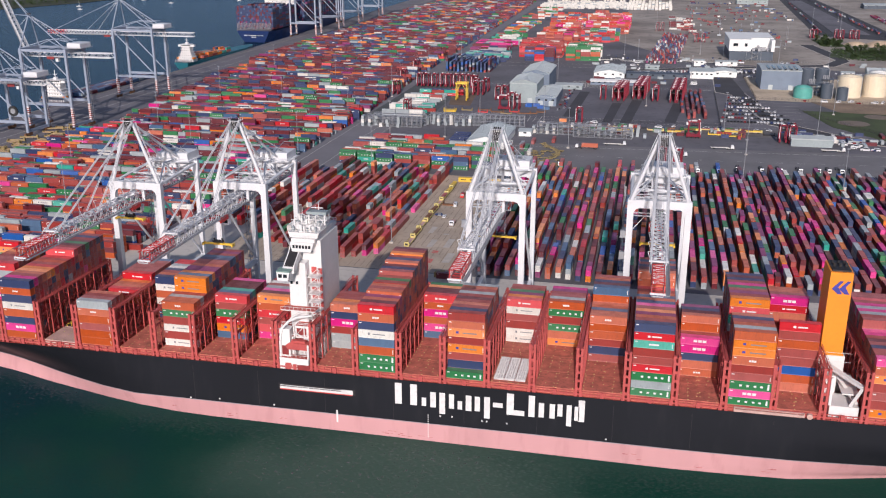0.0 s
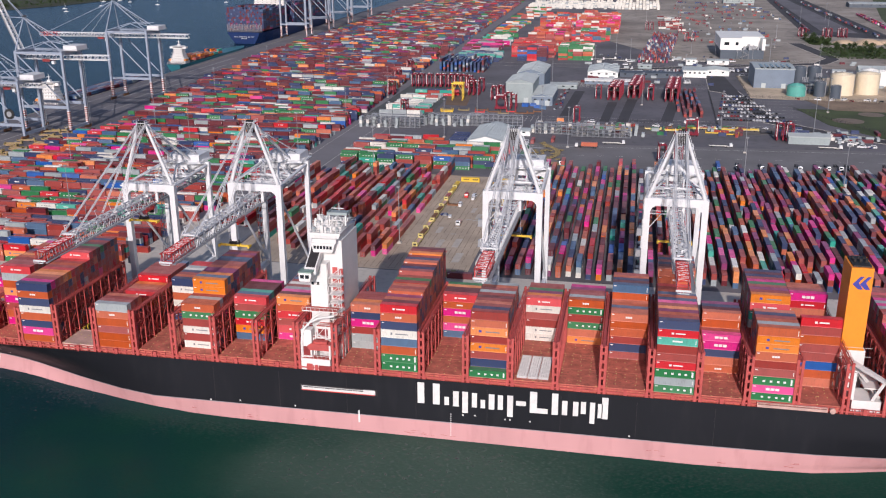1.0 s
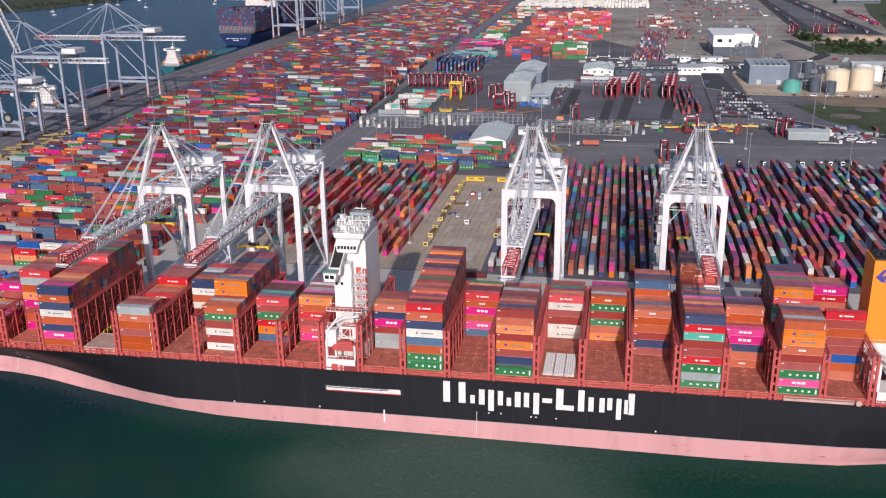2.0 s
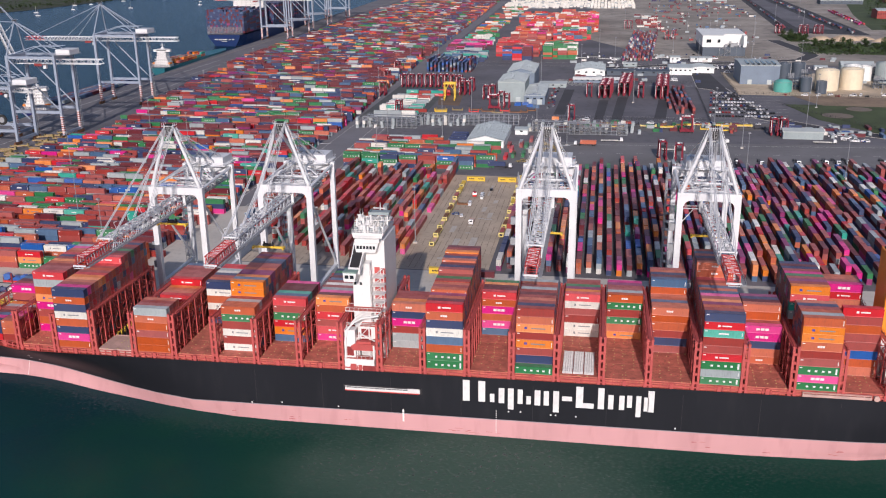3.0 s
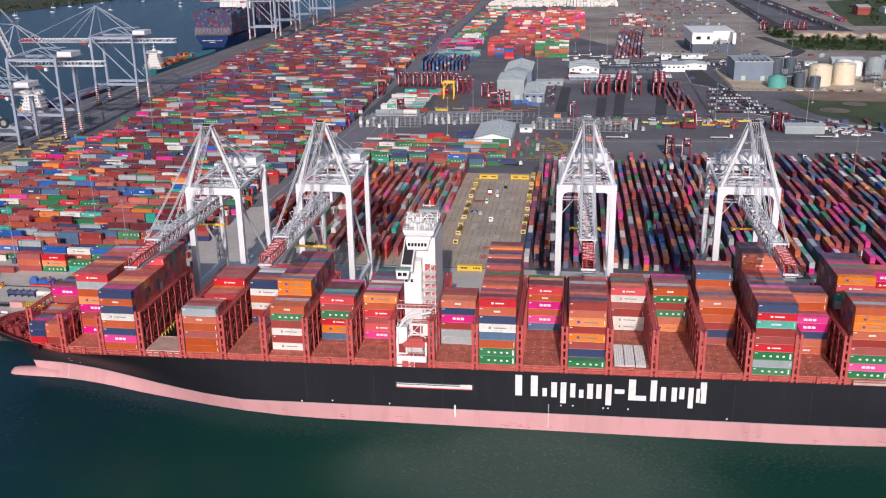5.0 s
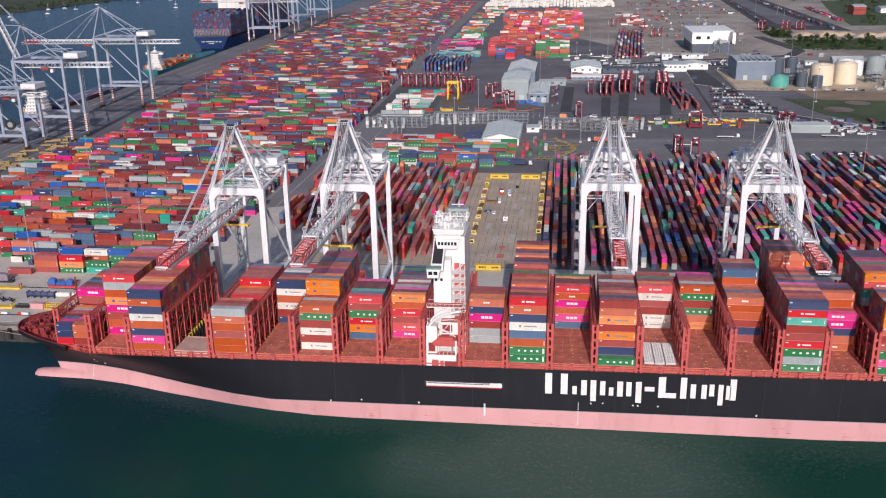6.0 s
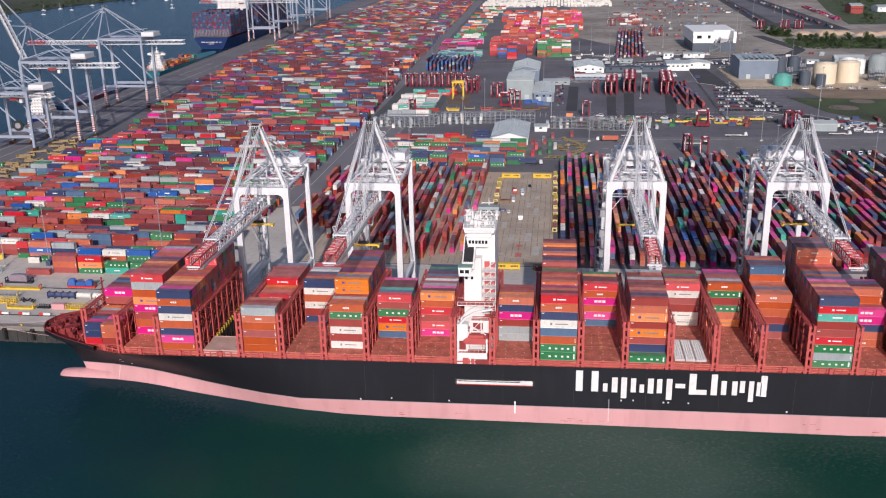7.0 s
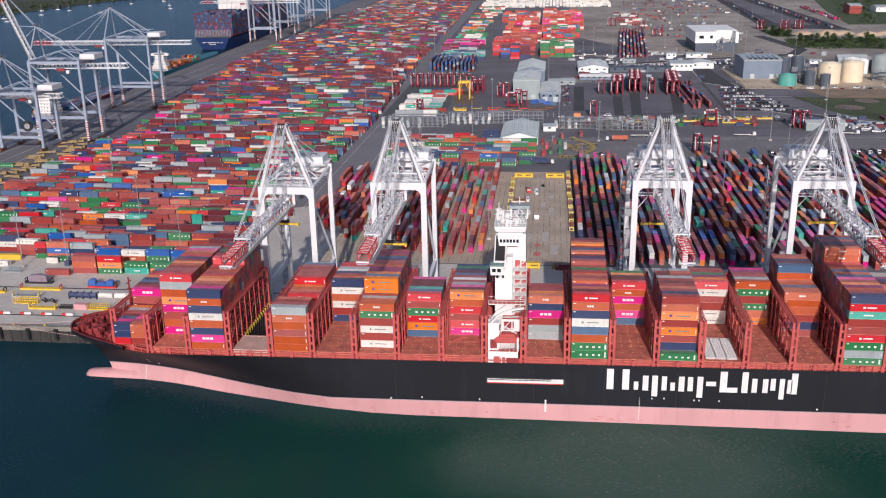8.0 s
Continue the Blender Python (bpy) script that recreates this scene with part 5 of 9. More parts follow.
def ship_crane(at, wide=20.6, top=59.0, apex=83.0, spreader=41.0, trolley=-6.0, label="white ship-to-shore gantry crane with lowered boom over the ship"):
    """A gantry with a box portal, a tube A-frame and a lattice boom lowered over the ship; water side towards -y."""
    c = thing("ship_crane", label, "crane", at, 0, "quay cranes")
    h, gauge, reach, back = wide / 2, 32.5, 75.0, 15.0
    rear = top + 2.0
    beam_low, beam_high = top - 7.6, top - 3.9  # lower and upper chords of the girder and boom
    for x in (-h, h):
        for y, s, e in ((0.0, 1.12, top), (gauge, 0.95, rear)):
            m = Mesh()
            m.prism([(x - s, y - s), (x + s, y - s), (x + s, y + s), (x - s, y + s)], "z", 2.6, e - 1)
            for z in (16.0, 30.0, 44.0):  # bolted flanges
                m.box(x - s - 0.07, x + s + 0.07, y - s - 0.07, y + s + 0.07, z, z + 0.3)
            leg = part("leg", m, crane_white, c)
            m = Mesh()
            m.box(x - 4.6, x + 4.6, y - 0.6, y + 0.6, 1.5, 2.6)
            m.box(x - 4.6, x - 0.4, y - 0.8, y + 0.8, 0.6, 1.5), m.box(x + 0.4, x + 4.6, y - 0.8, y + 0.8, 0.6, 1.5)
            bogie = part("bogie", m, dark_steel, leg)
            for k in range(8):
                m = Mesh()
                m.tube((x - 4.2 + k * 1.2, y - 0.35, 0.55), (x - 4.2 + k * 1.2, y + 0.35, 0.55), 0.45, 10)
                part("wheel", m, dark_steel, leg)
    for y, e, deep, s in ((0.0, top, 2.9, 1.0), (gauge, rear, 3.6, 0.9)):
        m = Mesh()
        m.box(-h - 1.1, h + 1.1, y - s, y + s, e - deep, e)
        for q in (-1, 1):  # haunches
            m.prism([(q * (h - 1.0), e - deep), (q * (h - 3.0), e - deep), (q * (h - 1.8), e - deep - 0.7), (q * (h - 1.2), e - deep - 1.9), (q * (h - 1.0), e - deep - 2.6)], "y", y - s * 0.92, y + s * 0.92)
        beam = part("portal_beam", m, crane_white, c)
        m = Mesh()
        for q in (-0.9, 0.9):
            m.bar((-h, y + q, e + 1.1), (h, y + q, e + 1.1), 0.08)
            m.bar((-h, y + q, e + 0.6), (h, y + q, e + 0.6), 0.06)
            for x in np.linspace(-h, h, 14):
                m.box(x - 0.04, x + 0.04, y + q - 0.04, y + q + 0.04, e, e + 1.1)
        tagged(part("handrail", m, crane_white, beam), kind="stuff")
        m = Mesh()
        m.box(-h, h, y - 0.7, y + 0.7, 2.8, 5.0)
        part("sill_beam", m, crane_white, c)
    for x in (-h, h):
        m = Mesh()
        m.box(x - 0.75, x + 0.75, 0, gauge, 16.0, 18.0)
        part("cross_beam", m, crane_white, c)
        m = Mesh()
        m.tube((x, 0.8, top - 6), (x, gauge - 0.8, 18.4), 0.5, 10)
        part("diagonal_brace", m, crane_white, c)
        m = Mesh()
        m.tube((x, 0, top - 0.8), (x, gauge, rear - 1.2), 0.62, 10)
        part("side_tube", m, crane_white, c)
        s = math.copysign(1.5, x)
        m = Mesh()
        m.tube((x * 0.97, 0, top), (s, -0.6, apex), 0.72, 10, 0.55)
        leg = part("a_frame_leg", m, crane_white, c)
        m = Mesh()  # ladder with hoops up the leg
        p, q = Vector((x * 0.97 + math.copysign(1.0, x), 0.5, top)), Vector((s + math.copysign(1.0, x), -0.1, apex))
        m.bar(p, q, 0.12), m.bar(p + Vector((0, 0.6, 0)), q + Vector((0, 0.6, 0)), 0.12)
        for k in range(1, 24):
            a = p.lerp(q, k / 24)
            m.bar(a, a + Vector((0, 0.6, 0)), 0.07)
        tagged(part("ladder", m, crane_white, leg), kind="stuff")
        m = Mesh()
        m.tube((s, -0.2, apex - 0.5), (x * 0.42, gauge - 1.0, rear), 0.5, 10)
        part("backstay", m, crane_white, c)
        m = Mesh()
        m.tube((s * 1.2, 0.0, apex - 1.5), (x * 0.75, gauge + 5.0, rear + 0.4), 0.22, 8)
        part("rear_stay", m, crane_white, c)
        m = Mesh()  # tubes of the roof frame
        m.tube((x, 0.5, top - 0.4), (x * 0.3, gauge * 0.56, top + 3.6), 0.34, 8)
        m.tube((x * 0.3, gauge * 0.56, top + 3.6), (x * 0.3, gauge, rear + 1), 0.3, 8)
        m.tube((x, gauge, rear - 0.6), (x * 0.3, gauge * 0.56, top + 3.6), 0.3, 8)
        m.tube((x * 0.3, gauge * 0.56, beam_high), (x * 0.3, gauge * 0.56, top + 3.6), 0.3, 8)
        m.tube((x * 0.98, gauge * 0.42, top + 0.1), (x * 0.3, gauge * 0.56, top + 3.6), 0.24, 8)
        tagged(part("roof_tube", m, crane_white, c), kind="stuff")
    m = Mesh()
    m.tube((-h, gauge * 0.42, top + 0.1), (h, gauge * 0.42, top + 0.1), 0.4, 8)
    m.tube((-h, gauge * 0.42, top + 0.1), (-2.4, gauge * 0.8, top + 0.6), 0.26, 8), m.tube((h, gauge * 0.42, top + 0.1), (2.4, gauge * 0.8, top + 0.6), 0.26, 8)
    part("roof_cross_tube", m, crane_white, c)
    # apex with its sheaves, platform and rail
    m = Mesh()
    m.bar((-1.9, -0.6, apex), (1.9, -0.6, apex), 1.0, 1.0)
    m.box(-2.3, 2.3, -2.2, 1.4, apex + 0.5, apex + 0.62)
    for x in (-2.3, 2.3):
        m.bar((x, -2.2, apex + 1.7), (x, 1.4, apex + 1.7), 0.09)
        for y in (-2.2, -0.4, 1.4):
            m.bar((x, y, apex + 0.6), (x, y, apex + 1.7), 0.09)
    head = part("apex_platform", m, crane_white, c)
    for x in (-1.1, -0.4, 0.4, 1.1):
        m = Mesh()
        m.tube((x - 0.14, -0.6, apex + 0.2), (x + 0.14, -0.6, apex + 0.2), 1.15, 14)
        part("sheave", m, dark_steel, head)
    m = Mesh()
    m.box(-1.3, 1.3, -1.4, 0.3, apex - 3.6, apex - 0.6)
    part("rope_frame", m, dark_steel, head)
    m = Mesh()  # landing half-way down the stays
    m.box(1.6, 4.6, 4.0, 7.0, apex - 6.2, apex - 6.05)
    for y in (4.0, 7.0):
        m.bar((1.6, y, apex - 5.0), (4.6, y, apex - 5.0), 0.1)
        m.bar((4.6, y, apex - 6.1), (4.6, y, apex - 5.0), 0.1)
    m.bar((4.6, 4.0, apex - 5.0), (4.6, 7.0, apex - 5.0), 0.1)
    part("stay_landing", m, crane_white, head)

    def truss(m, y0, y1, bays, w, lo, hi, chord, web):
        """Four chords with Warren sides and crossed top and bottom bracing."""
        for x in (-w, w):
            m.bar((x, y0, hi), (x, y1, hi), chord), m.bar((x, y0, lo), (x, y1, lo), chord * 1.15)
        for k in range(bays):
            a, b = y0 + (y1 - y0) * k / bays, y0 + (y1 - y0) * (k + 1) / bays
            mid = (a + b) / 2
            for x in (-w, w):
                m.bar((x, a, lo), (x, mid, hi), web), m.bar((x, mid, hi), (x, b, lo), web), m.bar((x, mid, hi), (x, mid, lo), web * 0.8)
            m.bar((-w, a, hi), (w, b, hi), web), m.bar((w, a, hi), (-w, b, hi), web * 0.8), m.bar((-w, a, hi), (w, a, hi), web)
            m.bar((-w, a, lo), (w, a, lo), web)

    m = Mesh()
    truss(m, gauge + back, 0, 10, 2.3, beam_low, beam_high, 0.4, 0.24)
    part("girder", m, crane_white, c)
    red = -reach * 0.76
    m = Mesh()
    truss(m, -1.2, red, 13, 2.1, beam_low, beam_high, 0.34, 0.2)
    boom = part("boom", m, crane_white, c)
    m = Mesh()
    truss(m, red - 0.3, -reach, 8, 1.75, beam_low, beam_high - 0.5, 0.26, 0.15)
    for x in (-1.75, 1.75):
        for z in (beam_low, beam_high - 0.5):
            m.bar((x, red - 0.3, z), (x, -reach, z), 0.3)
    tip = part("boom_tip", m, signal_red, c, "red and white lattice tip of the boom")
    m = Mesh()
    for k in range(10):
        a = red - 0.9 - (reach + red - 1.2) * k / 10
        m.bar((-1.6, a, beam_high - 0.45), (1.6, a - 1.05, beam_high - 0.45), 0.13) if k % 2 else m.bar((1.6, a, beam_high - 0.45), (-1.6, a - 1.05, beam_high - 0.45), 0.13)
        m.bar((1.75, a, beam_low + 0.3), (1.75, a - 0.5, beam_high - 0.8), 0.16), m.bar((-1.75, a, beam_low + 0.3), (-1.75, a + 0.4, beam_high - 0.8), 0.16)
    tagged(part("white_web", m, crane_white, tip), kind="stuff")
    m = Mesh()  # cross-head where the outer stays meet the boom
    m.box(-2.9, 2.9, red - 0.4, red + 0.6, beam_high + 0.2, beam_high + 0.7)
    for x in (-2.3, 2.3):
        m.bar((x, red - 2.2, beam_high), (x, red, beam_high + 1.5), 0.24), m.bar((x, red + 2.2, beam_high), (x, red, beam_high + 1.5), 0.24)
    part("stay_crosshead", m, crane_white, boom)
    m = Mesh()
    m.box(-1.6, 1.6, -reach - 0.7, -reach, beam_low - 0.3, beam_low - 0.22)
    m.bar((-2.2, -reach, beam_low + 0.4), (2.2, -reach, beam_low + 0.4), 0.5)
    for x in (-1.6, 0.0, 1.6):
        m.bar((x, -reach - 0.7, beam_low - 0.2), (x, -reach - 0.7, beam_low + 0.9), 0.1)
    m.bar((-1.6, -reach - 0.7, beam_low + 0.9), (1.6, -reach - 0.7, beam_low + 0.9), 0.1)
    part("tip_platform", m, crane_white, tip)
    for y0, y1 in ((gauge + back, 0.0), (-1.0, -reach)):
        m = Mesh()  # grating walkway with rails along one side
        m.bar((2.9, y0, beam_low), (2.9, y1, beam_low), 1.1, 0.14)
        walk_ob = part("walkway", m, crane_grey, c)
        m = Mesh()
        for z in (0.55, 1.1):
            m.bar((3.5, y0, beam_low + z), (3.5, y1, beam_low + z), 0.08)
        for k in range(24):
            y = y0 + (y1 - y0) * k / 23
            m.bar((3.5, y, beam_low), (3.5, y, beam_low + 1.1), 0.07)
            m.bar((2.0, y, beam_low - 0.3), (3.5, y, beam_low - 0.1), 0.14)
        tagged(part("walkway_rail", m, crane_grey, walk_ob), kind="stuff")
    m = Mesh()  # trolley rails, power loops and cable trays on the boom
    for x in (-1.7, 1.7):
        m.bar((x, gauge + back, beam_low + 0.35), (x, -reach + 2, beam_low + 0.35), 0.3)
    for k in range(30):
        y = -2 - k * 1.9
        m.bar((-2.6, y, beam_low + 0.9), (-2.6, y - 0.95, beam_low - 0.5), 0.13), m.bar((-2.6, y - 0.95, beam_low - 0.5), (-2.6, y - 1.9, beam_low + 0.9), 0.13)
    tagged(part("trolley_track", m, crane_grey, c), kind="stuff")
    rg = random.Random(int(at[0]) + 900)
    m = Mesh()  # lamps, boxes, rope guides along the boom
    for k in range(22):
        y = -3 - k * 2.45
        x = rg.choice((-1.9, -1.0, 0.5, 1.6, 2.0))
        w = rg.uniform(0.15, 0.5)
        m.box(x - w, x + w, y - 0.5, y + rg.uniform(0.2, 1.2), beam_high, beam_high + rg.uniform(0.3, 1.0))
        if k % 4 == 1:
            m.bar((-2.6, y, beam_high), (-3.4, y, beam_high + 2.4), 0.16), m.bar((-3.4, y, beam_high + 2.4), (-2.2, y, beam_high + 2.8), 0.2)
    for x in (-0.7, 0.7):
        m.bar((x, 0, beam_high + 0.5), (x, red, beam_high + 0.5), 0.16)
    tagged(part("boom_fitting", m, crane_white, boom), kind="stuff")
    # stays
    for x in (-1, 1):
        for f, r in ((red + 0.2, 0.17), (-reach * 0.42, 0.15)):
            for d in (0.0, 0.5):
                m = Mesh()
                m.tube((x * (1.5 + d), -0.8, apex), (x * (2.1 + d), f, beam_high + 0.6), r, 6)
                part("forestay", m, cable_grey, c)
    m = Mesh()
    for x in (-0.9, -0.3, 0.3, 0.9):
        m.bar((x, -0.8, apex), (x, -reach * 0.3, beam_high + 0.4), 0.09)
        m.bar((x, -0.4, apex), (x, gauge - 2, rear + 2), 0.09)
    tagged(part("hoist_rope", m, cable_grey, c), kind="stuff")
    for y, e in ((0.9, top - 1), (gauge - 1.0, rear - 1)):  # hangers of the girder
        for x in (-2.6, 2.6):
            m = Mesh()
            m.box(x - 0.55, x + 0.55, y - 0.4, y + 0.5, beam_low, e)
            part("hanger", m, crane_white, c)
    # machinery house on the rear beam
    y0, y1, z0 = gauge - 3.5, gauge + 7.0, rear + 0.4
    m = Mesh()
    m.prism([(y0, z0), (y1, z0), (y1, z0 + 2.7), (y1 - 0.4, z0 + 3.1), (y0 + 0.4, z0 + 3.1), (y0, z0 + 2.7)], "x", -6.4, 8.4)
    house_ob = part("machinery_house", m, crane_white, c, "white machinery house")
    m = Mesh()
    m.box(-7.6, 9.6, y0 - 1.2, y1 + 1.0, z0 - 0.4, z0)
    for x in (-7.6, 9.6):
        m.bar((x, y0 - 1.2, z0 + 1.0), (x, y1 + 1, z0 + 1.0), 0.1)
    for y in (y0 - 1.2, y1 + 1.0):
        m.bar((-7.6, y, z0 + 1.0), (9.6, y, z0 + 1.0), 0.1)
    for x in np.linspace(-7.6, 9.6, 12):
        m.bar((x, y0 - 1.2, z0), (x, y0 - 1.2, z0 + 1.0), 0.08)
    part("house_deck", m, crane_white, house_ob)
    m = Mesh()
    for x in (-4.0, -0.5, 4.0):
        m.box(x - 0.8, x + 0.8, y0 + 3, y0 + 5, z0 + 3.1, z0 + 3.8)
    m.bar((2.4, y0 + 1, z0 + 3.0), (2.4, y1 + 2, z0 + 5.4), 0.24), m.bar((2.4, y1 + 2, z0 + 5.4), (7.0, y1 + 2, z0 + 5.4), 0.2)
    part("roof_vent", m, crane_grey, house_ob)
    m = Mesh()  # winch gear, pipes and small cabins in the roof frame
    for k in range(26):
        x, y = rg.uniform(-5.5, 5.5), rg.uniform(3, gauge - 5)
        w, d = rg.uniform(0.3, 1.0), rg.uniform(0.3, 1.2)
        m.box(x - w, x + w, y - d, y + d, beam_high - 0.2, beam_high + rg.uniform(0.5, 2.2))
    for y in np.linspace(3, gauge - 4, 7):
        m.bar((-h, y, top - 2.2), (h, y, top - 2.2), 0.3)
    for k in range(6):
        a, b = 3 + (gauge - 7) * k / 6, 3 + (gauge - 7) * (k + 1) / 6
        m.bar((-5.5, a, top - 2.0), (5.5, b, top - 2.0), 0.16)
        for x in (-5.6, 5.6):
            m.bar((x, a, top - 0.9), (x, b, top - 0.9), 0.1), m.bar((x, a, top - 2.2), (x, a, top - 0.9), 0.08)
    tagged(part("roof_gear", m, crane_white, c), kind="stuff")
    # trolley with its cab, and the spreader on ropes
    ty = trolley
    m = Mesh()
    m.box(-3.2, 3.2, ty - 3, ty + 3, beam_low - 1.0, beam_low - 0.2)
    m.box(-3.4, -2.9, ty - 3.2, ty + 3.2, beam_low - 1.6, beam_low + 0.3), m.box(2.9, 3.4, ty - 3.2, ty + 3.2, beam_low - 1.6, beam_low + 0.3)
    trol = part("trolley", m, signal_red, c, "red hoist trolley under the boom")
    m = Mesh()
    m.prism([(ty + 3.2, beam_low - 4.0), (ty + 5.4, beam_low - 4.0), (ty + 5.8, beam_low - 1.3), (ty + 3.2, beam_low - 1.3)], "x", 0.6, 3.2)
    cab = part("cab", m, crane_white, trol)
    m = Mesh()
    m.box(0.9, 2.9, ty + 3.12, ty + 3.22, beam_low - 3.4, beam_low - 1.8)
    part("cab_window", m, dark_glass, cab)
    lift = spreader
    m = Mesh()
    m.box(-5.6, 5.6, ty - 0.5, ty - 0.2, lift, lift + 0.6), m.box(-5.6, 5.6, ty + 0.2, ty + 0.5, lift, lift + 0.6)
    for x in (-5.9, 5.9):
        m.box(x - 0.3, x + 0.3, ty - 1.2, ty + 1.2, lift - 0.3, lift + 0.6)
    m.box(-2.2, 2.2, ty - 0.9, ty + 0.9, lift + 0.3, lift + 0.9)
    sp = part("spreader", m, yellow_paint, c, "yellow container spreader")
    m = Mesh()
    m.box(-2.0, 2.0, ty - 0.7, ty + 0.7, lift + 0.9, lift + 1.7)
    for x in (-1.6, 1.6):
        m.tube((x - 0.2, ty, lift + 2.0), (x + 0.2, ty, lift + 2.0), 0.6, 10)
    head = part("head_block", m, dark_steel, sp)
    m = Mesh()
    for x in (-1.6, 1.6):
        for yy in (-0.6, 0.6):
            m.bar((x, ty + yy, lift + 1.6), (x, ty + yy, beam_low - 0.8), 0.07)
    part("hoist_rope", m, cable_grey, sp)
    # stair tower, checker cabins and cable drum on the landside legs
    m = Mesh()
    x, y = -h - 2.1, gauge - 0.4
    for k in range(int((top - 6) / 3.4)):
        z = 5 + k * 3.4
        m.box(x - 1.1, x + 1.1, y - 1.3, y + 1.3, z, z + 0.12)
        m.bar((x - 0.6, y - 1.2, z), (x - 0.6, y + 1.2, z + 3.4), 0.5, 0.1)
        m.bar((x - 1.1, y - 1.3, z + 1), (x + 1.1, y - 1.3, z + 1), 0.08), m.bar((x - 1.1, y - 1.3, z + 1), (x - 1.1, y + 1.3, z + 1), 0.08)
    for dx in (-1.1, 1.1):
        for dy in (-1.3, 1.3):
            m.box(x + dx - 0.08, x + dx + 0.08, y + dy - 0.08, y + dy + 0.08, 4, top - 2)
    part("stair_tower", m, crane_grey, c)
    for k in range(4):
        m = Mesh()
        z = 24 + k * 8.2
        m.box(-h - 3.1, -h - 1.2, 0.6, 2.2, z, z + 2.6)
        m.box(-h - 3.3, -h - 1.2, 0.3, 2.5, z - 0.14, z)
        part("leg_cabinet", m, crane_grey, c)
    m = Mesh()
    m.box(-h + 1, -2.6, 1.3, 2.4, top - 6.6, top - 6.45)
    for y in (1.3, 2.4):
        m.bar((-h + 1, y, top - 5.5), (-2.6, y, top - 5.5), 0.1)
    m.bar((-h + 1.0, 1.8, top - 12.0), (-h + 5.2, 1.8, top - 6.6), 0.24)
    part("portal_walkway", m, crane_white, c)
    m = Mesh()
    m.tube((h + 1.1, gauge - 9, 7.5), (h + 1.7, gauge - 9, 7.5), 2.6, 20)
    m.bar((h + 1.0, gauge - 9, 7.5), (h - 0.6, gauge - 9, 16.0), 0.5)
    part("cable_drum", m, dark_steel, c)
    return c


ship_crane((-202.6, 331, 0), 20.6, 58.8, 83.2, 45.0, -6.5)
ship_crane((-157.0, 331, 0), 20.0, 61.2, 85.2, 42.6, -22.5)
ship_crane((-54.8, 331, 0), 20.2, 63.0, 86.3, 41.4, 13.0)
ship_crane((4.5, 331, 0), 20.4, 63.4, 87.0, 48.6, -6.0)
# rails for the cranes
for y in (331.0, 363.5):
    m = Mesh()
    m.box(-420, 420, y - 0.5, y + 0.5, 0.0, 0.06)
    m.box(-420, 420, y - 0.06, y + 0.06, 0.06, 0.14)
    tagged(part("crane_rail", m, dark_steel), "steel crane rail let into the quay", "rail", "crane rails", "structure")

# ---- terminal ground ----
def slab(name, outline, mat, label, category="pavement", z=0.02, low=-0.3):
    m = Mesh()
    m.prism(outline, "z", low, z)
    return tagged(part(name, m, mat), label, category, kind="structure")


slab("quay_apron", [(-545, 321), (440, 321), (440, 408), (-545, 408)], concrete, "pale concrete quay apron under the cranes")
slab("vehicle_park", [(-211, 409), (-86, 409), (-86, 598), (-211, 598)], material("worn_brown_concrete", srgb(180, 163, 144), 0.92, 0, 0.22, 0.05, 0.5, (0.15, 0.125, 0.105), 0.15, 1.0, fine=8), "brown-grey worn concrete vehicle park", z=0.03)
slab("road", [(-210, 628), (700, 690), (700, 760), (-210, 704)], material("road_asphalt", srgb(116, 114, 115), 0.92, 0, 0.16, 0.03, 0.35, (0.1, 0.1, 0.1)), "grey terminal road", "road", 0.03)
slab("carrier_park", [(-190, 800), (60, 806), (62, 1006), (-72, 1006), (-150, 985), (-172, 1010), (-196, 1000)], material("worn_dark_asphalt", srgb(100, 98, 104), 0.92, 0, 0.25, 0.02, 0.6, (0.06, 0.058, 0.058), fine=9), "worn dark asphalt of the straddle carrier park", z=0.022)
slab("reefer_ground", [(-249, 798), (-192, 796), (-196, 986), (-250, 990)], material("dark_green_grey_asphalt", srgb(80, 84, 84), 0.92, 0, 0.25, 0.04, 0.5), "dark asphalt under the refrigerated boxes", z=0.028)
slab("gantry_ground", [(-204, 963), (-189, 868), (-168, 866), (-176, 951)], material("rusty_ground", srgb(112, 92, 76), 0.95, 0, 0.3, 0.05, 0.5), "rust-stained ground round the yard gantry", z=0.03)
for outline in (((-77, 830), (-67, 830), (-63, 975), (-73, 975)), ((-41, 810), (-33, 810), (-28, 912), (-37, 912)), ((-26, 812), (-17, 812), (-9, 932), (-19, 932)), ((11, 820), (21, 820), (30, 920), (20, 920))):
    slab("carrier_lane", outline, dark_asphalt, "dark asphalt parking lane for straddle carriers", z=0.04)
slab("grass_bank", [(135, 905), (150, 830), (186, 770), (600, 770), (600, 905)], grass_green, "green grass bank beside the works", "grass", 0.25)
slab("hardcore", [(-60, 1480), (40, 1250), (420, 1130), (900, 1400), (900, 2600), (-60, 2600)], pale_ground, "pale dusty hardcore ground", "ground", 0.05)
slab("works_yard", [(100, 960), (420, 935), (520, 1120), (100, 1120)], material("sandy_hardstanding", srgb(188, 170, 146), 0.95, 0, 0.3, 0.02, 0.6, (0.2, 0.17, 0.13)), "pale concrete works yard", "ground", 0.06)
slab("rail_yard", [(252, 1640), (290, 1590), (376, 1560), (384, 2600), (298, 2600)], dark_asphalt, "dark ballast of a rail yard", "ground", 0.1)
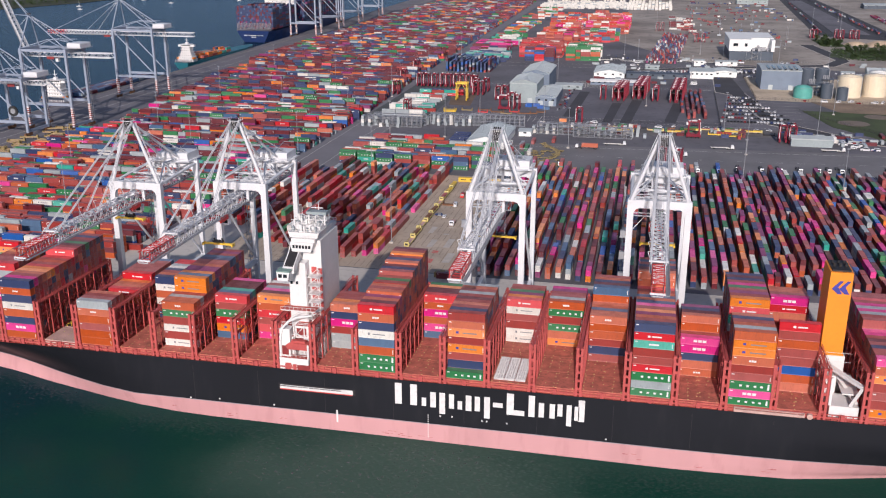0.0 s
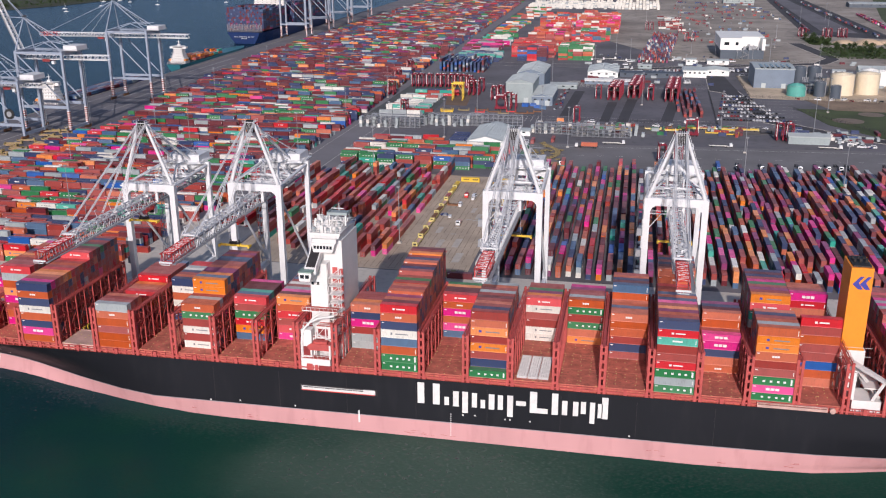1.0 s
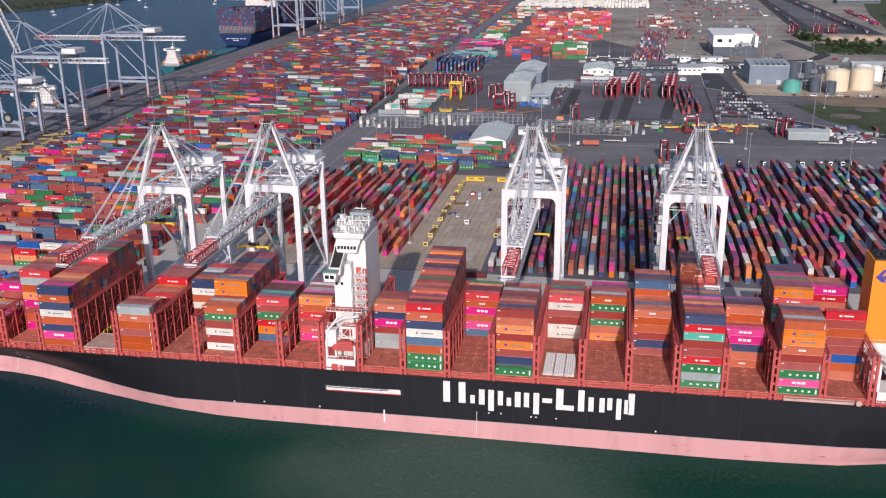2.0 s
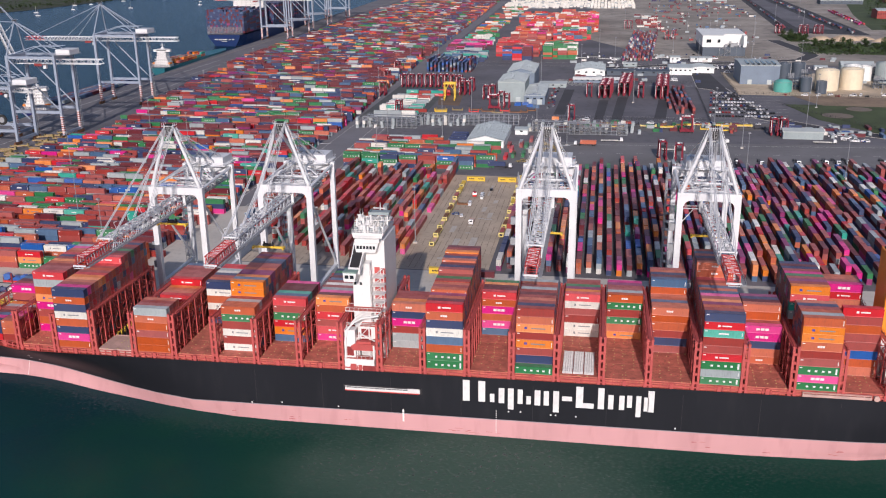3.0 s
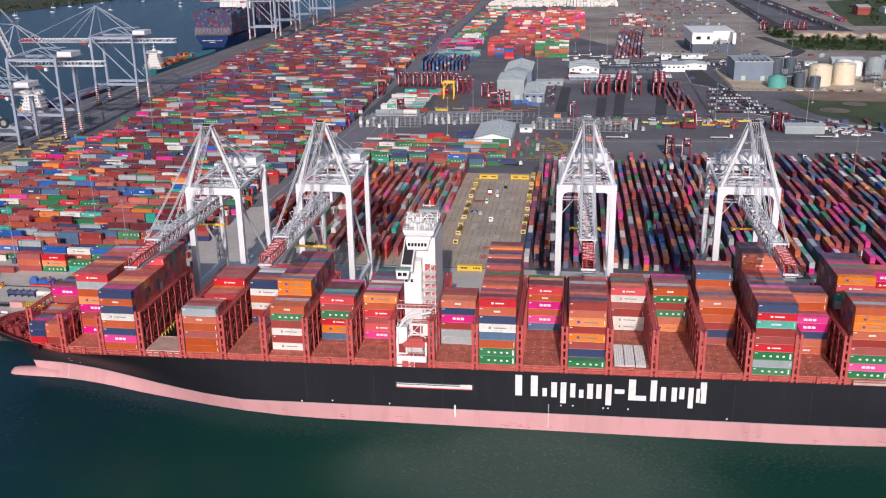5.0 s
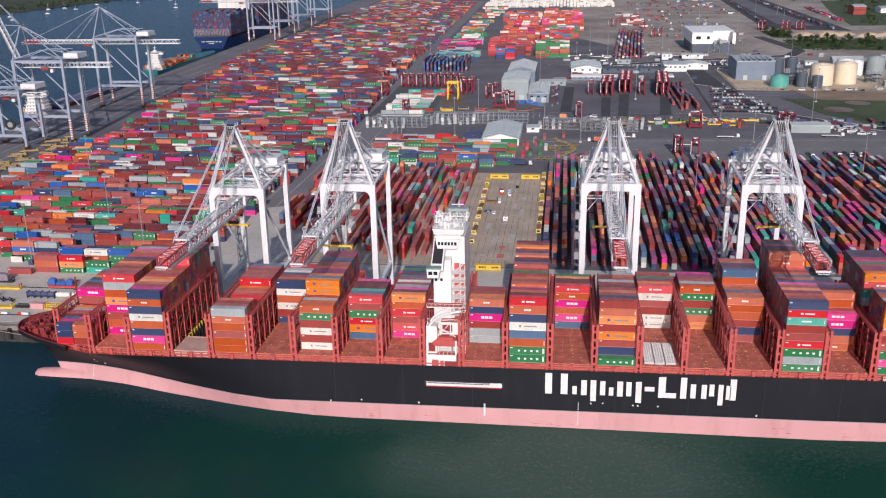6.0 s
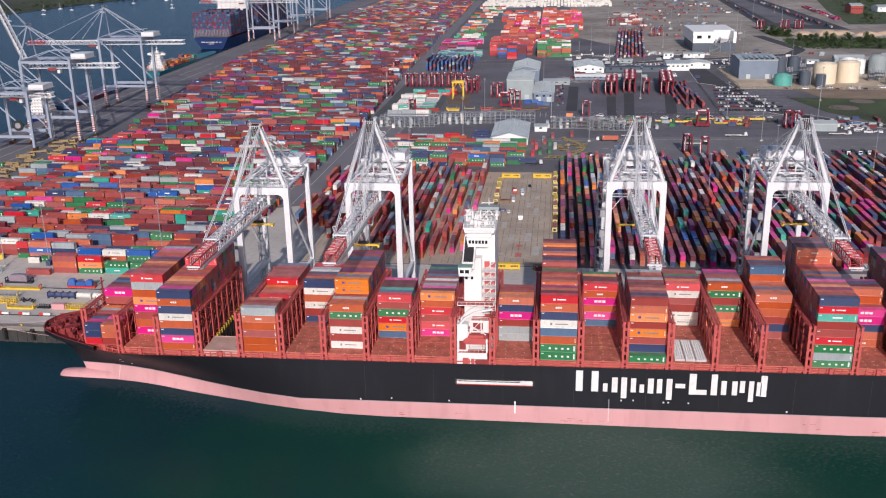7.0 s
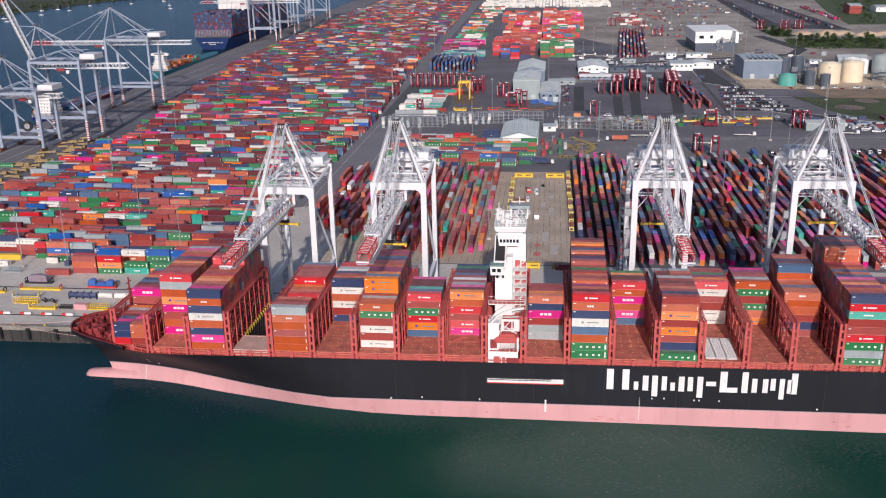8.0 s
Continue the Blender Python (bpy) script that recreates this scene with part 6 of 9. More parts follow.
slab("rail_platform", [(286, 1690), (338, 1650), (342, 2500), (312, 2500)], asphalt, "pale concrete loading platform between rail tracks", "pavement", 0.5)
slab("works_road", [(206, 1480), (226, 1480), (244, 1330), (244, 1290), (218, 1235), (100, 1190), (-40, 1135), (-40, 1152), (96, 1208), (206, 1250), (228, 1300)], dark_asphalt, "dark road winding past the works", "road", 0.09)
slab("truck_park", [(-38, 1098), (128, 1150), (128, 1180), (-38, 1126)], dark_asphalt, "dark asphalt truck park", "pavement", 0.08)
slab("sludge_ground", [(150, 958), (420, 933), (420, 884), (168, 902)], material("brown_mud", srgb(138, 118, 98), 0.9, 0, 0.3, 0.05, 0.5), "brown muddy ground beside the works", "ground", 0.27)
slab("scrub", [(226, 1335), (345, 1296), (900, 1300), (900, 1446), (246, 1424)], grass_green, "scrubby green ground with bushes", "grass", 0.2)
slab("scrub", [(234, 1560), (238, 1462), (262, 1458), (272, 1556)], grass_green, "patch of scrub beside the road", "grass", 0.2)
slab("scrub", [(398, 1650), (900, 1640), (900, 2600), (560, 2600), (440, 1950)], grass_green, "scrubby green ground beyond the railway", "grass", 0.2)

# quay wall with fenders
m = Mesh()
m.box(-700, 430, 318.4, 321, -1.6, 0.25)
tagged(part("quay_wall", m, stone_edge), "weathered concrete quay wall with cope", "quay wall", kind="structure")
m = Mesh()
m.box(-551, 430, 318.75, 319.3, -9.5, -1.6)
for k in range(64):
    x = -548 + k * 4.3
    m.box(x, x + 1.5, 318.45, 318.76, -9.5, -1.6)
tagged(part("quay_piling", m, wet_stone), "dark wet piled face of the quay wall", "quay wall", kind="structure")
m = Mesh()
m.box(-553, -551, 319, 2400, -1.6, 0.25)
tagged(part("quay_wall_side", m, stone_edge), "weathered concrete quay edge along the channel", "quay wall", kind="structure")
m = Mesh()
m.box(-0.8, 0.8, -0.9, 0.2, -5.5, -0.6)
m.tube((0, -1.2, -5.2), (0, -1.2, -0.8), 0.7, 8)
fender = tagged(part("fender", m, rubber), "black rubber fender on the quay wall", "fender", "fenders")
fender.matrix_basis = pose(-440, 318.4, 0)
for k in range(1, 14):
    copy_thing(fender, pose(-440 + k * 12.5, 318.4, 0))
m = Mesh()
m.tube((0, 0, 0), (0, 0, 0.5), 0.35, 8), m.tube((0, 0, 0.5), (0, 0, 0.75), 0.5, 8)
bol = tagged(part("quay_bollard", m, yellow_paint), "yellow mooring bollard on the quay edge", "bollard", "quay bollards")
bol.matrix_basis = pose(-322, 319.6, 0.25)
for k in range(1, 7):
    copy_thing(bol, pose(-322 - k * 16 + (110 if k > 4 else 0), 319.6, 0.25))

slab("far_berth_road", [(-550, 330), (-482, 330), (-478, 640), (-492, 980), (-545, 2380), (-600, 2380), (-550, 920)], material("old_concrete", srgb(110, 107, 111), 0.92, 0, 0.2, 0.02, 0.4, (0.12, 0.115, 0.11)), "grey concrete roadway along the far berth", z=0.03)
slab("lane_apron", [(-257, 404), (-211.5, 404), (-211.5, 520), (-257, 500)], concrete, "pale concrete at the quay end of the lane", z=0.035)
slab("block_lane", [(-256, 410), (-212, 410), (-212, 800), (-216, 960), (-238, 1085), (-250, 1300), (-258, 1550), (-262, 1900), (-270, 2340), (-293, 2340), (-279, 1630), (-269, 1140), (-256, 800)], material("lane_asphalt", srgb(120, 118, 122), 0.92, 0, 0.14, 0.03, 0.3, (0.15, 0.145, 0.145)), "grey lane between the container blocks", "road", 0.025)
ribbon = [(63, 1000), (78, 985), (98, 830), (140, 782), (200, 742), (420, 700), (420, 722), (205, 758), (150, 795), (112, 838), (92, 1000), (86, 1120), (66, 1120)]
slab("access_road", ribbon, dark_asphalt, "dark access road curving past the car park", "road", 0.07)
slab("work_strip", [(-75, 752), (105, 776), (105, 806), (-75, 788)], material("oily_ground", srgb(104, 100, 98), 0.9, 0, 0.3, 0.08, 0.5, (0.06, 0.055, 0.05)), "dirty dark strip used for repairs", "ground", 0.045)
for cx, cy, r in ((170, 850, 13), (196, 885, 11), (262, 905, 15)):
    m = Mesh()
    m.tube((cx, cy, -0.2), (cx, cy, 0.35), r, 28)
    tagged(part("settling_pond", m, material("brown_sludge", srgb(120, 104, 88), 0.6, 0, 0.2, 0.1, 0.4)), "round brown settling pond in the works", "pond", kind="structure")

# markings on the apron and slab joints of the vehicle park
m = Mesh()
for k in range(26):
    x = -420 + k * 13.0
    m.box(x, x + 3.4, 324.6, 325.8, 0.02, 0.032)
for y in (340, 346, 352, 372, 380):
    m.box(-430, 420, y - 0.12, y + 0.12, 0.02, 0.03)
for x in (-536, -518, -503, -490):
    m.box(x - 0.25, x + 0.25, 420, 1180, 0.03, 0.042)
for x in (-254, -244, -224, -214):
    m.box(x - 0.15, x + 0.15, 420, 800, 0.025, 0.036)
for k in range(40):
    m.box(-205 + k * 14, -200 + k * 14, 664 + k * 0.95, 664.3 + k * 0.95, 0.03, 0.042)
    m.box(-205 + k * 14, -192 + k * 14, 694 + k * 0.95, 694.4 + k * 0.95, 0.03, 0.042)
for k in range(24):
    m.box(20 + k * 8, 20.25 + k * 8, 640, 656, 0.03, 0.042)
for k in range(9):
    m.box(66 + k, 128 + k, 812 + 16.5 * k, 812.2 + 16.5 * k, 0.0, 0.03)
tagged(part("ground_marking", m, line_white), "worn white lines painted on the quay", "marking", kind="structure")
m = Mesh()
prng = random.Random(3)
for x in np.arange(-209, -87, 3.1):
    for y in np.arange(411, 590, 12.0):
        if prng.random() < 0.8:
            m.box(x, x + prng.uniform(0.16, 0.34), y, y + prng.uniform(8, 12), 0.028, 0.036)
tagged(part("slab_joint", m, material("tarred_joint", srgb(128, 113, 100), 0.95)), "dark tarred joints between concrete slabs", "joint", kind="structure")
m = Mesh()
for x, y, w, d in ((-113.0, 476, 3.0, 12), (-108, 453, 3.2, 13), (-99.2, 455, 3.6, 15), (-94.6, 432, 3.8, 15), (-96.0, 534, 3.0, 7), (-96.0, 505, 2.8, 11), (-100.8, 517, 2.6, 10), (-104, 482, 3.0, 1.6), (-104, 470, 3.0, 1.8), (-112, 427, 3.2, 3.2), (-96, 497, 4.5, 2.2), (-100.4, 498, 3.6, 2.2), (-102, 560, 1.0, 26), (-96.5, 566, 0.8, 22)):
    b = prng.uniform(-0.2, 0.2)
    m.prism([(x - w / 2 + b, y - d / 2), (x + w / 2 - 0.3, y - d / 2 + 0.3), (x + w / 2, y + d / 2 - 0.5), (x + w / 4, y + d / 2), (x - w / 2, y + d / 2 - 0.2)], "z", 0.0365, 0.042)
tagged(part("concrete_patch", m, material("pale_repair_concrete", srgb(186, 178, 168), 0.9, 0, 0.15, 0.3, 0.6, (0.24, 0.21, 0.18))), "pale repair patches in the concrete", "patch", kind="stuff")
m = Mesh()
for x, y, w, d in ((-103.3, 440, 3.2, 4.2), (-103.3, 426, 3.4, 6.5)):
    for k in range(4):
        m.box(x - w / 2, x + w / 2, y - d / 2 + k * d / 4, y - d / 2 + (k + 0.62) * d / 4, 0.0365, 0.044)
tagged(part("red_marking", m, signal_red), "red warning marks painted on the concrete", "marking", kind="structure")

# ---- yard containers ----
yrng = random.Random(21)
single = {"left": 0, "right": 0}
NEAR_MIX = "RRRRRRRRRRRRRDDDDDKKTTWWYYYNNNBBBUUGGGCMO"
# both mixes lean to maroon and navy, painting in the cloud shade there
LEFT_MIX = "RRRRRRRRDDDDDDDDDDDDDDDDDKKKTOONNNNNNNBBBUWWWYYYYYGGGGGGCCMMPP"
MID_MIX = "RRRRDDDDDDDDDDDDDDDDDDDDDKTOOONNNNNNNNNNBBYYYWGGGGPPP"
RIGHT_MIX = "RRRRRRRDDDDDTTTNNNNNBBBBGGGCMMMPPPWWYYOOOKU"


def left_edge(y):
    return lerp_table(y, (396, 412, 450, 495, 530, 600, 640, 690, 780, 974, 1200, 1640, 2300), (-338, -384, -407, -434, -449, -459, -452, -440, -456, -484, -506, -520, -512))


def rows_along_x(st, y0, y1, pitch, xl, xr, mix, density=0.93, tall=(1, 2, 2, 3, 3, 3), step=12.7):
    y = y0
    while y < y1:
        x = xr(y) - step * int((xr(y) - xl(y)) / step)
        level = yrng.choice(tall)
        while x < xr(y) - 6:
            if yrng.random() < 0.22:
                level = yrng.choice(tall)
            short = yrng.random() < 0.1
            ln = SHORT if short else LONG
            run = yrng.choice(mix)
            if yrng.random() < density:
                z = 0.05
                for k in range(level):
                    hh = HIGH if yrng.random() < 0.7 else LOW
                    code = run if yrng.random() < 0.35 else yrng.choice(mix)
                    if y < 440 and single["left"] < 40:
                        single["left"] += 1
                        container(x + ln / 2, y, z, code, ln, hh, "x", "in a row on the yard", "yard containers", yrng)
                    else:
                        st.put(x + ln / 2, y, z, code, ln, hh, "x", yrng if k >= level - 2 and yrng.random() < 0.55 else None)
                    z += hh + 0.02
            x += step / 2 if short else step
        y += pitch


def rows_along_y(st, xs, y0, y1, mix, density=0.95, tall=(2, 2, 3, 3)):
    for x in xs:
        y = y0(x) + yrng.uniform(0, 5)
        level = yrng.choice(tall)
        while y < y1(x) - 6:
            if yrng.random() < 0.4:
                level = yrng.choice(tall)
            short = yrng.random() < 0.2
            ln = SHORT if short else LONG
            if yrng.random() < density:
                z = 0.05
                for k in range(level):
                    hh = HIGH if yrng.random() < 0.7 else LOW
                    if y < 430 and single["right"] < 60:
                        single["right"] += 1
                        container(x, y + ln / 2, z, yrng.choice(mix), ln, hh, "y", "in a row on the yard", "yard containers", yrng)
                    else:
                        st.put(x, y + ln / 2, z, yrng.choice(mix), ln, hh, "y")
                    z += hh + 0.02
            y += ln + 0.5


right_edge = lambda y: lerp_table(y, (396, 780, 930, 1140, 1330, 1630, 2340), (-257, -255, -263, -269, -273, -279, -293))
bands = [(396, 470, NEAR_MIX, 4.7), (470, 560, NEAR_MIX, 4.7), (560, 690, LEFT_MIX, 4.7), (700, 850, LEFT_MIX, 4.8), (858, 1050, MID_MIX, 5.0), (1058, 1350, MID_MIX, 5.4), (1360, 1750, MID_MIX, 6.5), (1760, 2330, MID_MIX, 7.5)]
for a, b, mix, pitch in bands:
    st = Stack()
    rows_along_x(st, a, b, pitch, left_edge, right_edge, mix)
    st.make("container_block", "long rows of mixed red, orange and blue containers in the yard", "yard containers")
st = Stack()
rows_along_y(st, np.arange(-230, -131, 4.9), lambda x: lerp_table(x, (-230, -200, -150, -131), (470, 440, 414, 430)), lambda x: lerp_table(x, (-230, -200, -150), (585, 606, 608)), "RRRRRRRRRRRRRTTTTTKKKDDDNBGCWYYMO", 0.86, (1, 1, 2, 2, 2, 3))
st.make("container_block", "rows of mixed containers pointing away from the quay", "yard containers")
st = Stack()
rows_along_y(st, np.arange(-81, 60, 4.75), lambda x: 411, lambda x: 626 - 6 * math.sin(x), RIGHT_MIX, 0.97, (2, 2, 3, 3))
st.make("container_block", "tight rows of mixed containers pointing away from the quay", "yard containers")
st = Stack()
rows_along_y(st, np.arange(60, 330, 4.75), lambda x: 413, lambda x: 634 - 8 * math.sin(x * 0.7), RIGHT_MIX, 0.97, (2, 2, 3, 3))
st.make("container_block", "tight rows of mixed containers pointing away from the quay", "yard containers")
# the block with the green boxes
st = Stack()
for k, col in enumerate(("NRG", "GCG", "WGN", "NRG", "GRR", "RGU", "GBN")):
    for j, code in enumerate(col):
        st.put(-207 + k * 13.4, 615, 0.05 + j * (HIGH + 0.02), code, LONG, HIGH, "x", yrng)
rows_along_x(st, 622, 668, 5, lambda y: -218, lambda y: -113, "GRRTDNOYWGB", 0.92, (2, 3, 3))
rows_along_x(st, 690, 716, 6.4, lambda y: -151, lambda y: -137.5, "N", 1.0, (2, 2))
rows_along_x(st, 676, 705, 5.2, lambda y: -222, lambda y: -160, "RRDTONGYK", 0.8, (1, 2, 2))
st.make("container_block", "three-high stack of green, navy and red containers", "yard containers")
# white refrigerated boxes
st = Stack()
rows_along_x(st, 803, 918, 8.6, lambda y: -239 - (y - 803) * 0.03, lambda y: -198 - (y - 803) * 0.02, "WWYWYYRWKYC", 0.93, (1, 1, 1, 2))
rows_along_x(st, 920, 934, 5.5, lambda y: -238, lambda y: -192, "RGBNKC", 0.95, (1, 2))
st.make("container_block", "rows of white refrigerated containers with red lids between", "yard containers")
st = Stack()
rows_along_y(st, np.arange(-240, -185, 4.6), lambda x: 1090, lambda x: 1150, "NNBBURDNY", 1.0, (4, 4, 5))
rows_along_x(st, 1172, 1240, 6, lambda y: -249, lambda y: -190, "NNBYYC", 1.0, (2, 3, 3))
st.make("container_block", "tall stack of mostly navy containers", "yard containers")
st = Stack()
rows_along_x(st, 1210, 1240, 6, lambda y: -168, lambda y: -125, "NNUURDNK", 1.0, (6, 6, 7))
rows_along_x(st, 1250, 1330, 6, lambda y: -176, lambda y: -125, "KRRDKRWR", 0.97, (5, 6, 6, 7))
rows_along_x(st, 1226, 1300, 6, lambda y: -124, lambda y: -74, "GGWGTWGR", 1.0, (5, 6, 6))
rows_along_x(st, 1380, 1620, 8, lambda y: -178, lambda y: -118, "TKMRWRTD", 0.9, (4, 5, 6, 7))
rows_along_x(st, 1450, 1510, 7, lambda y: -112, lambda y: -60, "GWYBKRB", 0.9, (4, 5, 6))
rows_along_x(st, 1580, 1830, 9, lambda y: -118, lambda y: -50, "TKWMRTR", 0.9, (4, 5, 6, 7))
rows_along_x(st, 1720, 1880, 12, lambda y: -195, lambda y: -125, "OTKWBR", 0.7, (3, 4, 5))
st.make("container_block", "high stacks of empty red, orange and green containers", "yard containers")
st = Stack()
for k in range(8):  # long lines splayed towards the works
    for j in range(25):
        y = 1226 + j * 13.2
        for q in range(yrng.choice((2, 2, 3))):
            st.put(-9 + k * 4.9 + 0.072 * (y - 1226), y, 0.05 + q * HIGH, yrng.choice("RRDDNNBBDPYRW"), LONG, HIGH, "y")
rows_along_x(st, 1296, 1385, 8, lambda y: -252, lambda y: -200, "MMPDPNYD", 0.9, (2, 3, 3))
rows_along_x(st, 1402, 1510, 9, lambda y: -254, lambda y: -204, "GGGCGRGW", 0.9, (2, 2, 3))
rows_along_x(st, 1560, 1760, 16, lambda y: -256, lambda y: -210, "GRUWTOGY", 0.75, (1, 2, 2))
rows_along_x(st, 1850, 2100, 24, lambda y: -260, lambda y: -205, "WRGWTY", 0.6, (1, 2, 2))
rows_along_y(st, np.arange(28, 48, 4.7), lambda x: 842, lambda x: 980, "RDDRNDBD", 0.9, (1, 1, 2))
rows_along_x(st, 1650, 1900, 16, lambda y: 10, lambda y: 60, "RDWDYR", 0.45, (1, 2))
st.make("container_block", "scattered rows of red and green containers", "yard containers")
st = Stack()
for y in (2118, 2150, 2185, 2220, 2260, 2300):
    x = -250
    while x < 30:
        if yrng.random() < 0.9:
            for k in range(yrng.choice((2, 3, 3))):
                st.put(x, y, 0.05 + k * HIGH, "W" if yrng.random() < 0.85 else "Y", SHORT, HIGH)
        x += 7.5
st.make("container_block", "far rows of white containers", "yard containers")
# loose boxes on the quay ahead of the bow
for x, y, z, c, ln in ((-346, 399, 0.05, "Y", SHORT), (-334.3, 381.3, 0.05, "R", LONG), (-322, 385, 0.05, "R", LONG), (-322, 385, 2.96, "T", LONG), (-322, 385, 5.9, "R", LONG), (-309, 385, 0.05, "G", LONG), (-309, 385, 2.96, "O", LONG), (-309, 385, 5.9, "K", LONG), (-296, 386, 0.05, "C", LONG), (-296, 386, 2.96, "G", LONG), (-283, 386, 0.05, "O", LONG), (-283, 386, 2.96, "G", LONG), (-372, 392, 0.05, "W", LONG)):
    container(x, y, z, c, ln, HIGH, where="standing on the quay", group="yard containers", rng=yrng)
for x, y, z, c in ((-88, 403, 0.05, "D"),):
    container(x, y, z, c, where="standing on the quay", group="yard containers", rng=yrng)
# a container on the ground between rows
for k, (x, y, c) in enumerate(((-206, 478, "G"), (-102, 652, "K"), (-97, 658, "G"), (-103, 690, "R"), (-95, 700, "Y"), (-88, 714, "R"), (-90, 690, "G"))):
    container(x, y, 0.05, c, LONG, HIGH, "y", "standing alone on the yard", "yard containers", yrng)


# ---- vehicles and equipment ----
def wheels(c, xs, ys, r, name="wheel"):
    for x in xs:
        for y in ys:
            m = Mesh()
            m.tube((x - 0.16, y, r), (x + 0.16, y, r), r, 10)
            part(name, m, rubber, c)


def straddle_carrier(at, turn=0.0):
    c = thing("straddle_carrier", "tall red straddle carrier with a cab on top", "straddle carrier", at, turn, "straddle carriers")
    for x in (-2.3, 2.3):
        m = Mesh()
        for y in (-4.2, 4.2):
            m.box(x - 0.42, x + 0.42, y - 0.5, y + 0.5, 1.4, 13.2)
            m.prism([(y - 0.42, 2.6), (y + 0.42, 2.6), (y * 0.62, 2.6), (y * 0.8, 4.6)], "x", x - 0.3, x + 0.3)
        m.bar((x, -4.2, 9.0), (x, 0.6, 12.4), 0.22), m.bar((x, 4.2, 9.0), (x, -0.6, 12.4), 0.22)
        part("side_frame", m, carrier_red, c)
        m = Mesh()
        m.box(x - 0.6, x + 0.6, -5.4, 5.4, 1.3, 2.6)
        m.box(x - 0.66, x + 0.66, -5.6, -4.9, 0.9, 3.4), m.box(x - 0.66, x + 0.66, 4.9, 5.6, 0.9, 3.4)
        part("wheel_beam", m, carrier_red, c)
        m = Mesh()
        m.box(x - 0.4, x + 0.4, -5.0, 5.0, 12.6, 13.5)
        m.bar((x * 1.25, -5.0, 14.6), (x * 1.25, 5.0, 14.6), 0.09), m.bar((x * 1.25, -5.0, 13.5), (x * 1.25, -5.0, 14.6), 0.09), m.bar((x * 1.25, 5.0, 13.5), (x * 1.25, 5.0, 14.6), 0.09), m.bar((x * 1.25, 0, 13.5), (x * 1.25, 0, 14.6), 0.09)
        part("top_beam", m, carrier_red, c)
    wheels(c, (-2.3, 2.3), (-4.4, -1.6, 1.6, 4.4), 0.8)
    for y0, y1, z1 in ((-4.6, -2.6, 14.6), (2.6, 4.6, 13.8)):
        m = Mesh()
        m.prism([(y0, 13.4), (y1, 13.4), (y1, z1 - 0.3), (y1 - 0.3, z1), (y0 + 0.3, z1), (y0, z1 - 0.3)], "x", -1.7, 1.7)
        part("engine_housing" if y0 < 0 else "end_housing", m, carrier_red if y0 < 0 else car_paints[0], c)
    m = Mesh()
    m.box(-1.4, 1.4, -2.2, 2.2, 13.3, 14.1), m.box(-1.0, 0.2, -4.2, -3.0, 14.6, 15.2), m.bar((-2.9, -5.6, 3.4), (-2.9, -4.6, 13.0), 0.3)
    part("power_pack", m, wall_white, c, "white power pack")
    m = Mesh()
    m.prism([(4.6, 10.4), (6.2, 10.6), (6.2, 12.6), (4.6, 12.8)], "x", -2.5, -0.6)
    part("cab", m, car_paints[0], c, "white cab")
    m = Mesh()
    m.box(-2.0, 2.0, -3.0, 3.0, 9.2, 9.8)
    m.bar((-1.6, 0, 9.8), (-1.6, 0, 13), 0.15), m.bar((1.6, 0, 9.8), (1.6, 0, 13), 0.15)
    part("spreader", m, dark_steel, c)
    return c


sc0 = straddle_carrier((-141, 909, 0.04))
for x, y, a in (*[(x + 0.75 * k, y + 10.2 * k, 0) for x, y, n in ((-35, 925, 5), (-29, 926, 5), (-16, 941, 7), (-10, 941, 7), (19.5, 926, 8), (26, 926, 8), (3, 931, 2), (-47, 931, 1)) for k in range(n)], (-60, 803, 0), (-128, 869, 0), (-122, 858, 0), (-133, 852, 90), (-215, 812, 0), (-254, 918, 0), (-268, 1001, 0), (-274, 1082, 0), (9, 661, 5), (20, 652, -8), (34, 761, 90), (108, 756, 0), (101, 758, 0), (-243, 975, 0), (-236, 976, 0), (-227, 976, 0), (-218, 977, 0), (-212, 977, 0), (-204, 978, 0), (-197, 978, 0), (-190, 976, 0), (-183, 971, 0), (-147, 905, 0), (-174, 930, 0), (-169, 932, 0), (-177, 950, 0), (-168, 955, 0), (55, 1740, 0), (55, 1614, 0), (60, 1480, 0), (70, 1482, 0), (2, 1653, 0), (10, 1652, 0), (274, 1581, 0), (282, 1580, 0), (296, 1579, 0), (304, 1579, 0), (244, 1583, 0), (238, 1584, 0)):
    copy_thing(sc0, pose(x, y, -0.02, 0, 0, a))


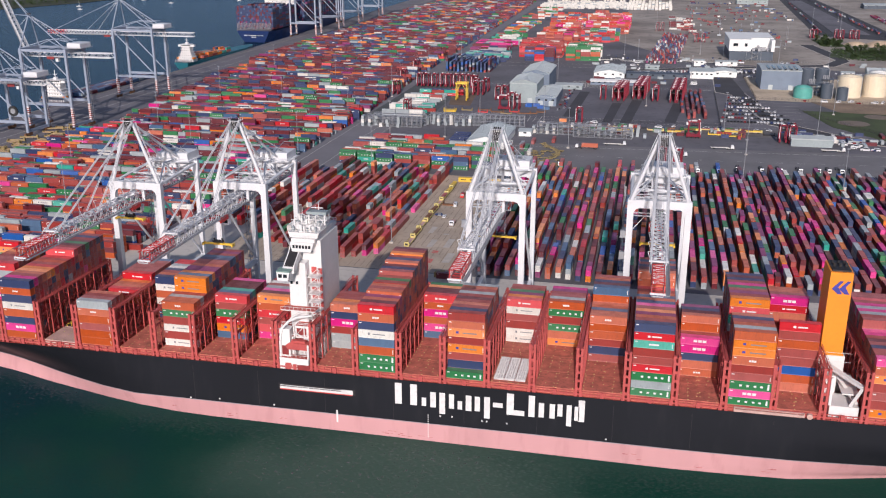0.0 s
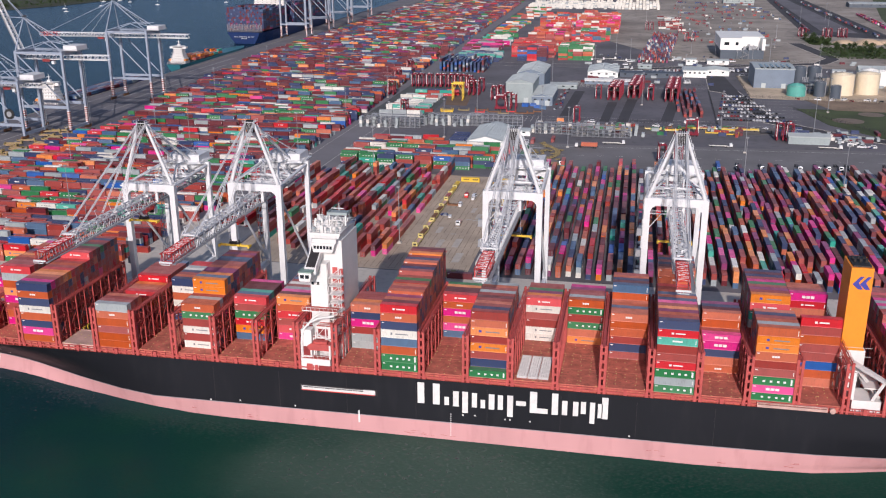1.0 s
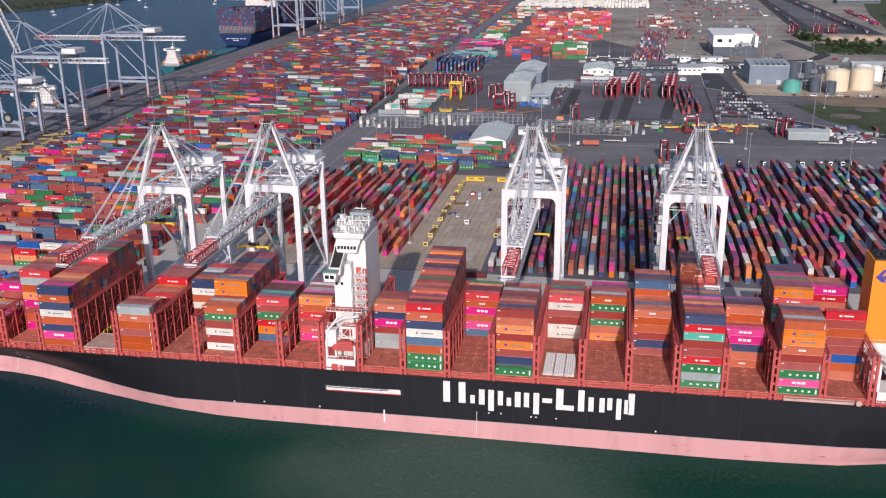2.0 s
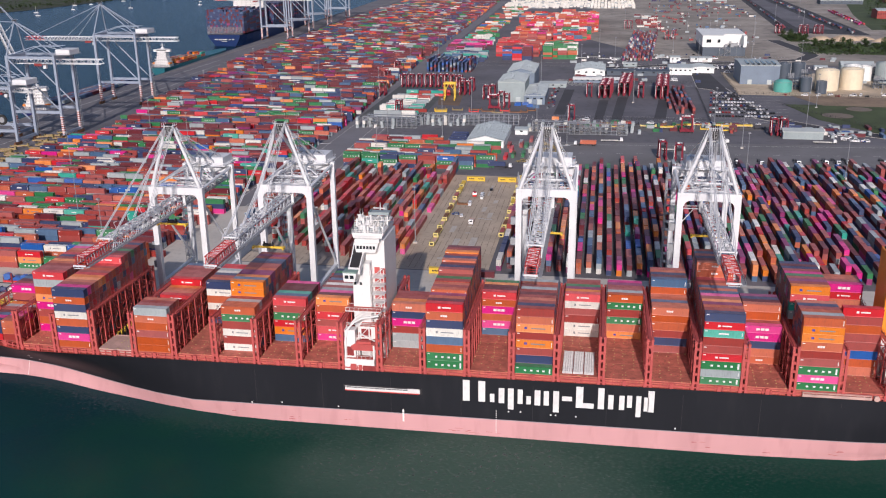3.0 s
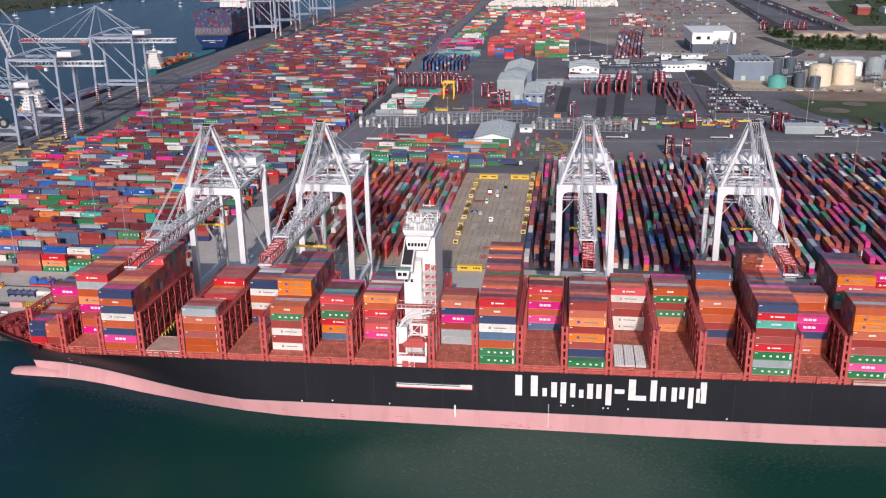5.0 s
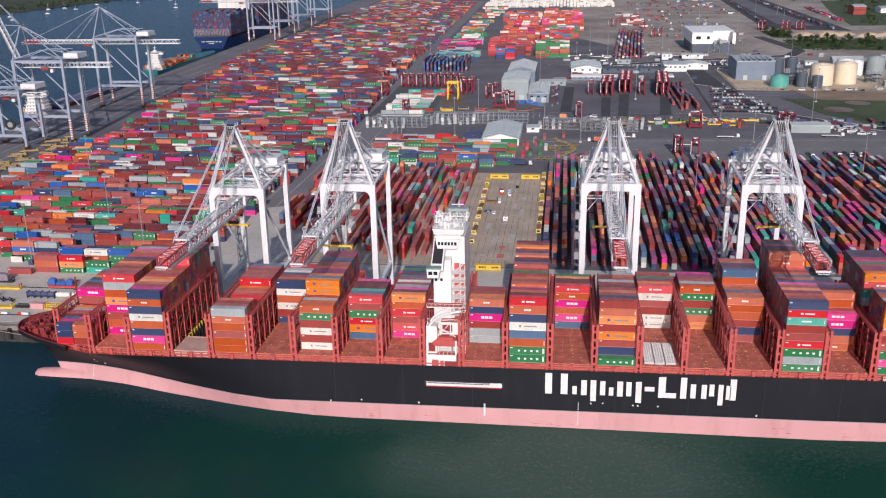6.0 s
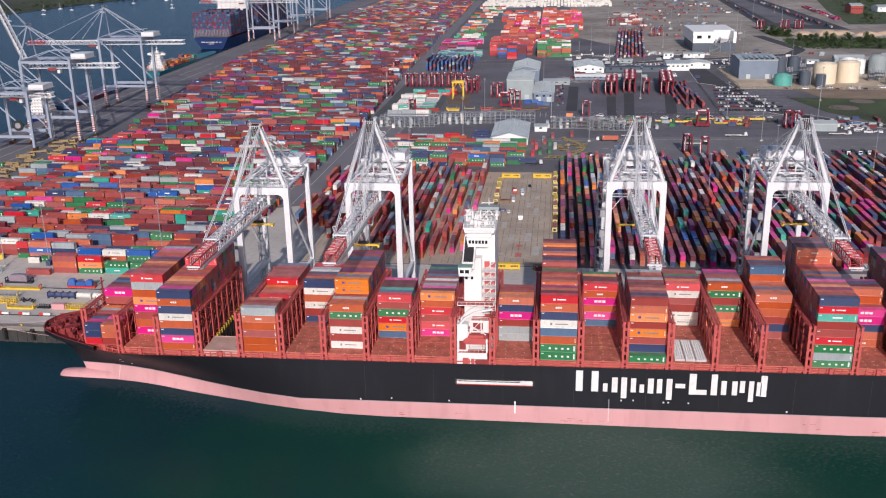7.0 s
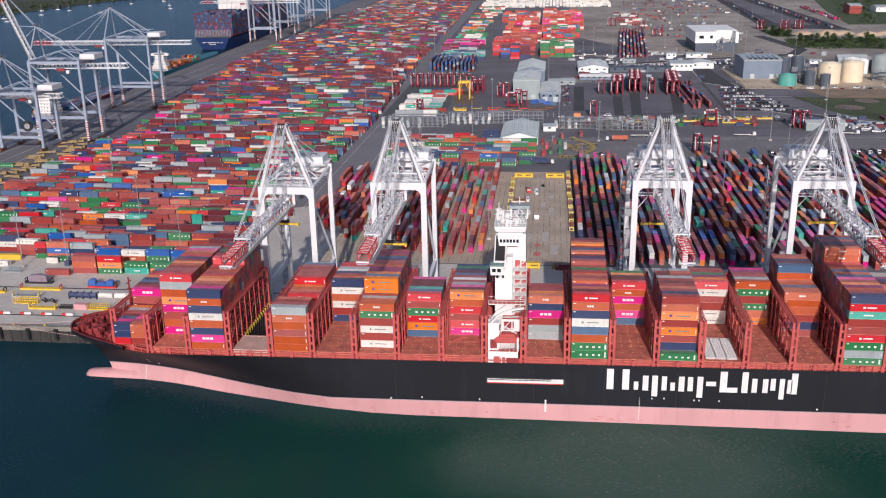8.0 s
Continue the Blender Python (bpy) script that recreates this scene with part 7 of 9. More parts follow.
def tractor(at, turn, paint, trailer_mat, load=None):
    """A terminal tractor with its skeletal trailer, nose along -y."""
    c = thing("terminal_tractor", "terminal tractor with a skeletal trailer", "truck", at, turn, "trucks")
    m = Mesh()
    m.prism([(-2.6, 1.0), (-0.4, 1.0), (-0.4, 3.4), (-2.2, 3.4), (-2.6, 2.2)], "x", -1.2, 1.2)
    cab = part("cab", m, paint, c)
    m = Mesh()
    m.box(-1.05, 1.05, -2.62, -2.5, 2.2, 3.2)
    part("windscreen", m, dark_glass, cab)
    m = Mesh()
    m.box(-1.1, 1.1, -2.8, 3.0, 0.7, 1.0)
    m.box(-1.0, -0.6, 1, 14.5, 1.1, 1.45), m.box(0.6, 1.0, 1, 14.5, 1.1, 1.45)
    for y in (1.5, 5.5, 10, 14.3):
        m.box(-1.2, 1.2, y - 0.2, y + 0.2, 1.15, 1.4)
    part("chassis", m, trailer_mat, c)
    wheels(c, (-1.05, 1.05), (-1.8, 2.0, 11.5, 12.8), 0.5)
    if load:
        container(at[0] - math.sin(radians(turn)) * 8.2, at[1] + math.cos(radians(turn)) * 8.2, 1.5, load, LONG, HIGH, "y" if abs(turn) < 45 or turn == 180 else "x", "carried on a trailer", "carried containers", yrng)
    return c


tr = tractor((76, 650, 0.03), 0, car_paints[0], dark_steel)
for k, (x, y) in enumerate(((60, 651), (88, 652), (101, 654), (113, 656), (120, 657), (128, 658), (135, 660), (160, 662), (172, 664), (184, 666), (-60, 640))):
    copy_thing(tr, pose(x, y, 0.03, 0, 0, (k * 7) % 9 - 4))
tractor((-19, 636, 0.03), 0, car_paints[3], dark_steel, "K")
tractor((-10, 637, 0.03), 0, car_paints[3], dark_steel, "R")
tractor((-97, 621, 0.03), 86, car_paints[0], dark_steel, "N")
tractor((-52, 701, 0.03), -90, car_paints[0], dark_steel, "T")
tractor((33, 640, 0.03), 4, car_paints[0], dark_steel, "Y")
tractor((47, 642, 0.03), 2, car_paints[4], dark_steel, "U")
tr2 = tractor((25, 690, 0.03), 90, car_paints[0], line_white)
for x, y in ((60, 722, ), (140, 730), (-20, 718), (210, 745)):
    copy_thing(tr2, pose(x, y, 0.03, 0, 0, 93))


def small_vehicle(at, turn, paint, long=4.4, high=1.5, name="car", label=""):
    c = thing(name, label, name, at, turn, name + "s on the terminal")
    m = Mesh()
    h = high
    m.prism([(-long / 2, 0.35), (long / 2, 0.35), (long / 2, h * 0.58), (long * 0.28, h * 0.62), (long * 0.16, h), (-long * 0.34, h), (-long * 0.46, h * 0.62), (-long / 2, h * 0.58)], "x", -0.88, 0.88)
    body = part("body", m, paint, c)
    m = Mesh()
    for s in (-1, 1):
        m.prism([(long * 0.24, h * 0.64), (long * 0.14, h * 0.94), (-long * 0.32, h * 0.94), (-long * 0.42, h * 0.64)], "x", s * 0.87, s * 0.9)
    m.box(-0.75, 0.75, -long * 0.43, -long * 0.40, h * 0.64, h * 0.94), m.box(-0.75, 0.75, long * 0.17, long * 0.25, h * 0.66, h * 0.9)
    part("window", m, dark_glass, body)
    m = Mesh()
    for x in (-0.8, 0.8):
        for y in (-long * 0.3, long * 0.3):
            m.tube((x - 0.12, y, 0.34), (x + 0.12, y, 0.34), 0.34, 8)
    tagged(part("wheel_set", m, rubber, body), kind="stuff")
    return c


cars = [small_vehicle((x, y, 0.04), a, car_paints[k], label=w + " car parked on the vehicle park") for x, y, a, k, w in ((-112.0, 500.6, 4, 0, "white"), (-115.4, 504, 2, 1, "silver"), (-101.6, 560, 0, 2, "black"), (-111.5, 552, 5, 3, "dark red"), (-116, 503.6, 90, 4, "blue"))]
vans = [small_vehicle((x, y, 0.04), a, car_paints[0], 6.5, 2.6, "van", "white van on the vehicle park") for x, y, a in ((-105.4, 545, -8), (-110.5, 525, 4), (-105.2, 541, 0))]
# the car park
for i in range(8):
    x0, x1 = 60 + 2.0 * i, 124 - 3.6 * i
    for j in range(int((x1 - x0) / 2.75)):
        if yrng.random() < 0.93:
            copy_thing(cars[yrng.choice((0, 0, 0, 1, 2, 2, 2, 3, 4))], pose(x0 + j * 2.75, 836 + i * 18.5, 0.03, 0, 0, yrng.uniform(-2, 2)))
for k in range(26):
    copy_thing(yrng.choice(cars), pose(-82 + yrng.uniform(-3, 3), 860 + k * 5.5, 0.03, 0, 0, yrng.uniform(-10, 10)))
for k in range(40):
    copy_thing(yrng.choice(cars + vans), pose(yrng.uniform(-60, 180), yrng.uniform(1040, 1280), 0.0, 0, 0, yrng.choice((0, 90))))
for k in range(24):
    copy_thing(yrng.choice(cars + vans), pose(yrng.uniform(130, 240), yrng.uniform(735, 765), 0.05, 0, 0, yrng.choice((80, 95))))


def trailer(at, turn=0.0, paint=trailer_cream, load=None, label="cream-yellow low yard trailer parked in line"):
    """A low yard trailer with a cab-like headboard at its near end."""
    c = thing("yard_trailer", label, "trailer", at, turn, "yard trailers")
    m = Mesh()
    m.box(-1.25, 1.25, -6.0, 6.2, 0.9, 1.3)
    part("platform", m, hatch_pale, c)
    m = Mesh()
    m.prism([(-7.2, 0.7), (-5.9, 0.7), (-5.9, 3.0), (-6.9, 3.0), (-7.2, 2.6)], "x", -1.3, 1.3)
    head = part("headboard", m, paint, c)
    m = Mesh()
    m.box(-0.75, 0.75, -7.24, -7.1, 1.3, 2.4)
    m.box(-0.75, 0.75, -6.8, -6.2, 2.98, 3.04)
    part("headboard_opening", m, dark_steel, head)
    m = Mesh()
    m.box(-1.3, 1.3, 5.95, 6.45, 1.3, 2.3)
    part("end_frame", m, paint, c)
    for x in (-1.25, 1.25):
        m = Mesh()
        m.box(x - 0.12, x + 0.12, -6.0, 6.2, 1.1, 1.7)
        part("side_rail", m, paint, c)
    if load:
        m = Mesh()
        m.box(-1.1, 1.1, -5.6, 0.2, 1.3, 2.5), m.box(-1.1, 1.1, 0.5, 5.8, 1.3, 2.2)
        part("cargo", m, load, c)
    wheels(c, (-0.9, 0.9), (-3.6, 3.6), 0.45)
    return c


t0 = trailer((-120.2, 480, 0.03))
lots = [t0, trailer((-120.0, 495, 0.03), 1, trailer_cream, rusty, "cream yard trailer loaded with rusty frames"), trailer((-120.8, 554, 0.03), -1, trailer_cream, yellow_paint, "cream yard trailer loaded with yellow gear"), trailer((-85.3, 470, 0.03), 0, trailer_cream, CMAT[0], "cream yard trailer with a red-brown load")]
for k, (x, y) in enumerate([(-120.3, 510), (-120.6, 525), (-121.0, 540), (-121.2, 569)] + [(-85.0 - 0.1 * i + (i % 2) * 0.3, 485 + 14.5 * i) for i in range(8)] + [(-119.6, 465), (-119.2, 450)]):
    copy_thing(lots[(k * 3 + 1) % 4], pose(x, y, 0.03, 0, 0, (k * 5) % 4 - 2))
# yellow store boxes on the quay and at the far end of the vehicle park
m = Mesh()
m.box(-6.0, 6.0, -1.2, 1.2, 0.3, 2.9)
m.box(-6.1, 6.1, -1.3, 1.3, 2.9, 3.0)
for x in (-5.6, -1.8, 1.8, 5.6):
    m.box(x - 0.2, x + 0.2, -1.26, 1.26, 0, 0.3), m.box(x - 0.12, x + 0.12, -1.27, 1.27, 0.3, 2.9)
yb = thing("store_box", "long yellow steel store box with dark lettering", "store box", (-107.5, 404.5, 0.03), 0, "store boxes")
part("box", m, yellow_paint, yb)
m = Mesh()
for k in range(5):
    m.box(-4.4 + k * 0.7, -3.9 + k * 0.7, -1.3, -1.2, 1.4, 2.2), m.box(1.6 + k * 0.7, 2.1 + k * 0.7, -1.3, -1.2, 1.4, 2.2)
part("lettering", m, dark_steel, yb)
for x in (-114.5, -94):
    copy_thing(yb, pose(x, 583, 0.03))
m = Mesh()
for k in range(3):
    m.box(-95.5 + k * 2.6, -93.3 + k * 2.6, 403.4, 406.0, 0.03, (2.4, 2.9, 2.2)[k]), m.box(-95.4 + k * 2.6, -93.4 + k * 2.6, 403.5, 405.9, (2.4, 2.9, 2.2)[k], (2.4, 2.9, 2.2)[k] + 0.12)
tagged(part("gear_crate", m, worn_cream), "weathered cream gear crates on the quay", "crate", kind="stuff")


def rack(at, paint, second, label, length=12.0):
    """A flat rack or lashing frame lying on the quay."""
    c = thing("flat_rack", label, "rack", at, 0, "racks on the quay")
    m = Mesh()
    m.box(-length / 2, length / 2, -1.2, 1.2, -0.02, 0.75)
    for x in np.linspace(-length / 2, length / 2, 7):
        m.box(x - 0.12, x + 0.12, -1.25, 1.25, 0.75, 0.95)
    part("base", m, paint, c)
    for x in (-length / 2 + 0.3, length / 2 - 0.3):
        m = Mesh()
        m.box(x - 0.2, x + 0.2, -1.2, -0.9, 0.75, 2.4), m.box(x - 0.2, x + 0.2, 0.9, 1.2, 0.75, 2.4), m.box(x - 0.2, x + 0.2, -1.2, 1.2, 2.2, 2.5)
        part("end_frame", m, second, c)
    return c


blue_paint = CMAT[CODES.index("U")]
m = Mesh()
m.box(-1.6, 1.6, -0.35, 0.35, 0, 0.5), m.box(-1.6, 1.6, -0.2, 0.2, 0.5, 1.0)
bar0 = thing("barrier", "white and red plastic barrier on the quay", "barrier", (-332, 331.6, 0.03), 0, "barriers")
part("white_block", m, white_mark, bar0)
m = Mesh()
m.box(-3.4, -1.6, -0.35, 0.35, 0, 1.0)
part("red_block", m, signal_red, bar0)
for k in range(1, 9):
    copy_thing(bar0, pose(-332 + k * 9.6 - (90 if k > 4 else 0), 331.6, 0.03))
rack((-332.4, 361.4, 0.03), yellow_paint, signal_red, "long yellow and red flat rack on the quay", 20)
rack((-372, 385, 0.03), dark_steel, dark_steel, "dark grey flat rack on the quay", 9)
rack((-334.2, 351.8, 0.03), wall_grey, trailer_cream, "pale green flat rack on the quay", 13)
rack((-350.5, 356.5, 0.03), yellow_paint, dark_steel, "yellow flat rack on the quay", 7)
rack((-319, 338.6, 0.03), yellow_paint, yellow_paint, "yellow lashing frame on the quay", 12.5)
rack((-304.4, 365.8, 0.03), signal_red, rusty, "red flat rack carrying blue machinery", 13.6)


def cage(at, length, high, paint, label):
    """An open lashing cage: two long sides of posts and rails on a floor frame."""
    c = thing("lashing_cage", label, "cage", at, 0, "racks on the quay")
    m = Mesh()
    m.box(-length / 2, length / 2, -1.2, 1.2, 0.0, 0.35)
    part("floor_frame", m, paint, c)
    for y in (-1.1, 1.1):
        m = Mesh()
        for x in np.linspace(-length / 2 + 0.1, length / 2 - 0.1, int(length)):
            m.box(x - 0.09, x + 0.09, y - 0.09, y + 0.09, 0.35, high)
        for z in (high * 0.6, high):
            m.box(-length / 2, length / 2, y - 0.09, y + 0.09, z - 0.1, z + 0.08)
        part("side_rail", m, paint, c)
    return c


cage((-330.3, 344.8, 0.03), 11.8, 2.6, yellow_paint, "yellow steel lashing cage on the quay")
cage((-293.6, 339.4, 0.03), 9.0, 2.4, yellow_paint, "yellow steel lashing cage on the quay")
cage((-359.6, 384, 0.03), 9.5, 2.4, wall_grey, "grey-green steel lashing cage on the quay")
cage((-309, 340, 0.03), 6.0, 1.2, dark_steel, "low dark steel cage on the quay")
m = Mesh()  # lashing gear heap
hp = random.Random(8)
for k in range(16):
    x, y = hp.uniform(-322.5, -316.5), hp.uniform(345, 347.2)
    m.bar((x, y, hp.uniform(0.05, 1.2)), (x + hp.uniform(-2, 2), y + hp.uniform(-1, 1), hp.uniform(0.1, 2.0)), hp.uniform(0.2, 0.6))
tagged(part("lashing_gear", m, dark_steel), "heap of dark lashing gear on the quay", "gear", kind="stuff")
for x, w, h in ((-309.0, 3.4, 4.2), (-304.6, 4.6, 2.8), (-300.4, 3.2, 3.8)):
    m = Mesh()
    m.prism([(x - w / 2, 0.98), (x + w / 2, 0.98), (x + w / 2, h - 0.7), (x + w / 4, h), (x - w / 4, h), (x - w / 2, h - 0.5)], "y", 364.7, 366.9)
    tagged(part("machine", m, blue_paint), "blue machine lashed to a flat rack", "machine", "machines")
m = Mesh()
for k in range(4):
    m.tube((-313.0 + k * 3.25, 351.8, 1.6), (-310.1 + k * 3.25, 351.8, 1.6), 1.25, 12)
for k in range(5):
    m.box(-313.3 + k * 3.25, -313.0 + k * 3.25, 350.4, 353.2, 0.03, 3.0)
tagged(part("tank_container", m, CMAT[CODES.index("N")]), "dark blue tank container in its frame", "tank", "tanks on the quay")
for x0 in (-299.2, -291.6):
    m = Mesh()
    m.tube((x0, 351.8, 1.6), (x0 + 6.6, 351.8, 1.6), 1.2, 12)
    for a in (0, 6.6):
        m.box(x0 + a - 0.12, x0 + a + 0.12, 350.5, 353.1, 0.03, 2.9)
    tagged(part("tank_container", m, CMAT[CODES.index("W")]), "white tank container in its frame", "tank", "tanks on the quay")
m = Mesh()
m.box(-6, 0, -1.2, 1.2, 0, 2.5)
for x in (-5.9, -3.0, -0.1):
    m.box(x - 0.12, x + 0.12, -1.25, 1.25, 0, 2.56)
m.box(-3.6, -2.4, -1.27, -1.2, 1.2, 1.9)
pk = tagged(part("store_box", m, hull_pink), "pale pink steel store box on the quay", "store box", "store boxes")
pk.matrix_basis = pose(-298.6, 339.4, 0.03)


def light_pole(at, tall=31.0):
    c = thing("light_mast", "tall grey floodlight mast in the yard", "light mast", at, 0, "light masts")
    m = Mesh()
    m.tube((0, 0, 0), (0, 0, tall), 0.26, 8, 0.13)
    part("pole", m, crane_grey, c)
    m = Mesh()
    m.tube((0, 0, tall - 0.3), (0, 0, tall), 0.8, 8)
    for k in range(6):
        a = k * math.pi / 3
        m.box(0.8 * math.cos(a) - 0.2, 0.8 * math.cos(a) + 0.2, 0.8 * math.sin(a) - 0.2, 0.8 * math.sin(a) + 0.2, tall - 0.7, tall - 0.3)
    part("lamp_head", m, crane_grey, c)
    m = Mesh()
    m.box(-1, 1, -1, 1, 0, 0.9)
    part("plinth", m, concrete, c)
    return c


p0 = light_pole((-358, 391, 0))
for x, y in ((-337, 396), (-389, 560), (-326, 459), (-281, 405), (-129, 449), (-78, 547), (4, 524), (118, 595), (-256, 540), (-254, 640), (-340, 640), (-400, 700), (-254, 760), (-330, 800), (-420, 860), (-254, 900), (-340, 980), (-254, 1060), (-440, 1050), (-60, 700), (70, 705), (-90, 800), (60, 800), (-5, 900), (130, 780), (190, 760), (-160, 720), (-200, 700), (40, 1050), (-60, 1120), (120, 1150), (-254, 1250), (-380, 1200), (215, 640), (60, 610), (-185, 600)):
    copy_thing(p0, pose(x, y, 0))

# trailers, frames and a brown carrier on the repair strip
for x, y, a in ((-50, 778, 92), (-36, 782, 88), (-20, 770, 90), (34, 786, 90), (48, 790, 91), (64, 784, 90), (66, 792, 89), (82, 788, 90), (20, 775, 90), (4, 779, 88), (-66, 768, 91)):
    copy_thing(lots[int(a) % 4], pose(x, y, 0.045, 0, 0, a))
for x, y, paint, w, ln in ((52, 776, yellow_paint, "yellow", 12), (66, 772, yellow_paint, "yellow", 12), (-30, 792, rusty, "rusty", 11), (-8, 790, dark_steel, "dark steel", 10), (14, 794, rusty, "rusty", 12), (94, 782, dark_steel, "dark steel", 9)):
    rack((x, y, 0.045), paint, paint, w + " spreader frame lying on the repair strip", ln)
# yellow trailers and frames along the far berth
t1 = trailer((-470, 600, 0.03), 90, worn_cream)
for k in range(26):
    x, y = yrng.uniform(-484, -462), 545 + k * 6.0 + yrng.uniform(-2, 2)
    copy_thing(t1, pose(x, y, 0.03, 0, 0, 90 + yrng.uniform(-25, 25)))
for k in range(9):
    copy_thing(t1, pose(-448 + k * 1.4, 640 + k * 9, 0.03, 0, 0, yrng.uniform(-15, 15)))
container(-489, 599, 0.05, "G", LONG, HIGH, "x", "standing by the far berth", "yard containers", yrng)

# trailer dollies parked in curved lines beside the warehouse
def dolly(at, turn):
    c = thing("trailer_dolly", "small worn cream trailer dolly", "trailer", at, turn, "trailer dollies")
    m = Mesh()
    m.box(-1.1, 1.1, -1.5, 1.5, 0.7, 1.2), m.box(-0.2, 0.2, 1.5, 2.8, 0.7, 0.95)
    part("frame", m, worn_cream, c)
    m = Mesh()
    m.tube((-1.1, 0, 0.45), (1.1, 0, 0.45), 0.45, 10)
    part("axle", m, rubber, c)
    return c


sk = dolly((-79, 711, 0.03), 20)
for k in range(20):
    copy_thing(sk, pose(-84 + 20 * yrng.random() ** 1.5 + 0.1 * k, 655 + yrng.uniform(0, 50), 0.03, 0, 0, yrng.uniform(0, 180)))
for k in range(34):
    a = k / 33
    if k < 20:
        x, y = -80 + 15 * math.sin(a * 5), 708 - 66 * a * 1.6
    else:
        x, y = -92 + 34 * (a - 0.6) * 2.4, 640 + 5 * (k % 2)
    copy_thing(sk, pose(x, y, 0.03, 0, 0, 80 + (k * 37) % 60))
for k, (x, y, c) in enumerate(((-100, 676, "K"), (-94, 694, "R"), (-97, 660, "R"), (-90, 661, "G"), (-86, 676, "W"), (-73, 722, "R"))):
    container(x, y, 0.05, c, LONG, HIGH, "y", "standing alone on the yard", "yard containers", yrng)
# flat-bed lorries on the vehicle park
def flatbed(at, turn, paint, bed, label):
    """A rigid lorry with an open bed, nose along -y."""
    c = thing("lorry", label, "lorry", at, turn, "lorries on the vehicle park")
    m = Mesh()
    m.prism([(-5.0, 0.6), (-2.8, 0.6), (-2.8, 2.9), (-4.6, 2.9), (-5.0, 1.9)], "x", -1.2, 1.2)
    cab = part("cab", m, paint, c)
    m = Mesh()
    m.prism([(-5.03, 1.9), (-4.98, 1.85), (-4.62, 2.75), (-4.7, 2.78)], "x", -1.0, 1.0)
    part("windscreen", m, dark_glass, cab)
    m = Mesh()
    m.box(-1.2, 1.2, -2.5, 4.8, 0.9, 1.15)
    for x in (-1.2, 1.2):
        m.box(x - 0.06, x + 0.06, -2.5, 4.8, 1.15, 1.6)
    m.box(-1.2, 1.2, -2.55, -2.4, 1.15, 2.3)
    part("bed", m, bed, c)
    wheels(c, (-1.0, 1.0), (-3.9, 2.6, 3.7), 0.48)
    return c


flatbed((-110.6, 547, 0.04), 6, signal_red, rusty, "orange-red flat-bed lorry with a loaded bed")
flatbed((-104.6, 489, 0.04), 2, car_paints[0], hatch_pale, "white flat-bed lorry with an empty bed")
rack((-115.0, 526, 0.03), rusty, rusty, "rusty flat rack lying on the vehicle park", 7)

# more gear on the quay ahead of the bow
rack((-337.8, 369.6, 0.03), dark_steel, dark_steel, "dark flat rack carrying a covered load", 13.4)
m = Mesh()
m.prism([(-342.4, 0.96), (-333.4, 0.96), (-333.4, 3.4), (-334.2, 4.2), (-337.5, 4.5), (-341.6, 4.0), (-342.4, 3.2)], "y", 368.5, 370.7)
for x in (-341, -338.5, -336, -333.9):
    m.box(x - 0.1, x + 0.1, 368.4, 370.8, 0.96, 3.2)
tagged(part("covered_load", m, material("grey_violet_tarpaulin", srgb(132, 118, 130), 0.7, 0, 0.15, 0.4, 0.3)), "grey-violet sheeted load lashed on a flat rack", "load")
container(-346.0, 398.3, 0.05, "W", SHORT, HIGH, "x", "standing on the quay", "yard containers", yrng)
container(-336.3, 396.3, 0.05, "N", SHORT, LOW, "y", "standing on the quay", "yard containers", yrng)
m = Mesh()
m.box(-6.1, 6.1, -1.2, 1.2, 0.15, 2.75)
for a in (-5.9, 0.0, 5.9):
    m.box(a - 0.2, a + 0.2, -1.26, 1.26, 0.0, 2.8)
yc = tagged(part("store_box", m, yellow_paint), "long yellow steel store box on the quay", "store box", "store boxes")
yc.matrix_basis = pose(-371.0, 402.0, 0.03)

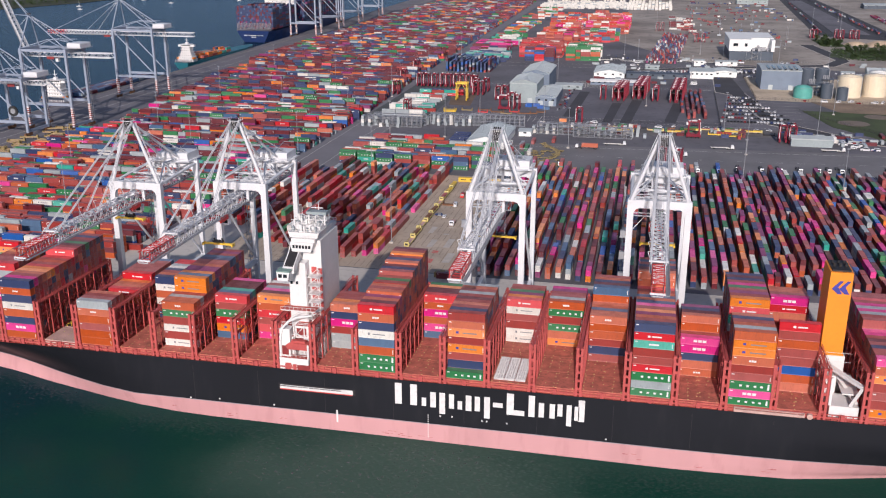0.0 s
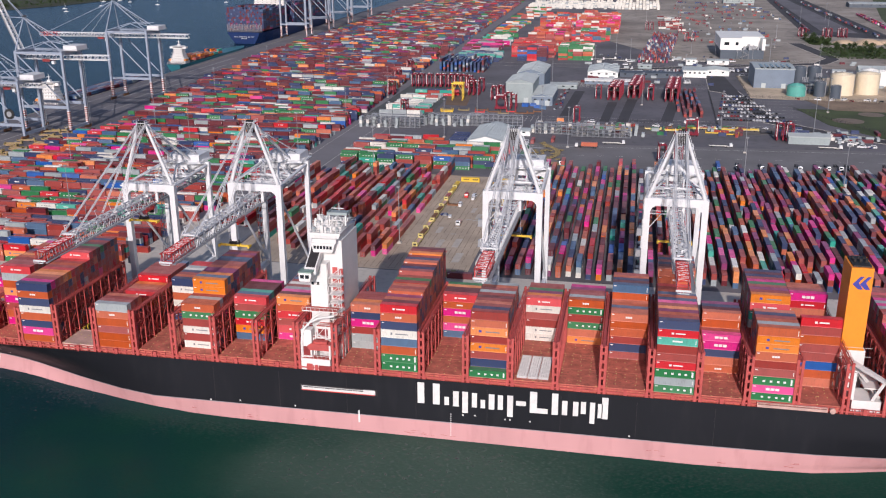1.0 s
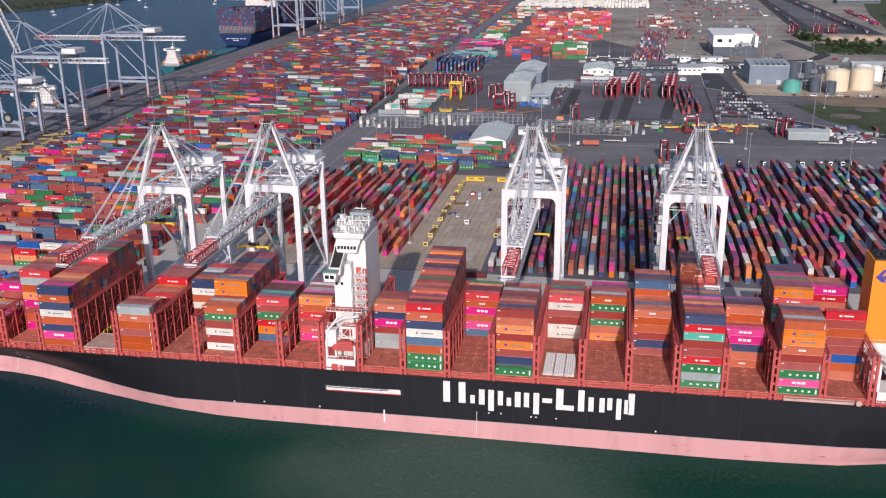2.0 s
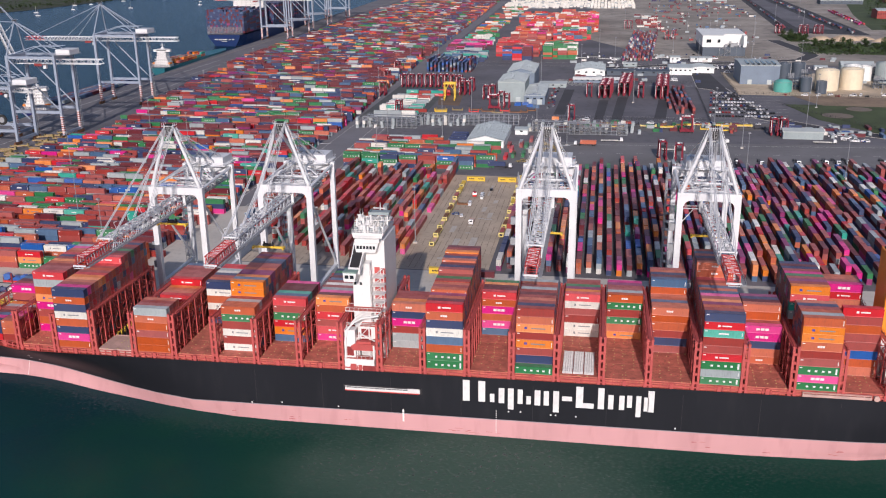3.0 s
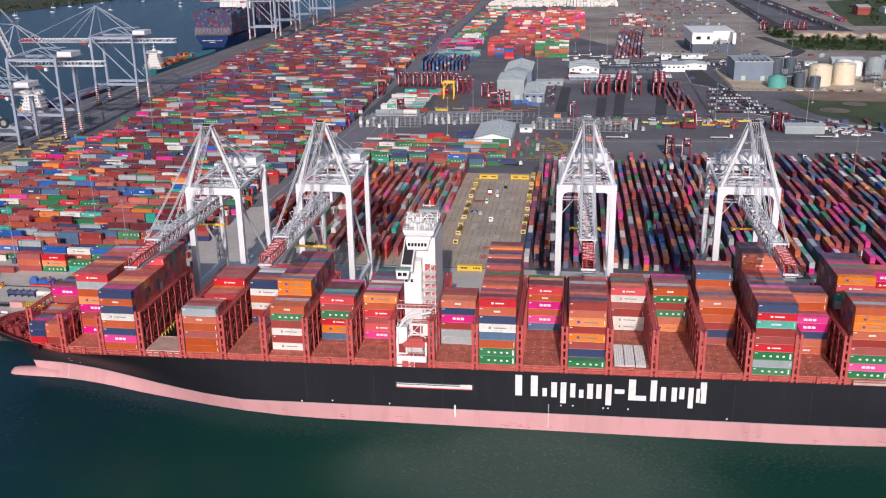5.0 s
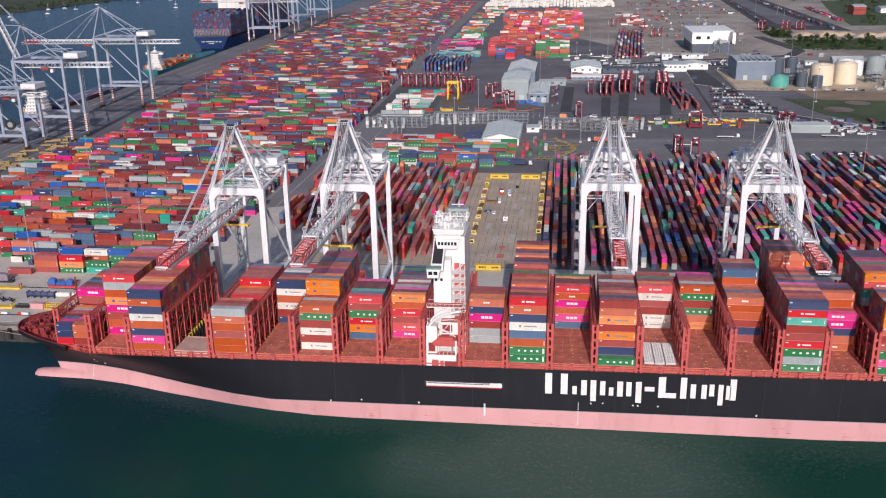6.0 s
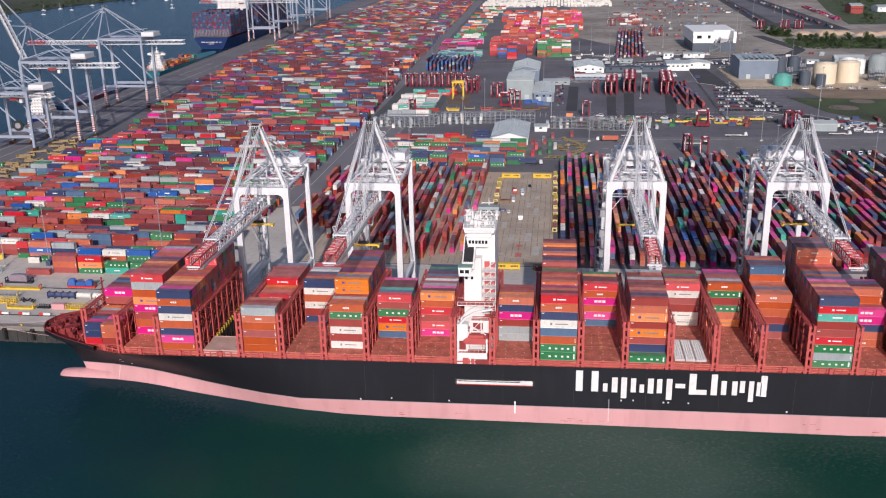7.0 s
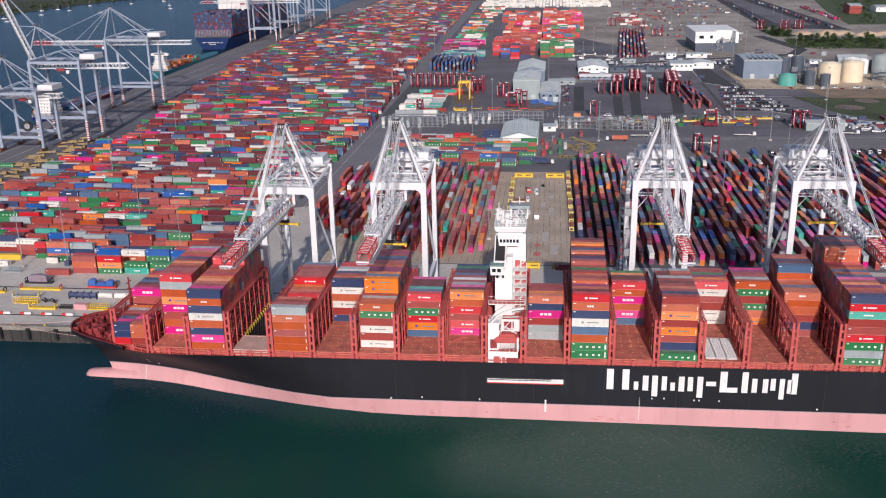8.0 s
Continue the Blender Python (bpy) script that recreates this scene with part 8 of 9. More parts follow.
# ---- buildings ----
def shed(name, x0, x1, y0, y1, high, ridge, wall, roof, label, along="x", windows=0, glass=dark_glass, doors=0):
    c = thing(name, label, "building", ((x0 + x1) / 2, (y0 + y1) / 2, 0), 0, "terminal buildings")
    w, d = (x1 - x0) / 2, (y1 - y0) / 2
    m = Mesh()
    if along == "x":
        m.prism([(-d, 0), (d, 0), (d, high), (0, high + ridge), (-d, high)], "x", -w, w)
    else:
        m.prism([(-w, 0), (w, 0), (w, high), (0, high + ridge), (-w, high)], "y", -d, d)
    part("wall", m, wall, c)
    m = Mesh()
    e = 0.6
    if along == "x":
        for s in (-1, 1):
            m.add([(-w - e, s * (d + e), high - e * ridge / d + 0.05), (w + e, s * (d + e), high - e * ridge / d + 0.05), (w + e, 0, high + ridge + 0.1), (-w - e, 0, high + ridge + 0.1),
                   (-w - e, s * (d + e), high - e * ridge / d + 0.4), (w + e, s * (d + e), high - e * ridge / d + 0.4), (w + e, 0, high + ridge + 0.45), (-w - e, 0, high + ridge + 0.45)],
                  [(0, 1, 2, 3), (4, 5, 6, 7), (0, 1, 5, 4), (1, 2, 6, 5), (2, 3, 7, 6), (3, 0, 4, 7)])
        part("roof", m, roof, c)
        m = Mesh()
        for k in range(1, int(2 * w / 4)):
            for s in (-1, 1):
                m.bar((-w + k * 4, s * (d + e), high + 0.42), (-w + k * 4, 0, high + ridge + 0.5), 0.15)
    else:
        for s in (-1, 1):
            m.add([(s * (w + e), -d - e, high - e * ridge / w + 0.05), (s * (w + e), d + e, high - e * ridge / w + 0.05), (0, d + e, high + ridge + 0.1), (0, -d - e, high + ridge + 0.1),
                   (s * (w + e), -d - e, high - e * ridge / w + 0.4), (s * (w + e), d + e, high - e * ridge / w + 0.4), (0, d + e, high + ridge + 0.45), (0, -d - e, high + ridge + 0.45)],
                  [(0, 1, 2, 3), (4, 5, 6, 7), (0, 1, 5, 4), (1, 2, 6, 5), (2, 3, 7, 6), (3, 0, 4, 7)])
        part("roof", m, roof, c)
        m = Mesh()
        for k in range(1, int(2 * d / 4)):
            for s in (-1, 1):
                m.bar((s * (w + e), -d + k * 4, high + 0.42), (0, -d + k * 4, high + ridge + 0.5), 0.15)
    if m.v:
        tagged(part("roof_rib", m, roof, c), kind="stuff")
    for k in range(windows):
        m = Mesh()
        x = -w + (k + 0.5) * 2 * w / windows
        m.box(x - 1.2, x + 1.2, -d - 0.08, -d + 0.05, high * 0.55, high * 0.55 + 1.6)
        part("window", m, glass, c)
    for k in range(doors):
        m = Mesh()
        x = -w + (k + 0.5) * 2 * w / doors
        m.box(x - 2.2, x + 2.2, -d - 0.1, -d + 0.05, 0, min(high * 0.6, 5))
        part("roller_door", m, roof_grey, c)
    m = Mesh()
    m.box(-w - 0.1, w + 0.1, -d - 0.15, -d + 0.1, high - 0.6, high - 0.2)
    part("gutter", m, roof, c)
    return c


shed("workshop", -134, -108, 892, 946, 19, 3, wall_grey, roof_grey, "tall grey clad workshop with pale roof and tall doors", "y", 0, doors=2)
shed("workshop_annex", -107.6, -88, 880, 944, 9, 2, wall_blue, roof_grey, "low blue-grey workshop with pale roof", "y", 3, doors=2)
shed("workshop", -132, -104, 962, 1030, 19, 4, wall_blue, roof_grey, "blue-grey clad shed behind the workshop", "y", 0, doors=1)
shed("warehouse", -135, -107, 685, 746, 5.5, 3.5, wall_white, roof_grey, "white warehouse with a shallow pitched roof", "y", 0, doors=2)
shed("shelter", -103, -93, 737, 749, 4, 1, wall_white, roof_grey, "small white shelter with a flat roof", "x", 1)
# depot: dark base, white upper hall with a cut-away terrace at one corner
depot = thing("depot", "white depot hall over a dark base with outside stair", "building", (121, 1276, 0), 0, "terminal buildings")
m = Mesh()
m.box(-27, 27, 0, 96, 0, 11.5)
part("base_wall", m, wall_dark, depot)
m = Mesh()
m.prism([(-28, -0.6), (-1, -0.6), (-1, 22), (24, 22), (24, -0.6), (28, -0.6), (28, 97), (-28, 97)], "z", 11.6, 26)
upper = part("upper_wall", m, wall_white, depot)
m = Mesh()
m.prism([(-28.6, -1.2), (-0.4, -1.2), (-0.4, 21), (28.6, 21), (28.6, 97.6), (-28.6, 97.6)], "z", 26, 26.5)
part("roof", m, wall_white, depot)
for x0, w in ((-23, 6), (-9, 3.5)):
    m = Mesh()
    m.box(x0, x0 + w, -0.75, -0.55, 17.5, 21.5)
    part("window", m, dark_glass, upper)
for x, y, w, d, h in ((3, 6, 3, 5, 3.5), (10, 4, 4, 6, 5), (16, 12, 5, 4, 4), (9, 14, 3, 3, 6), (20, 5, 2, 5, 4)):
    m = Mesh()
    m.box(x - w / 2, x + w / 2, y - d / 2, y + d / 2, 11.6, 11.6 + h)
    part("roof_plant", m, crane_grey, depot)
m = Mesh()
m.bar((-6, -2, 0.2), (8, -2, 6), 1.4, 0.3), m.bar((8, -2, 6), (-4, -2, 11.6), 1.4, 0.3)
for x in (-6, 1, 8):
    m.box(x - 0.15, x + 0.15, -2.8, -1.2, 0, 12)
m.bar((-6, -2.7, 1.4), (8, -2.7, 7.2), 0.15), m.bar((8, -2.7, 7.2), (-4, -2.7, 12.8), 0.15)
part("outside_stair", m, crane_grey, depot)
shed("plant_hall", 110, 150, 1030, 1085, 20, 1.5, wall_blue, roof_grey, "blue-grey plant hall with a flat pale roof", "x", 0, doors=2)
shed("canteen", -66, -32, 1078, 1136, 6, 3.0, wall_white, roof_grey, "low white hall with a wide pale roof", "y", 4)
shed("store", -100, -72, 986, 1002, 4, 1.5, wall_grey, roof_grey, "low grey-green store behind the workshop", "x", 3)
shed("customs_shed", -66, -16, 1024, 1038, 4, 1.2, wall_blue, wall_white, "long low blue-grey shed with a white roof", "x", 8)
shed("gatehouse", -30, 40, 1085, 1100, 5, 1.2, wall_dark, wall_dark, "long dark gatehouse with a shallow roof", "x", 6)
shed("office", 40, 66, 1095, 1125, 8, 2, wall_white, roof_grey, "small white office block", "x", 5)
shed("store", 106, 136, 744, 756, 6, 1.5, wall_grey, roof_grey, "grey steel store with a curved roof", "x", 0)
m = Mesh()
for k in range(6):
    m.box(116 + k * 5.5, 118.4 + k * 5.5, 1031, 1056, 20.6, 22.0)
tagged(part("skylight", m, dark_glass), "dark skylights set in the plant hall roof", "skylight", kind="stuff")
shed("canopy", 64, 92, 1112, 1140, 6, 1.5, wall_white, roof_grey, "white canopy by the gate", "y", 2)
for k, (x, y, w, d, hh) in enumerate(((461, 1866, 22, 40, 15), (520, 1900, 60, 40, 9), (440, 2250, 90, 40, 8), (180, 2350, 70, 40, 8), (620, 2050, 90, 50, 10), (250, 1130, 20, 14, 9), (300, 1160, 30, 14, 7), (225, 1090, 14, 12, 14), (590, 2300, 120, 50, 9), (760, 1900, 60, 40, 8))):
    shed("warehouse", x, x + w, y, y + d, hh, 3, (CMAT[0], wall_white, wall_dark, wall_grey)[k % 4], roof_grey, "distant shed with a pale roof", "x", 5)


def tank(x, y, r, h, mat, dome, label):
    c = thing("storage_tank", label, "tank", (x, y, 0), 0, "storage tanks")
    m = Mesh()
    m.tube((0, 0, 0), (0, 0, h), r, 28)
    part("shell", m, mat, c)
    m = Mesh()
    steps = 5
    for i in range(steps):
        a0, a1 = math.pi / 2 * i / steps, math.pi / 2 * (i + 1) / steps
        m.tube((0, 0, h + dome * math.sin(a0)), (0, 0, h + dome * math.sin(a1)), r * math.cos(a0), 28, max(0.05, r * math.cos(a1)))
    m.smooth = True
    part("roof", m, mat, c)
    m = Mesh()
    for k in range(28):
        a = 2 * math.pi * k / 28
        m.box((r - 0.2) * math.cos(a) - 0.06, (r - 0.2) * math.cos(a) + 0.06, (r - 0.2) * math.sin(a) - 0.06, (r - 0.2) * math.sin(a) + 0.06, h, h + 1.1)
        b = 2 * math.pi * (k + 1) / 28
        m.bar(((r - 0.2) * math.cos(a), (r - 0.2) * math.sin(a), h + 1.1), ((r - 0.2) * math.cos(b), (r - 0.2) * math.sin(b), h + 1.1), 0.1)
    m.bar((r + 0.3, 0, 0), (r + 0.3, 0, h), 0.6, 0.3)
    part("ladder_and_rail", m, crane_grey, c)


tank(191, 1000, 11.5, 20, tank_cream, 2, "cream cylindrical storage tank")
tank(217, 1010, 11.5, 20, tank_cream, 2, "cream cylindrical storage tank")
tank(226, 1045, 9, 19, wall_white, 2, "white cylindrical storage tank")
tank(146, 985, 9, 9, tank_teal, 3.5, "teal domed gas holder")
tank(160, 1065, 7, 18, wall_dark, 1.5, "dark grey storage tank")
tank(176, 1070, 7, 18, wall_dark, 1.5, "dark grey storage tank")
tank(168, 985, 5.5, 14, wall_dark, 1, "dark grey storage tank")
tank(181, 975, 5, 12, wall_dark, 1, "dark grey storage tank")
tank(262, 1060, 9, 20, wall_grey, 2, "pale grey cylindrical storage tank")
m = Mesh()
for k in range(36):
    a, b = 2 * math.pi * k / 36, 2 * math.pi * (k + 1) / 36
    m.bar((235 + 16 * math.cos(a), 835 + 16 * math.sin(a), 1.2), (235 + 16 * math.cos(b), 835 + 16 * math.sin(b), 1.2), 1.2, 2.4)
tagged(part("settling_basin", m, concrete), "round concrete settling basin in the grass", "basin")
m = Mesh()
m.tube((235, 835, 0.3), (235, 835, 0.9), 15.6, 36)
tagged(part("basin_water", m, water_mat), "dark water in the settling basin", "water", kind="structure")

# racks with refrigerated box sockets
m = Mesh()
for k in range(12):
    m.box(k * 4.2, k * 4.2 + 0.3, 0, 0.3, 0, 9), m.box(k * 4.2, k * 4.2 + 0.3, 3.2, 3.5, 0, 9)
for z in (0.3, 3.1, 6.0, 9):
    m.box(0, 46.5, 0, 3.5, z - 0.15, z)
    m.bar((0, 0, z + 1), (46.5, 0, z + 1), 0.12), m.bar((0, 3.5, z + 1), (46.5, 3.5, z + 1), 0.12)
rk = tagged(part("reefer_rack", m, crane_grey), "grey steel access rack for refrigerated boxes", "rack", "reefer racks")
rk.matrix_basis = pose(-234, 752, 0)
for x, y in ((-184, 770), (-150, 775), (-90, 748), (-60, 742), (-232, 762)):
    copy_thing(rk, pose(x, y, 0))
reefers = Stack()
for k in range(46):
    x = -238 + 5.2 * k
    y = (752 if k < 9 else 768 if k < 27 else 752) + (k % 3) * 2.2
    if -140 < x < -100 and k % 3:
        continue
    for j in range((3, 2, 3, 1, 2, 3)[k % 6] if yrng.random() < 0.85 else 0):
        reefers.put(x + yrng.uniform(-0.5, 0.5), y, 0.05 + j * (HIGH + 0.03), yrng.choice("WYYY"), SHORT, HIGH, "y")
for k, (x, y, c) in enumerate(((-113, 876, "U"), (-106, 876, "U"), (-113, 872, "U"), (-95, 861, "B"), (-101, 866, "U"), (-74, 804, "O"))):
    container(x, y, 0.05, c, SHORT, HIGH, "x", "standing in front of the workshop", "yard containers", yrng)
reefers.make("reefer_boxes", "white refrigerated boxes standing beside steel racks", "reefer containers")
# spreaders, frames and gear laid out before the workshop
for k, (x, y, ln, a) in enumerate(((-150, 846, 12, 0), (-137, 838, 12, 0), (-122, 842, 9, 1), (-112, 836, 12, 0), (-150, 835, 9, 1), (-98, 846, 8, 0), (-166, 842, 10, 2), (-181, 837, 12, 3), (-180, 832, 11, 3), (-182, 843, 9, 2), (-104, 838, 7, 0), (-128, 832, 10, 2))):
    paint = (rusty, signal_red, worn_cream, yellow_paint)[a]
    rack((x, y, 0.03), paint, paint, ("rusty", "red", "weathered cream", "yellow")[a] + " spreader frame laid down by the workshop", ln)
# yellow gantry frames
for x, y in ((-182, 897),):
    c = thing("yard_gantry", "yellow rubber-tyred gantry frame", "gantry", (x, y, 0), 0, "yard gantries")
    for dx in (-5, 5):
        for dy in (-4, 4):
            m = Mesh()
            m.box(dx - 0.4, dx + 0.4, dy - 0.4, dy + 0.4, 0, 17)
            m.bar((dx, dy, 9), (dx * 0.2, dy, 16), 0.3)
            part("leg", m, yellow_paint, c)
    for dy in (-4, 4):
        m = Mesh()
        m.box(-6, 6, dy - 0.6, dy + 0.6, 16, 17.4)
        part("top_beam", m, yellow_paint, c)
    for dx in (-5, 5):
        m = Mesh()
        m.box(dx - 0.4, dx + 0.4, -5.5, 5.5, 0.8, 2)
        m.box(dx - 0.3, dx + 0.3, -4, 4, 16.2, 17.0)
        part("wheel_beam", m, yellow_paint, c)

# ---- the far berth: cranes, ships, far shore ----
far = quay_crane((-520, 853, 0), -90, far_crane_blue, 42, 24, 67, 94, 78, 38, 62, striped=True, portal=20, label="pale blue gantry crane with red-banded legs at the far berth", lift=0, trolley=12)
quay_crane((-506, 692, 0), -90, far_crane_blue, 41, 25, 66, 91, 70, 34, 61, raised=68, striped=True, portal=20, label="pale blue gantry crane with its boom raised", lift=0)
quay_crane((-522, 664, 0), -90, far_crane_blue, 34, 26, 46, 70, 58, 14, 42, raised=66, portal=10, label="grey-blue gantry crane with white machinery house and raised boom", lift=0, reel=True)
for y in (1440, 1560, 1680, 1820):
    copy_thing(far, pose(-566 - (y - 1400) * 0.02, y, 0, 0, 0, -90))


def moored_ship(name, x, y0, y1, beam, free, hull_mat, label, tiers, house_at, mix, house_high=30.0, bottom=hull_pink, house_wide=0.62, rack=7.0, cargo_end=0.9):
    """A ship lying along y with its stern nearest; hull, deckhouse, boxes."""
    c = thing(name, label, "ship", (x, y0, WATER), 0, "ships at the far berth")
    L, b = y1 - y0, beam / 2
    m = Mesh()
    ys = [0, 0.01, 0.04, 0.1, 0.2, 0.5, 0.8, 0.9, 0.95, 0.98, 1.0]
    wd = [0.86, 0.92, 0.97, 1, 1, 1, 1, 0.85, 0.6, 0.35, 0.04]
    wl = [0.25, 0.4, 0.6, 0.85, 1, 1, 0.95, 0.6, 0.32, 0.15, 0.02]
    lv = [-2.0, 0.6, free * 0.5, free]
    for s in (-1, 1):
        for t, a, w in zip(ys, wd, wl):
            for j, z in enumerate(lv):
                f = j / 3
                m.v.append((s * b * (w + (a - w) * f ** 0.7), L * t + (-6 * f if t == 0 else 0), z))
        o = 0 if s < 0 else len(ys) * 4
        for i in range(len(ys) - 1):
            for j in range(3):
                q = o + i * 4 + j
                m.f.append((q, q + 4, q + 5, q + 1)), m.m.append(1 if j == 0 else 0)
    o = len(ys) * 4
    for j in range(3):
        m.f.append((j, j + 1, o + j + 1, o + j)), m.m.append(0)
    for i in range(len(ys) - 1):
        m.f.append((i * 4 + 3, i * 4 + 7, o + i * 4 + 7, o + i * 4 + 3)), m.m.append(0)
    part("hull", m, [hull_mat, bottom], c)
    m = Mesh()
    for k in range(int(beam / 5) + 1):
        xx = -b * 0.85 + k * beam * 0.85 / int(beam / 5)
        m.box(xx - 0.22, xx + 0.22, -3, -2.6, free, free + rack)
        m.box(xx - 0.3, xx + 0.3, 2.4, 3, free, free + rack)
        m.bar((xx, -2.8, free), (xx + 2, -2.8, free + rack), 0.25)
    for z in np.arange(3.0, rack + 0.1, 2.8):
        m.box(-b * 0.9, b * 0.9, -3.2, -2.2, free + z - 0.12, free + z)
        m.bar((-b * 0.9, -3.2, free + z + 1.1), (b * 0.9, -3.2, free + z + 1.1), 0.12)
    m.box(-b * 0.9, b * 0.9, -4, 0, free + 1.2, free + 1.35)
    part("lashing_frame", m, hull_line, c)
    m = Mesh()
    hy = house_at * L
    tier_n = int(house_high / 3.0)
    for k in range(tier_n):  # stepped tiers, each with its overhanging deck
        w = b * (0.92 - (0.92 - house_wide) * min(1.0, k / 4.0))
        m.box(-w, w, hy + 0.5 * k, hy + 12, free + 3.0 * k, free + 3.0 * k + 3.0)
        m.box(-w - 0.9, w + 0.9, hy + 0.5 * k - 1.4, hy + 12.5, free + 3.0 * k + 2.85, free + 3.0 * k + 3.02)
        m.bar((-w - 0.9, hy + 0.5 * k - 1.4, free + 3.0 * k + 4.0), (w + 0.9, hy + 0.5 * k - 1.4, free + 3.0 * k + 4.0), 0.12)
    top = free + 3.0 * tier_n
    m.box(-b * 1.0, b * 1.0, hy + 4, hy + 8, top - 3, top - 0.4)
    m.tube((0, hy + 7, top), (0, hy + 7, top + 9), 0.45, 8, 0.15)
    m.bar((-2.4, hy + 7, top + 5), (2.4, hy + 7, top + 5), 0.3)
    m.box(-1.6, 1.6, hy + 6, hy + 9, top, top + 2.2)
    dh = tagged(part("deckhouse", m, ship_white, c), kind="stuff")
    for k in range(tier_n):
        mm = Mesh()
        wide = 0.62 * b if k < tier_n - 1 else 0.56 * b
        for q in range(6 if k < tier_n - 1 else 1):
            xx = -wide + q * wide * 2 / 5
            mm.box(xx - 0.35, xx + (0.35 if k < tier_n - 1 else 2 * wide), hy + 0.5 * k - 0.08, hy + 0.5 * k + 0.06, free + 1.2 + k * 3.0, free + 2.1 + k * 3.0)
        tagged(part("window_band", mm, dark_glass, dh), kind="stuff")
    for s in (-1, 1):
        m = Mesh()
        m.prism([(hy - 1, free + 3.4), (hy + 6, free + 3.4), (hy + 6.6, free + 4.4), (hy + 5, free + 5.4), (hy, free + 5.4), (hy - 1.6, free + 4.4)], "x", s * b * 0.94 - 1.1, s * b * 0.94 + 1.1)
        part("lifeboat", m, funnel_orange, c, "orange lifeboat")
    m = Mesh()
    m.box(-max(2.5, b * (house_wide - 0.5)), max(2.5, b * (house_wide - 0.5)), hy + 13, hy + 18, free, free + house_high * (1.12 if house_wide > 0.7 else 0.9))
    part("funnel", m, hull_mat, c)
    st = Stack()
    y = 3.0 if house_at > 0.1 else 22.0
    while y < L * cargo_end:
        if not (hy - 8 < y < hy + 26):
            n = int(beam * (1 if y < L * 0.8 else 0.7) / 2.6)
            base = yrng.choice(tiers)
            for r in range(n):
                for k in range(max(1, base - (yrng.random() < 0.3))):
                    st.put(x - (n - 1) * 1.28 + r * 2.56, y0 + y + 6.1, WATER + free + (rack * 0.2 if beam > 40 else 1.0) + k * HIGH, yrng.choice(mix), LONG, HIGH, "y")
        y += 13.8
    st.make("container_stack", "containers stacked on a moored ship", "containers at the far berth")
    return c


moored_ship("moored_container_ship", -616, 1398, 1790, 63, 18, material("blue_hull_paint", srgb(28, 50, 96), 0.45), "huge blue container ship seen from its stern", (11, 12, 12), 0.26, "NNNNNNNNNDDBDP", 56, house_wide=0.82, rack=11.4)
moored_ship("feeder_ship", -575, 1082, 1292, 22, 9.5, material("teal_hull_paint", srgb(44, 112, 124), 0.45), "small teal feeder ship with a white deckhouse aft", (1, 2), 0.03, "OOORTNC", 21, rack=3.0, house_wide=0.5, cargo_end=0.5)
moored_ship("coaster", -569, 800, 1000, 24, 6, material("dark_blue_hull_paint", srgb(36, 44, 110), 0.5), "low dark-blue coaster behind the far cranes", (1, 1), 0.02, "YBND", 22, rack=3.0)
rg = random.Random(5)
m = Mesh()  # marks on the stern of the great ship
for k in range(17):
    if k not in (3, 11, 14):
        m.box(-631 + k * 1.9, -629.8 + k * 1.9, 1391.2, 1391.9, 3.6, 4.9)
for k in range(5):
    m.box(-620 + k * 1.9, -618.8 + k * 1.9, 1391.6, 1392.4, 1.0, 2.0)
tagged(part("stern_lettering", m, white_mark), "white marks on the blue stern", "lettering")

# far shore
m = Mesh()
m.prism([(-1500, 1700), (-1400, 2150), (-1380, 2500), (-1300, 3000), (-1200, 4600), (-6000, 4600), (-6000, 1500)], "z", WATER - 2, WATER + 0.8)
tagged(part("far_shore", m, mud), "grey-green far bank of the estuary", "shore", kind="structure")


def yacht(at, turn):
    c = thing("moored_yacht", "small white yacht on a mooring", "boat", at, turn, "moored yachts")
    m = Mesh()
    m.prism([(-5, 0), (3, 1.6), (6, 0), (3, -1.6)], "z", -0.3, 1.2)
    part("hull", m, ship_white, c)
    m = Mesh()
    m.box(-2.5, 1.5, -0.9, 0.9, 1.2, 2.0)
    part("cabin", m, ship_white, c)
    m = Mesh()
    m.tube((0.5, 0, 1.2), (0.5, 0, 15), 0.14, 6)
    m.bar((0.5, 0, 2.4), (-4, 0, 2.4), 0.15)
    part("mast", m, ship_white, c)
    return c


ya = yacht((-1180, 2186, WATER), 20)
for x, y in ((-1338, 2035), (-1300, 2130), (-1376, 2270), (-1353, 2309), (-1300, 2267), (-1329, 2436), (-1242, 2501), (-1100, 2420), (-1010, 2560), (-1190, 2600), (-1280, 1950), (-1050, 2300)):
    copy_thing(ya, pose(x, y, WATER, 0, 0, yrng.uniform(0, 60)))

